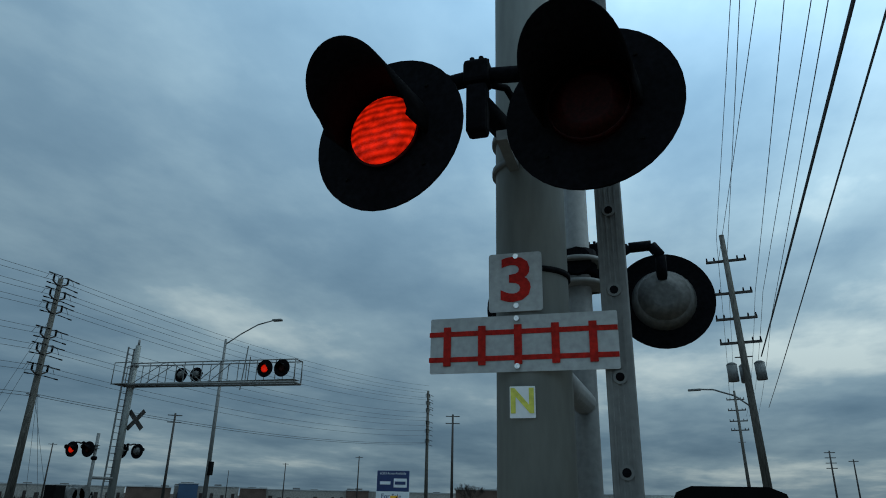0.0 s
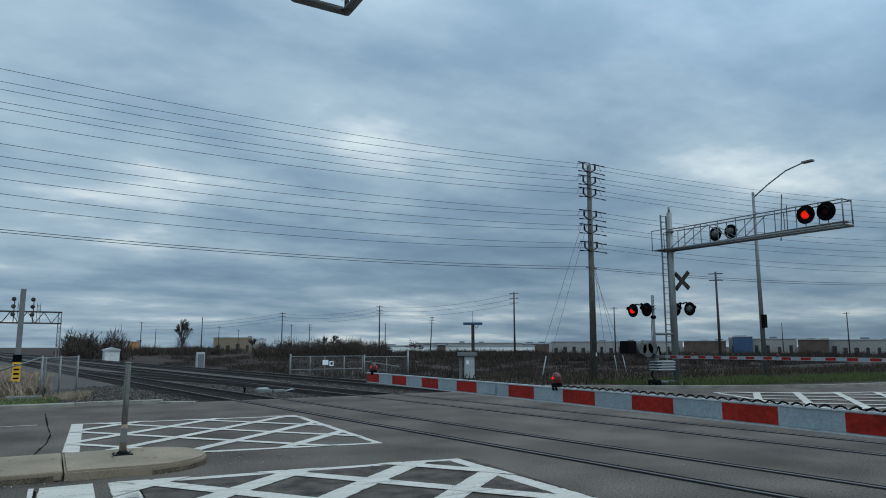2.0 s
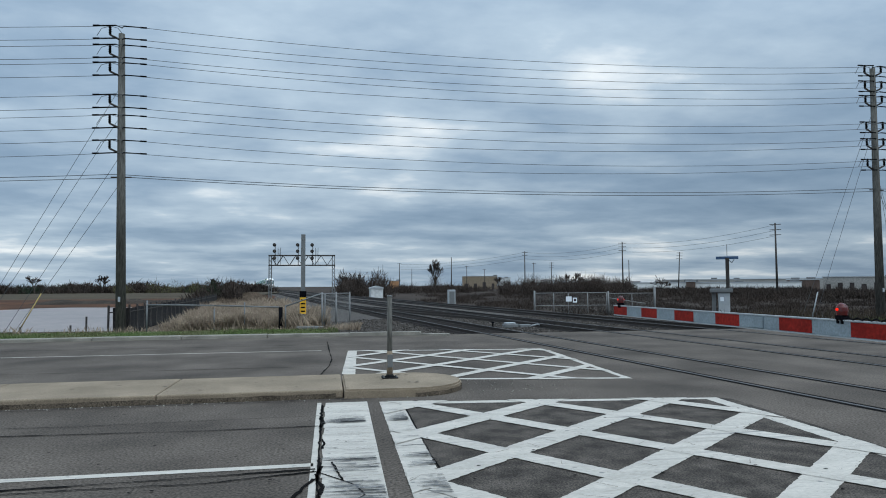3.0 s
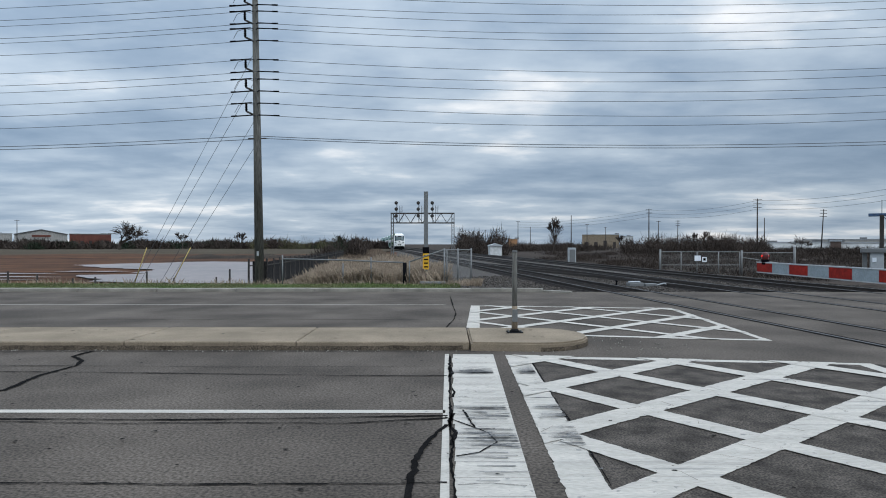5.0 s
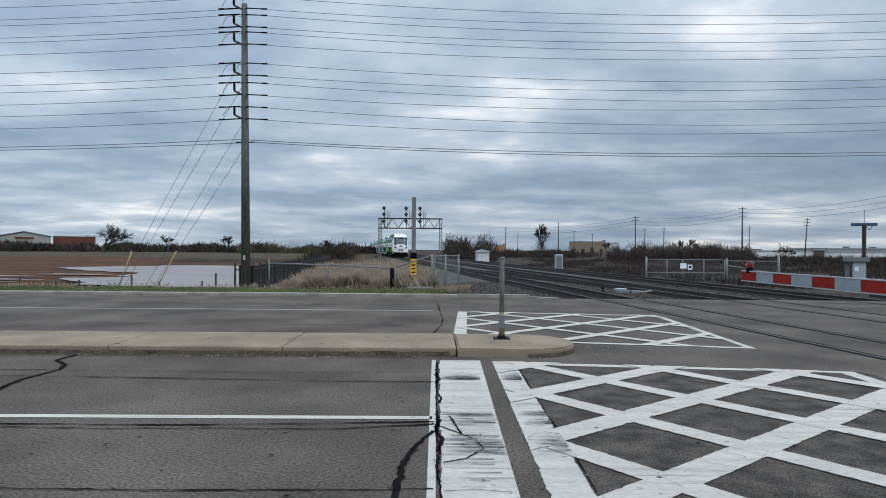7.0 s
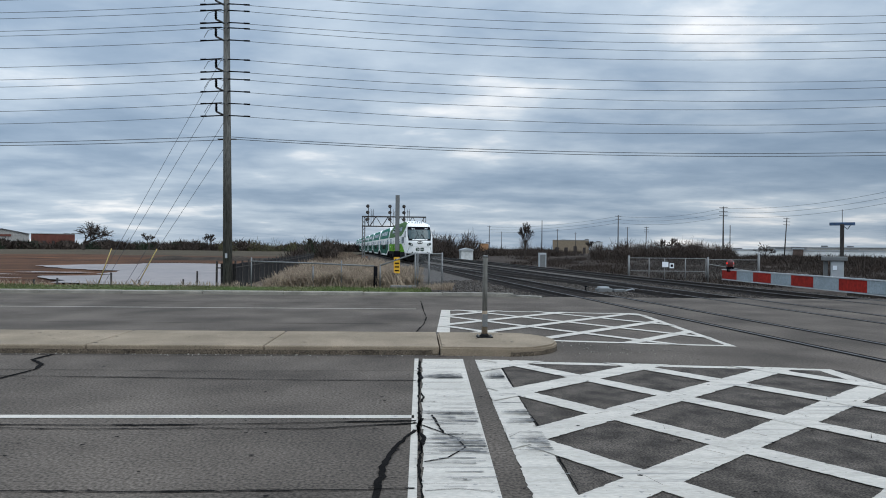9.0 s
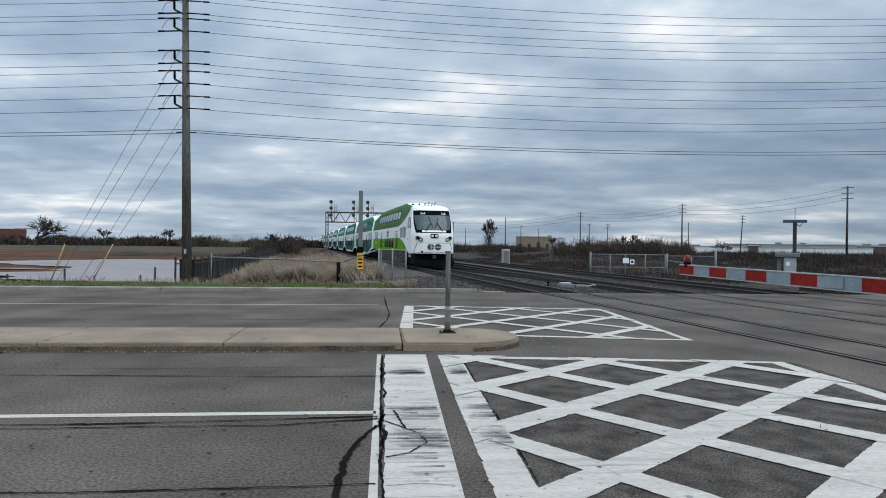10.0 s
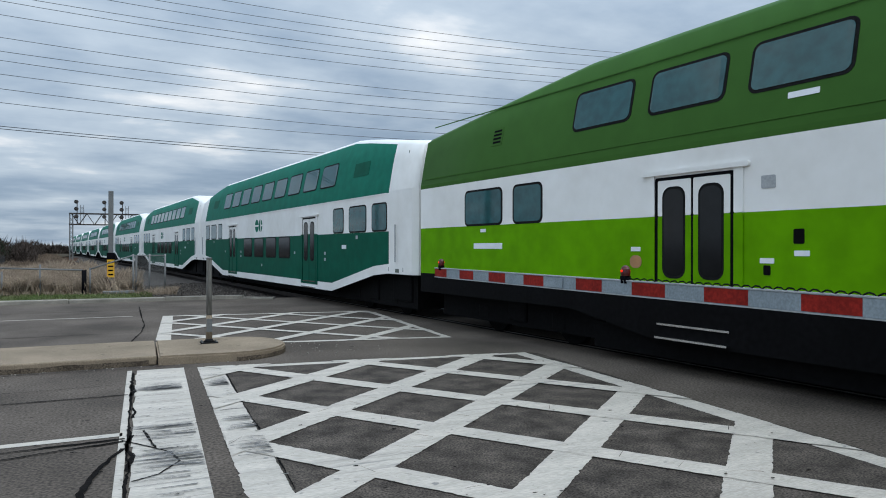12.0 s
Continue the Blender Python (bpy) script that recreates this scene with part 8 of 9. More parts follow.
# ---- cars, boards and buildings ----
def car(m, label, L=4.85, W=1.92, H=1.72):
    """A dark sport utility car; its front looks along -x."""
    t = thing("car", m, label, "car", "waiting cars")
    prof = [(0.05, 0.42), (0.0, 0.62), (0.02, 0.92), (0.14, 1.04), (1.15, 1.13), (1.35, 1.16), (2.05, 1.62), (2.4, 1.70), (3.5, 1.72), (4.35, 1.62), (4.72, 1.20), (4.83, 1.05), (4.85, 0.6), (4.75, 0.40), (4.35, 0.30), (0.5, 0.28)]
    bm = bmesh.new()
    rows = []
    for s, k in ((-1, 1), (-0.97, 0), (0.97, 0), (1, 1)):
        row = []
        for x, z in prof:
            w = W / 2 * (1 if z < 1.15 else 1 - 0.24 * (z - 1.15) / 0.57)
            inset = 0.10 if (x < 0.2 or x > 4.7) else 0.0
            row.append(bm.verts.new((x * L / 4.85, s * (w - inset), z * H / 1.72)))
        rows.append(row)
    n = len(prof)
    a, b = rows[0], rows[-1]
    for i in range(n):
        bm.faces.new((a[i], a[(i + 1) % n], b[(i + 1) % n], b[i]))
    bm.faces.new(a[::-1]); bm.faces.new(b)
    for v in rows[1] + rows[2]:
        bm.verts.remove(v)
    bmesh.ops.recalc_face_normals(bm, faces=bm.faces[:])
    bmesh.ops.bevel(bm, geom=[e for e in bm.edges if len(e.link_faces) == 2 and e.calc_face_angle() > 0.5], offset=0.05, segments=2, affect="EDGES")
    part("body", bm, M["car_black"], t)
    bm = bmesh.new()
    y = W / 2 * 0.80
    vs = [bm.verts.new(p) for p in ((1.36, -y * 1.1, 1.20), (1.36, y * 1.1, 1.20), (2.0, y * 0.92, 1.605), (2.0, -y * 0.92, 1.605))]
    bm.faces.new(vs)
    bmesh.ops.translate(bm, vec=(-0.02, 0, 0.025), verts=bm.verts[:])
    part("windscreen", bm, M["car_glass"], t)
    for s in (-1, 1):
        for x0, x1 in ((1.95, 2.95), (3.05, 4.25)):
            bm = bmesh.new()
            def sx(z):
                return s * (W / 2 * (1 - 0.24 * (z - 1.15) / 0.57) + 0.006)
            vs = [bm.verts.new(p) for p in ((x0 - (0.3 if x0 < 2 else 0), sx(1.2), 1.2), (x1, sx(1.2), 1.2), (x1 - (0.12 if x1 > 4 else 0), sx(1.58), 1.58), (x0 + 0.05, sx(1.58), 1.58))]
            bm.faces.new(vs)
            part("side_window", bm, M["car_glass"], t)
        for x in (0.95, 3.85):
            bm = bmesh.new(); tube(bm, (x, s * (W / 2 - 0.24), 0.36), (x, s * (W / 2 + 0.01), 0.36), 0.36, 0.36, 24); w = part("wheel", bm, M["rubber"], t)
            bm = bmesh.new(); disc(bm, (x, s * (W / 2 + 0.012), 0.36), (0, s, 0), 0.24, 0.01, 20)
            part("rim", bm, M["galv"], w)
        bm = bmesh.new(); prism(bm, [(s * 0.56, 0.86), (s * 0.90, 0.90), (s * 0.90, 0.96), (s * 0.57, 0.93)], "x", -0.02, 0.12); part("headlight", bm, M["lamp_low"], t, "lit headlight")
        bm = bmesh.new(); box(bm, 1.75, 1.95, s * 1.0 - 0.1, s * 1.0 + 0.1, 1.12, 1.28, 0.04); part("mirror", bm, M["car_black"], t)
        bm = bmesh.new(); box(bm, -0.015, 0.03, s * 0.27 - 0.2, s * 0.27 + 0.2, 0.72, 0.95, 0.03); part("grille", bm, M["seam"], t)
        bm = bmesh.new(); disc(bm, (-0.01, s * 0.72, 0.55), (-1, 0, 0), 0.07, 0.03, 12); part("fog_lamp", bm, M["lamp_off"], t)
    bm = bmesh.new(); box(bm, -0.03, 0.0, -0.26, 0.26, 0.50, 0.62); part("number_plate", bm, M["sign_white"], t, "pale number plate")
    bm = bmesh.new(); box(bm, 0.0, 0.06, -0.7, 0.7, 0.32, 0.46, 0.02); part("bumper", bm, M["under"], t)
    return t


def hall(x0, x1, y, depth, z0, z1, material, label, doors=0, turn=0):
    """A long low building; dark panels along its front stand for dock doors and their shadows."""
    cx = (x0 + x1) / 2
    t = thing("warehouse", pose(cx, y, -0.55, 0, 0, turn), label, "building", "far buildings")
    w = (x1 - x0) / 2
    bm = bmesh.new(); box(bm, -w, w, 0, depth, 0, z1 + 0.55); part("wall", bm, M[material], t)
    bm = bmesh.new(); box(bm, -w - 0.2, w + 0.2, -0.2, depth + 0.2, z1 + 0.55, z1 + 0.85); part("roof_edge", bm, M["sign_grey"], t)
    for i in range(doors):
        x = -w + 2 * w * (i + 0.5) / doors
        k = rng.choice((0.30, 0.38, 0.42))
        bm = bmesh.new(); box(bm, x - w / doors * k, x + w / doors * k, -0.15, 0.0, 0.0, 0.55 + z1 * rng.choice((0.40, 0.52, 0.52))); part("dock_door_shade", bm, M["dock_dark"], t)
    for i in range(max(2, int(w / 12))):
        x = -w + 2 * w * (i + rng.random()) / max(2, int(w / 12))
        bm = bmesh.new(); box(bm, x - 1.2, x + 1.2, 4, 7, z1 + 0.5, z1 + 0.55 + rng.uniform(0.4, 1.0)); part("roof_unit", bm, M["roof_grey"], t)
    return t


def far_hall(b0, b1, d, top_e, material, label, doors=0):
    (xa, ya), (xb, yb) = polar(b0, d), polar(b1, d)
    L = math.hypot(xb - xa, yb - ya)
    t = hall(-L / 2, L / 2, 0, 30, 0, 1.9 + d * math.tan(radians(top_e)), material, label, doors)
    t.matrix_basis = pose((xa + xb) / 2, (ya + yb) / 2, -0.55, 0, 0, -(b0 + b1) / 2)
    return t


def build_far():
    car(pose(34.0, 12.3, 0, 0, 0, -8), "black sport utility car waiting behind the gate, headlights lit")
    car(pose(43.4, 10.3, 0, 0, 0, -8), "dark sport utility car waiting in the queue", 4.6, 1.88, 1.68)
    t = thing("hazard_marker", pose(28.6, 9.55, 0.14), "black and yellow diagonal hazard marker on a post", "road sign")
    bm = bmesh.new(); box(bm, 0.0, 0.05, -0.03, 0.03, 0, 1.0); part("post", bm, M["galv"], t)
    bm = bmesh.new(); box(bm, -0.02, 0.0, -0.17, 0.17, 0.62, 1.95); s = part("board", bm, M["orange_yellow"], t)
    for k in range(5):
        z = 0.62 + 0.30 * k
        keep = half_planes([(-0.165, 0.625), (0.165, 0.625), (0.165, 1.945), (-0.165, 1.945)])
        poly = clip([(-0.2, z - 0.02), (0.2, z - 0.26), (0.2, z - 0.11), (-0.2, z + 0.13)], keep)
        if poly:
            bm = bmesh.new(); bm.faces.new([bm.verts.new((-0.0235, y, zz)) for y, zz in poly]); part("black_bar", bm, M["black"], s)
    # land for sale board
    t = thing("sale_board", pose(63, 22.3, -0.3, 0, 0, 0), "blue and white land for sale board on posts", "sign")
    bm = bmesh.new(); box(bm, 0, 0.1, -1.6, 1.6, 2.9, 4.75); s = part("upper_board", bm, M["blue_sign"], t, "navy upper board")
    lettering("headline", "6.523 Acres Available", 0.30, pose(-0.02, 0, 4.5, 90, 0, -90), M["sign_white"], s)
    for y0, y1, m in ((0.1, 1.4, "sign_grey"), (-1.4, -0.1, "sign_white")):
        bm = bmesh.new(); box(bm, -0.02, 0.0, y0, y1, 3.25, 4.05); b = part("panel", bm, M[m] if m == "sign_white" else M["blue_sign"], s)
        bm = bmesh.new()
        box(bm, -0.04, -0.02, y0 + 0.12, y1 - 0.12, 3.5, 3.78); part("text_bar", bm, M["blue_sign"] if m == "sign_white" else M["sign_white"], b)
    bm = bmesh.new(); box(bm, 0, 0.1, -1.65, 1.65, 1.55, 2.88); s = part("lower_board", bm, M["sign_white"], t, "white lower board")
    lettering("words", "For Sale", 0.62, pose(-0.02, 0.1, 2.45, 90, 0, -90), M["blue_sign"], s)
    bm = bmesh.new(); box(bm, -0.02, 0.0, -1.3, 1.3, 1.7, 1.95); part("text_bar", bm, M["container_blue"], s)
    for y in (-1.2, 1.2):
        bm = bmesh.new(); box(bm, 0.1, 0.25, y - 0.08, y + 0.08, 0, 4.5); part("post", bm, M["wood_pole"], t)
    far_hall(25.6, 29.8, 215, 0.06, "white", "long low white wall of a depot far off")
    far_hall(29.8, 30.5, 213, 0.16, "brick", "brown block between white depot walls")
    far_hall(30.5, 38.0, 225, 0.04, "white", "long low white wall of a depot far off")
    far_hall(28.0, 45.0, 330, 0.30, "beige_wall", "long pale warehouse roof far off")
    far_hall(37.0, 39.2, 235, 0.22, "brick", "brown brick corner of a warehouse")
    far_hall(39.4, 49.8, 250, 0.40, "beige_wall", "long low white warehouse far off", 14)
    far_hall(49.9, 53.0, 240, 0.42, "brick", "brown brick warehouse front")
    far_hall(53.2, 57.9, 262, 0.55, "beige_wall", "white warehouse with dock doors", 6)
    far_hall(53.5, 54.9, 258, 0.72, "container_blue", "blue loading block of a warehouse")
    far_hall(58.0, 60.0, 235, 0.5, "brick", "brown brick corner of a warehouse")
    far_hall(60.0, 66.2, 245, 0.45, "beige_wall", "long white warehouse with dock doors", 9)
    far_hall(66.2, 68.0, 230, 0.52, "brick", "brown brick corner of a warehouse")
    far_hall(68.0, 75.0, 245, 0.45, "beige_wall", "long white warehouse with dock doors", 9)
    far_hall(75.0, 79.5, 160, 0.8, "brick", "brown brick building beside the road")
    far_hall(79.8, 93.0, 190, 0.6, "beige_wall", "white warehouse beside the road", 9)
    far_hall(-36.5, -33.0, 335, 0.72, "beige_wall", "pale flat-roofed industrial building far off", 4)
    x, y = polar(-31.2, 330)
    t = thing("gabled_hall", pose(x, y, -0.55, 0, 0, 31.2), "pale gabled industrial hall far off", "building", "far buildings")
    bm = bmesh.new(); prism(bm, [(-9.6, 0), (9.6, 0), (9.6, 6.3), (0, 8.3), (-9.6, 6.3)], "y", 0, 40); part("wall", bm, M["beige_wall"], t)
    bm = bmesh.new(); prism(bm, [(-9.9, 6.3), (-9.9, 6.6), (0, 8.6), (9.9, 6.6), (9.9, 6.3), (0, 8.32)], "y", -0.4, 40.3); part("roof", bm, M["roof_grey"], t)
    bm = bmesh.new(); box(bm, -3.4, 3.4, -0.2, -0.01, 5.3, 6.2); part("sign_board", bm, M["brick_red"], t, "red sign band")
    for x in (-7.4, -4.4, 4.6, 7.4):
        bm = bmesh.new(); box(bm, x - 1.1, x + 1.1, -0.15, -0.01, 0.0, 3.4); part("door", bm, M["dock_dark"], t)
    far_hall(-29.4, -26.6, 330, 0.72, "brick_red", "red brick building far off", 5)
    far_hall(11.5, 14.5, 420, 0.75, "concrete", "pale low block far off", 4)
    far_hall(14.6, 15.6, 420, 0.6, "white_rough", "white tank building far off")
    far_hall(5.3, 6.1, 380, 0.40, "orange", "orange block far off")


# ---- plants ----
def blades(name, n, place, height, width, material, label, category, lean=0.25):
    """Many upright blades, as one object."""
    vs, fs = [], []
    for i in range(n):
        p = place()
        if p is None:
            continue
        x, y, z = p
        h = height * rng.uniform(0.5, 1.25) * (1.0 + 0.75 * noise.noise(Vector((x * 0.7, y * 0.35, 7.0)))); w = width * rng.uniform(0.6, 1.3)
        a = rng.random() * math.pi
        dx, dy = math.cos(a) * w, math.sin(a) * w
        lx, ly = rng.gauss(0, lean) * h, rng.gauss(0, lean) * h
        k = len(vs)
        vs += [(x - dx, y - dy, z), (x + dx, y + dy, z), (x + lx * 0.4 + dx * 0.5, y + ly * 0.4 + dy * 0.5, z + h * 0.6), (x + lx, y + ly, z + h)]
        fs += [(k, k + 1, k + 2), (k, k + 2, k + 3)]
    me = bpy.data.meshes.new(name)
    me.from_pydata(vs, [], fs)
    me.materials.append(material)
    return tagged(new(name, me), label, category, kind="stuff")


def twig_mass(name, clumps, n, material, label, category, twig=0.9, w=0.035):
    """Bare branches: thin slivers spread in uneven clumps (x, y, z, radius, height)."""
    vs, fs = [], []
    for cx, cy, cz, r, h in clumps:
        for i in range(n):
            u = rng.random() ** 0.6
            a = rng.random() * 6.283
            rr = r * u * (1 - 0.5 * rng.random())
            z = cz + h * rng.random() ** 1.1 * (1 - 0.45 * u * u)
            x, y = cx + rr * math.cos(a), cy + rr * math.sin(a)
            t = twig * rng.uniform(0.4, 1.3)
            ax, ay, az = rng.gauss(0, 0.45) * t + 0.25 * math.cos(a) * t, rng.gauss(0, 0.45) * t + 0.25 * math.sin(a) * t, abs(rng.gauss(0.7, 0.4)) * t
            b = rng.random() * 3.14
            dx, dy = w * math.cos(b), w * math.sin(b)
            k = len(vs)
            vs += [(x - dx, y - dy, z), (x + dx, y + dy, z), (x + ax, y + ay, z + az)]
            fs.append((k, k + 1, k + 2))
    me = bpy.data.meshes.new(name)
    me.from_pydata(vs, [], fs)
    me.materials.append(material)
    return tagged(new(name, me), label, category, kind="stuff")


def bare_tree(m, h, label, seed, spread=0.5, depth=5, thin=0.0, first=0.26, keep=(0.62, 0.84)):
    r = random.Random(seed)
    t = thing("tree", m, label, "tree", "bare trees")
    trunk, crown = bmesh.new(), bmesh.new()
    def grow(p, d, ln, rad, k):
        q = p + d * ln
        tube(trunk if k < 2 else crown, p, q, max(rad, thin), max(rad * 0.66, thin), 6 if k < 2 else 3, False)
        if k >= depth:
            return
        for i in range(3 if k < 4 else 2):
            nd = (d + Vector((r.gauss(0, spread), r.gauss(0, spread), r.gauss(0.06, spread * 0.45)))).normalized()
            grow(p.lerp(q, r.uniform(0.65, 1.0)), nd, ln * r.uniform(*keep), rad * 0.60, k + 1)
    grow(Vector((0, 0, 0)), Vector((0, 0, 1)), h * first, h * 0.026, 0)
    part("trunk", trunk, M["bark"], t)
    part("crown", crown, M["twig"], t, "crown of fine bare branches")
    return t


def build_plants():
    # dry grass on the bank
    def bank():
        y = 28.4 + 30 * rng.random() ** 1.9
        lim = -6.0 - (y - 28.4) * 0.10 if y > 30 else -5.0 - 1.6 * rng.random()
        x = rng.uniform(lim, 0.1 - max(0.0, y - 35) * 0.117)
        if noise.noise(Vector((x * 0.55, y * 0.45, 0))) < rng.uniform(-0.55, 0.25):
            return None
        return (x, y, -0.10)
    blades("dry_grass", 76000, bank, 0.66, 0.010, M["reed"], "tall pale dry grass on the bank beside the railway", "grass")
    blades("dry_grass_far", 26000, lambda: (lambda y: (-1.2 - (y - 40) * 0.117 - (6.5 + 0.01 * (y - 40)) * rng.random(), y, -0.14))(40 + 150 * rng.random() ** 1.7), 0.55, 0.03, M["bank_grass"], "dry grass along the railway far off", "grass")
    blades("verge_grass", 14000, lambda: (rng.uniform(-30, 0.6), 25.5 + 2.9 * rng.random(), 0.09), 0.09, 0.012, M["green_grass"], "short green grass of the verge", "grass", 0.5)
    blades("verge_weeds", 2600, lambda: (1.5 - 31 * rng.random() ** 2.2, 27.6 + 1.4 * rng.random(), 0.05), 0.25, 0.010, M["reed"], "thin dry weeds along the verge", "grass")
    blades("verge_grass_beyond", 22000, lambda: (lambda x: (x, 21.2 + max(0, 27 - x) * 0.9 + 5.5 * rng.random() - (x - 27) * 0.12, 0.05))(rng.uniform(25, 60)), 0.22, 0.014, M["green_grass"], "rough green grass past the railway", "grass")
    blades("dry_grass_beyond", 9000, lambda: (lambda x: (x, 25 + 9 * rng.random(), 0.0))(rng.uniform(21, 75)), 0.45, 0.018, M["dead_grass"], "dead brown grass past the railway", "grass")
    # scrub past the tracks
    cl = []
    for i in range(520):
        b, d = rng.uniform(8, 62), 50 + 110 * rng.random() ** 1.2
        x, y = polar(b, d)
        if x < 24 - 0.117 * y:
            continue
        cl.append((x, y, -0.55, rng.uniform(1.5, 4), rng.uniform(0.2, 0.6) * (1 + max(0, d - 90) / 110) * (1.0 if b < 22 else 0.35)))
    twig_mass("scrub_bushes", cl, 220, M["scrub_twig"], "low brown leafless scrub past the railway", "bushes", 0.42, 0.03)
    cl = [(*polar(15 + 10.2 * rng.random() ** 0.8, rng.uniform(150, 190)), -0.55, rng.uniform(2.5, 4.5), rng.uniform(2.2, 4.8)) for i in range(62)]
    twig_mass("far_wood", cl, 520, M["twig"], "belt of leafless trees past the railway", "trees", 1.1, 0.05)
    cl = [(*polar(rng.uniform(2, 14), rng.uniform(200, 280)), -0.55, rng.uniform(4, 7), rng.uniform(1.0, 2.6)) for i in range(46)]
    twig_mass("far_hedge", cl, 380, M["twig"], "leafless hedge along the railway far off", "trees", 1.2, 0.08)
    cl = [(*polar(-rng.uniform(5, 50), rng.uniform(250, 330)), -0.55, rng.uniform(4, 9), rng.uniform(1.8, 3.2) + 1.6 * rng.random() ** 4) for i in range(120)]
    twig_mass("field_wood", cl, 700, M["twig"], "dark belt of leafless trees behind the field", "trees", 1.3, 0.22)
    cl = [(*polar(-rng.uniform(5, 48), rng.uniform(240, 300)), -0.55, rng.uniform(3, 5), rng.uniform(2.0, 3.8)) for i in range(34)]
    twig_mass("evergreen_wood", cl, 400, M["pine"], "dark evergreen trees behind the field", "trees", 1.0, 0.12)
    cl = [(*polar(-rng.uniform(8, 17), rng.uniform(215, 240)), -0.55, rng.uniform(3, 4), rng.uniform(3.0, 5.0)) for i in range(9)]
    twig_mass("budding_bushes", cl, 220, M["leaf"], "yellow-green budding bushes behind the field", "bushes", 1.2, 0.07)
    cl = [(-13.0 - 0.10 * (y - 80) + rng.uniform(-2.2, 2.2), y, -0.5, rng.uniform(1.2, 2.2), rng.uniform(1.5, 3.6)) for y in range(80, 200, 4)]
    twig_mass("trackside_bushes", cl, 420, M["twig"], "leafless bushes beside the railway", "bushes", 0.9, 0.07)
    cl = [(-13.5 - 0.10 * (y - 80), y, -0.5, 1.6, rng.uniform(2.5, 4.0)) for y in (88, 96, 112, 130)]
    twig_mass("trackside_evergreens", cl, 260, M["pine"], "dark evergreens beside the railway", "bushes", 0.8, 0.05)
    cl = [(12 + rng.uniform(-3, 3) - 0.1 * (y - 130), y, -0.5, rng.uniform(2, 3.5), rng.uniform(3, 6.0)) for y in range(132, 200, 5)]
    twig_mass("thicket", cl, 480, M["twig"], "leafless thicket behind the signal gantry", "trees", 1.1, 0.08)
    cl = [(*polar(rng.uniform(1.3, 3.2), rng.uniform(150, 175)), -0.55, rng.uniform(1.5, 2.6), rng.uniform(3.2, 6.2)) for i in range(9)]
    twig_mass("gantry_thicket", cl, 420, M["twig"], "tall leafless thicket beside the gantry leg", "trees", 1.0, 0.06)
    cl = [(*polar(rng.uniform(33, 75), rng.uniform(95, 180)), -0.55, rng.uniform(2, 4), rng.uniform(0.35, 0.75)) for i in range(60)]
    cl += [(*polar(rng.uniform(24, 66), rng.uniform(120, 195)), -0.55, rng.uniform(2.5, 5), rng.uniform(0.5, 1.05)) for i in range(230)]
    cl += [(*polar(rng.uniform(24, 38.5), rng.uniform(150, 200)), -0.55, rng.uniform(2.5, 5), rng.uniform(1.0, 1.55)) for i in range(80)]
    twig_mass("roadside_scrub", cl, 200, M["scrub_twig"], "brown leafless bushes before the warehouses", "bushes", 0.8, 0.07)
    for b, d, e, seed, sp, lab in ((9.2, 150, 3.3, 7, 0.30, "narrow leafless tree past the tracks"), (14.65, 260, 1.2, 9, 0.30, "slim leafless tree far off"), (20.8, 200, 1.8, 12, 0.34, "leafless tree above the scrub"),
                                   (-9.2, 180, 1.2, 15, 0.4, "leafless tree beside the railway"), (-17, 250, 1.4, 21, 0.35, "slim leafless tree behind the field"), (1.6, 170, 1.6, 25, 0.45, "leafless tree behind the gantry"), (76.5, 110, 2.4, 31, 0.4, "leafless tree beside the road"), (-21.5, 260, 1.3, 33, 0.35, "slim leafless tree behind the field"), (28.0, 170, 1.0, 35, 0.5, "leafless tree in the wood")):
        x, y = polar(b, d)
        bare_tree(pose(x, y, -0.55, 0, 0, seed * 40), 2.4 + d * math.tan(radians(e)), lab, seed, sp, 6 if d < 260 else 5, d * 0.00026)
    x, y = polar(-26.0, 225)
    bare_tree(pose(x, y, -0.55, 0, 0, 70), 19.5, "wide spreading leafless tree by the field", 6, 0.66, 6, 0.06, 0.16, (0.74, 0.92))
    # ivy round the narrow tree and its thicket
    x, y = polar(9.2, 150)
    twig_mass("thorn_bush", [(x, y, -0.55, 2.6, 3.6), (x + 2.5, y, -0.55, 2.5, 2.6), (x, y, 2.0, 1.6, 3.4)], 420, M["twig"], "dense leafless bush round a narrow tree", "bushes", 0.9, 0.03)
    # dark spoil ridge at the field's far side
    grid_sheet("ground_spoil_ridge", -42, -12.5, 104, 110, 40, 4, lambda x, y: -0.5 + max(0.0, 0.75 - 0.28 * abs(y - 107)) * (0.7 + 0.5 * noise.noise(Vector((x * 0.3, 0, 0)))), M["scrub_ground"], "low dark ridge of dug soil across the field", "ridge")


build_crossing()
build_poles()
build_gantry()
build_trackside()
build_far()
build_plants()


# ---- what moves ----
def front_at(t):
    """Metres along the track to the train's nose; an even 32 m/s."""
    return 6.9 + (11.4 - t) * 32.0


def flash_turner_rows(centre, second):
    """Half turns about twice a second stand in for the lamp's flashing; the second of a pair starts dark."""
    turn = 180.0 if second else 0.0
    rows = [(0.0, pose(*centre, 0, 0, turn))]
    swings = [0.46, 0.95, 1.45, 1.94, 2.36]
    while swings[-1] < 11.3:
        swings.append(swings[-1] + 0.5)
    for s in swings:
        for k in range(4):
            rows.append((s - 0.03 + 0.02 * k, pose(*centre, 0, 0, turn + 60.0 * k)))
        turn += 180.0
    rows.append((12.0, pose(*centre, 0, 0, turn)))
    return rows


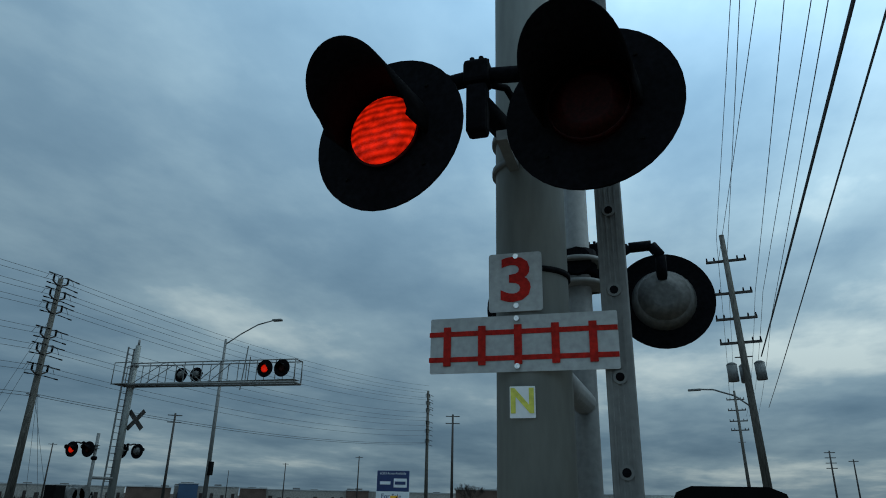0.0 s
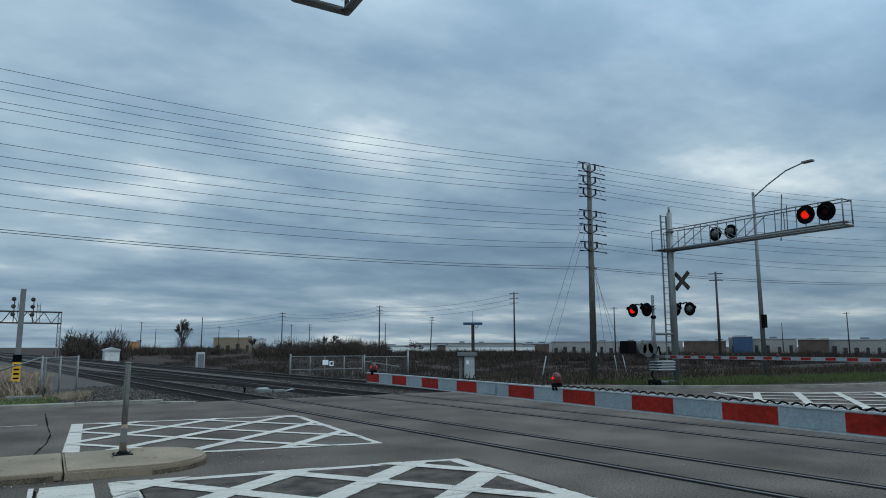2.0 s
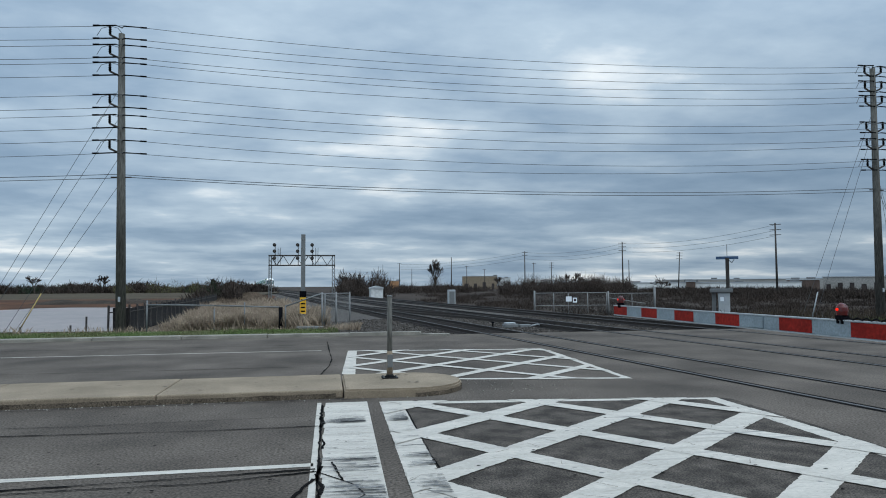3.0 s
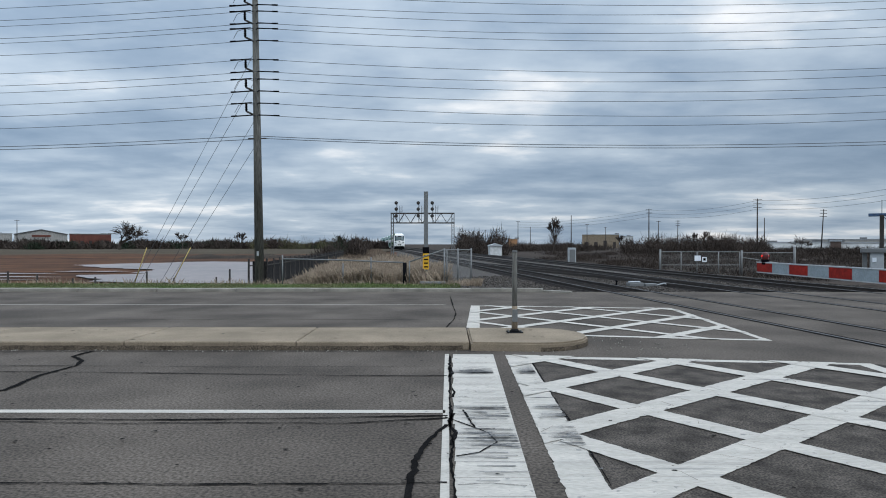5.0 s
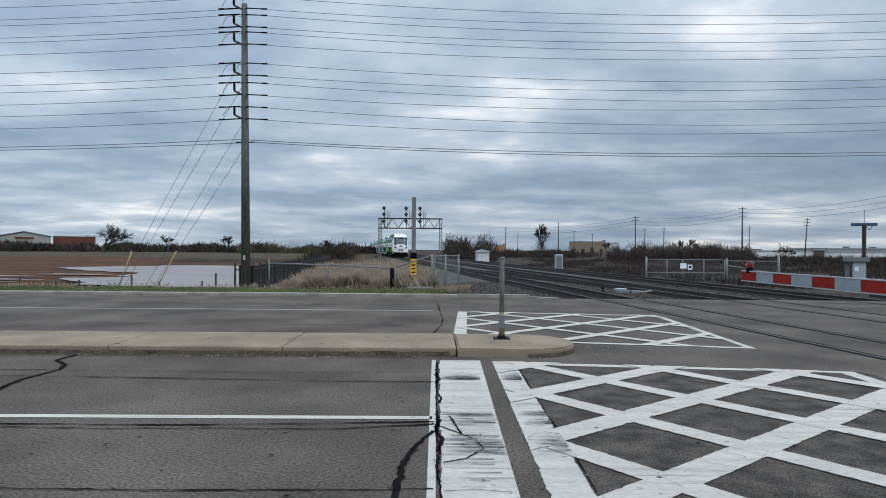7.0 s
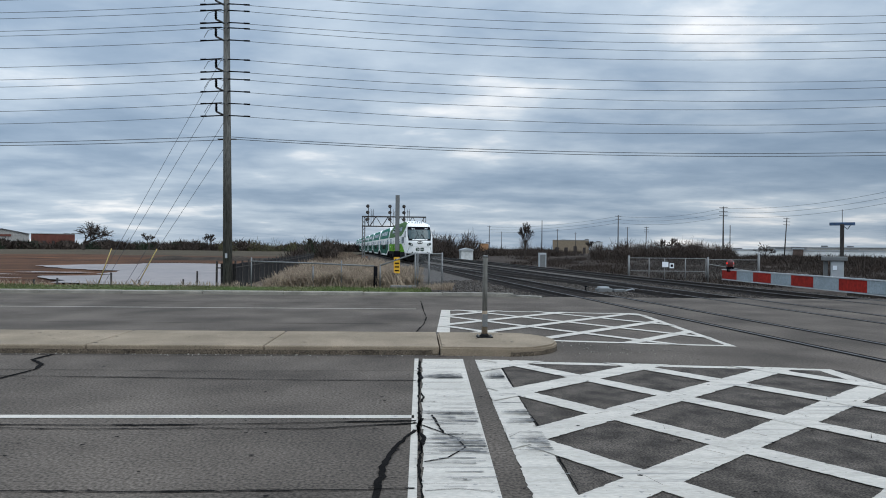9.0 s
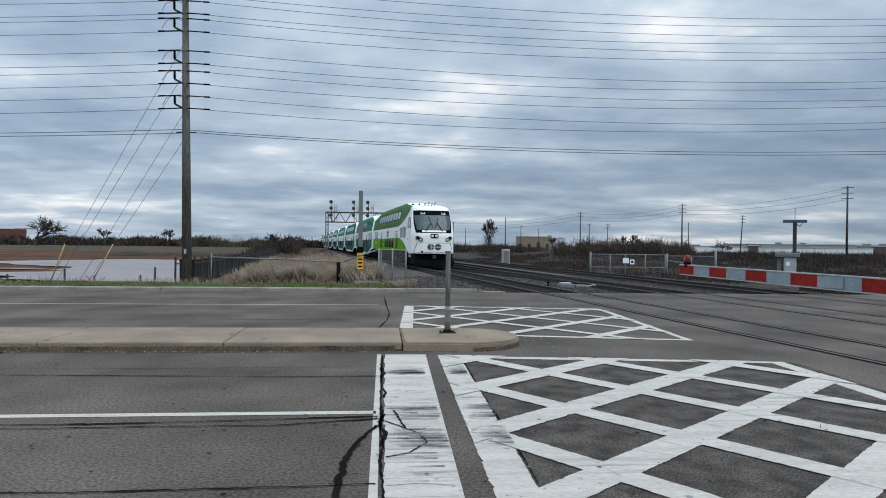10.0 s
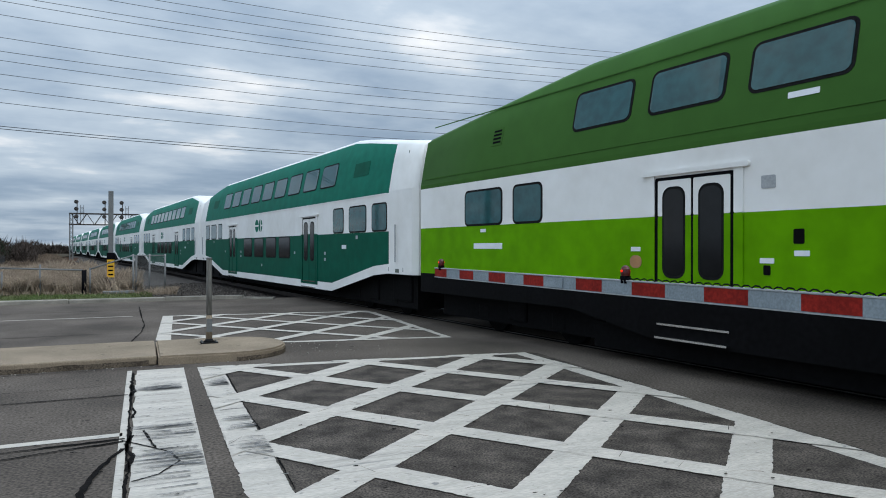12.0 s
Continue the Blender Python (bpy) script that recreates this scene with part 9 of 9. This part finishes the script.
def motions():
    for ob, back in train:
        walk(ob, [(t, track_pose(0, front_at(t) + back)) for t in (0.0, 3.0, 6.0, 9.0, 12.0)])
    # keyed turns imitate the signal lamps going on and off
    for ob, centre, second in FLASH_TURNERS:
        walk(ob, flash_turner_rows(centre, second))


motions()
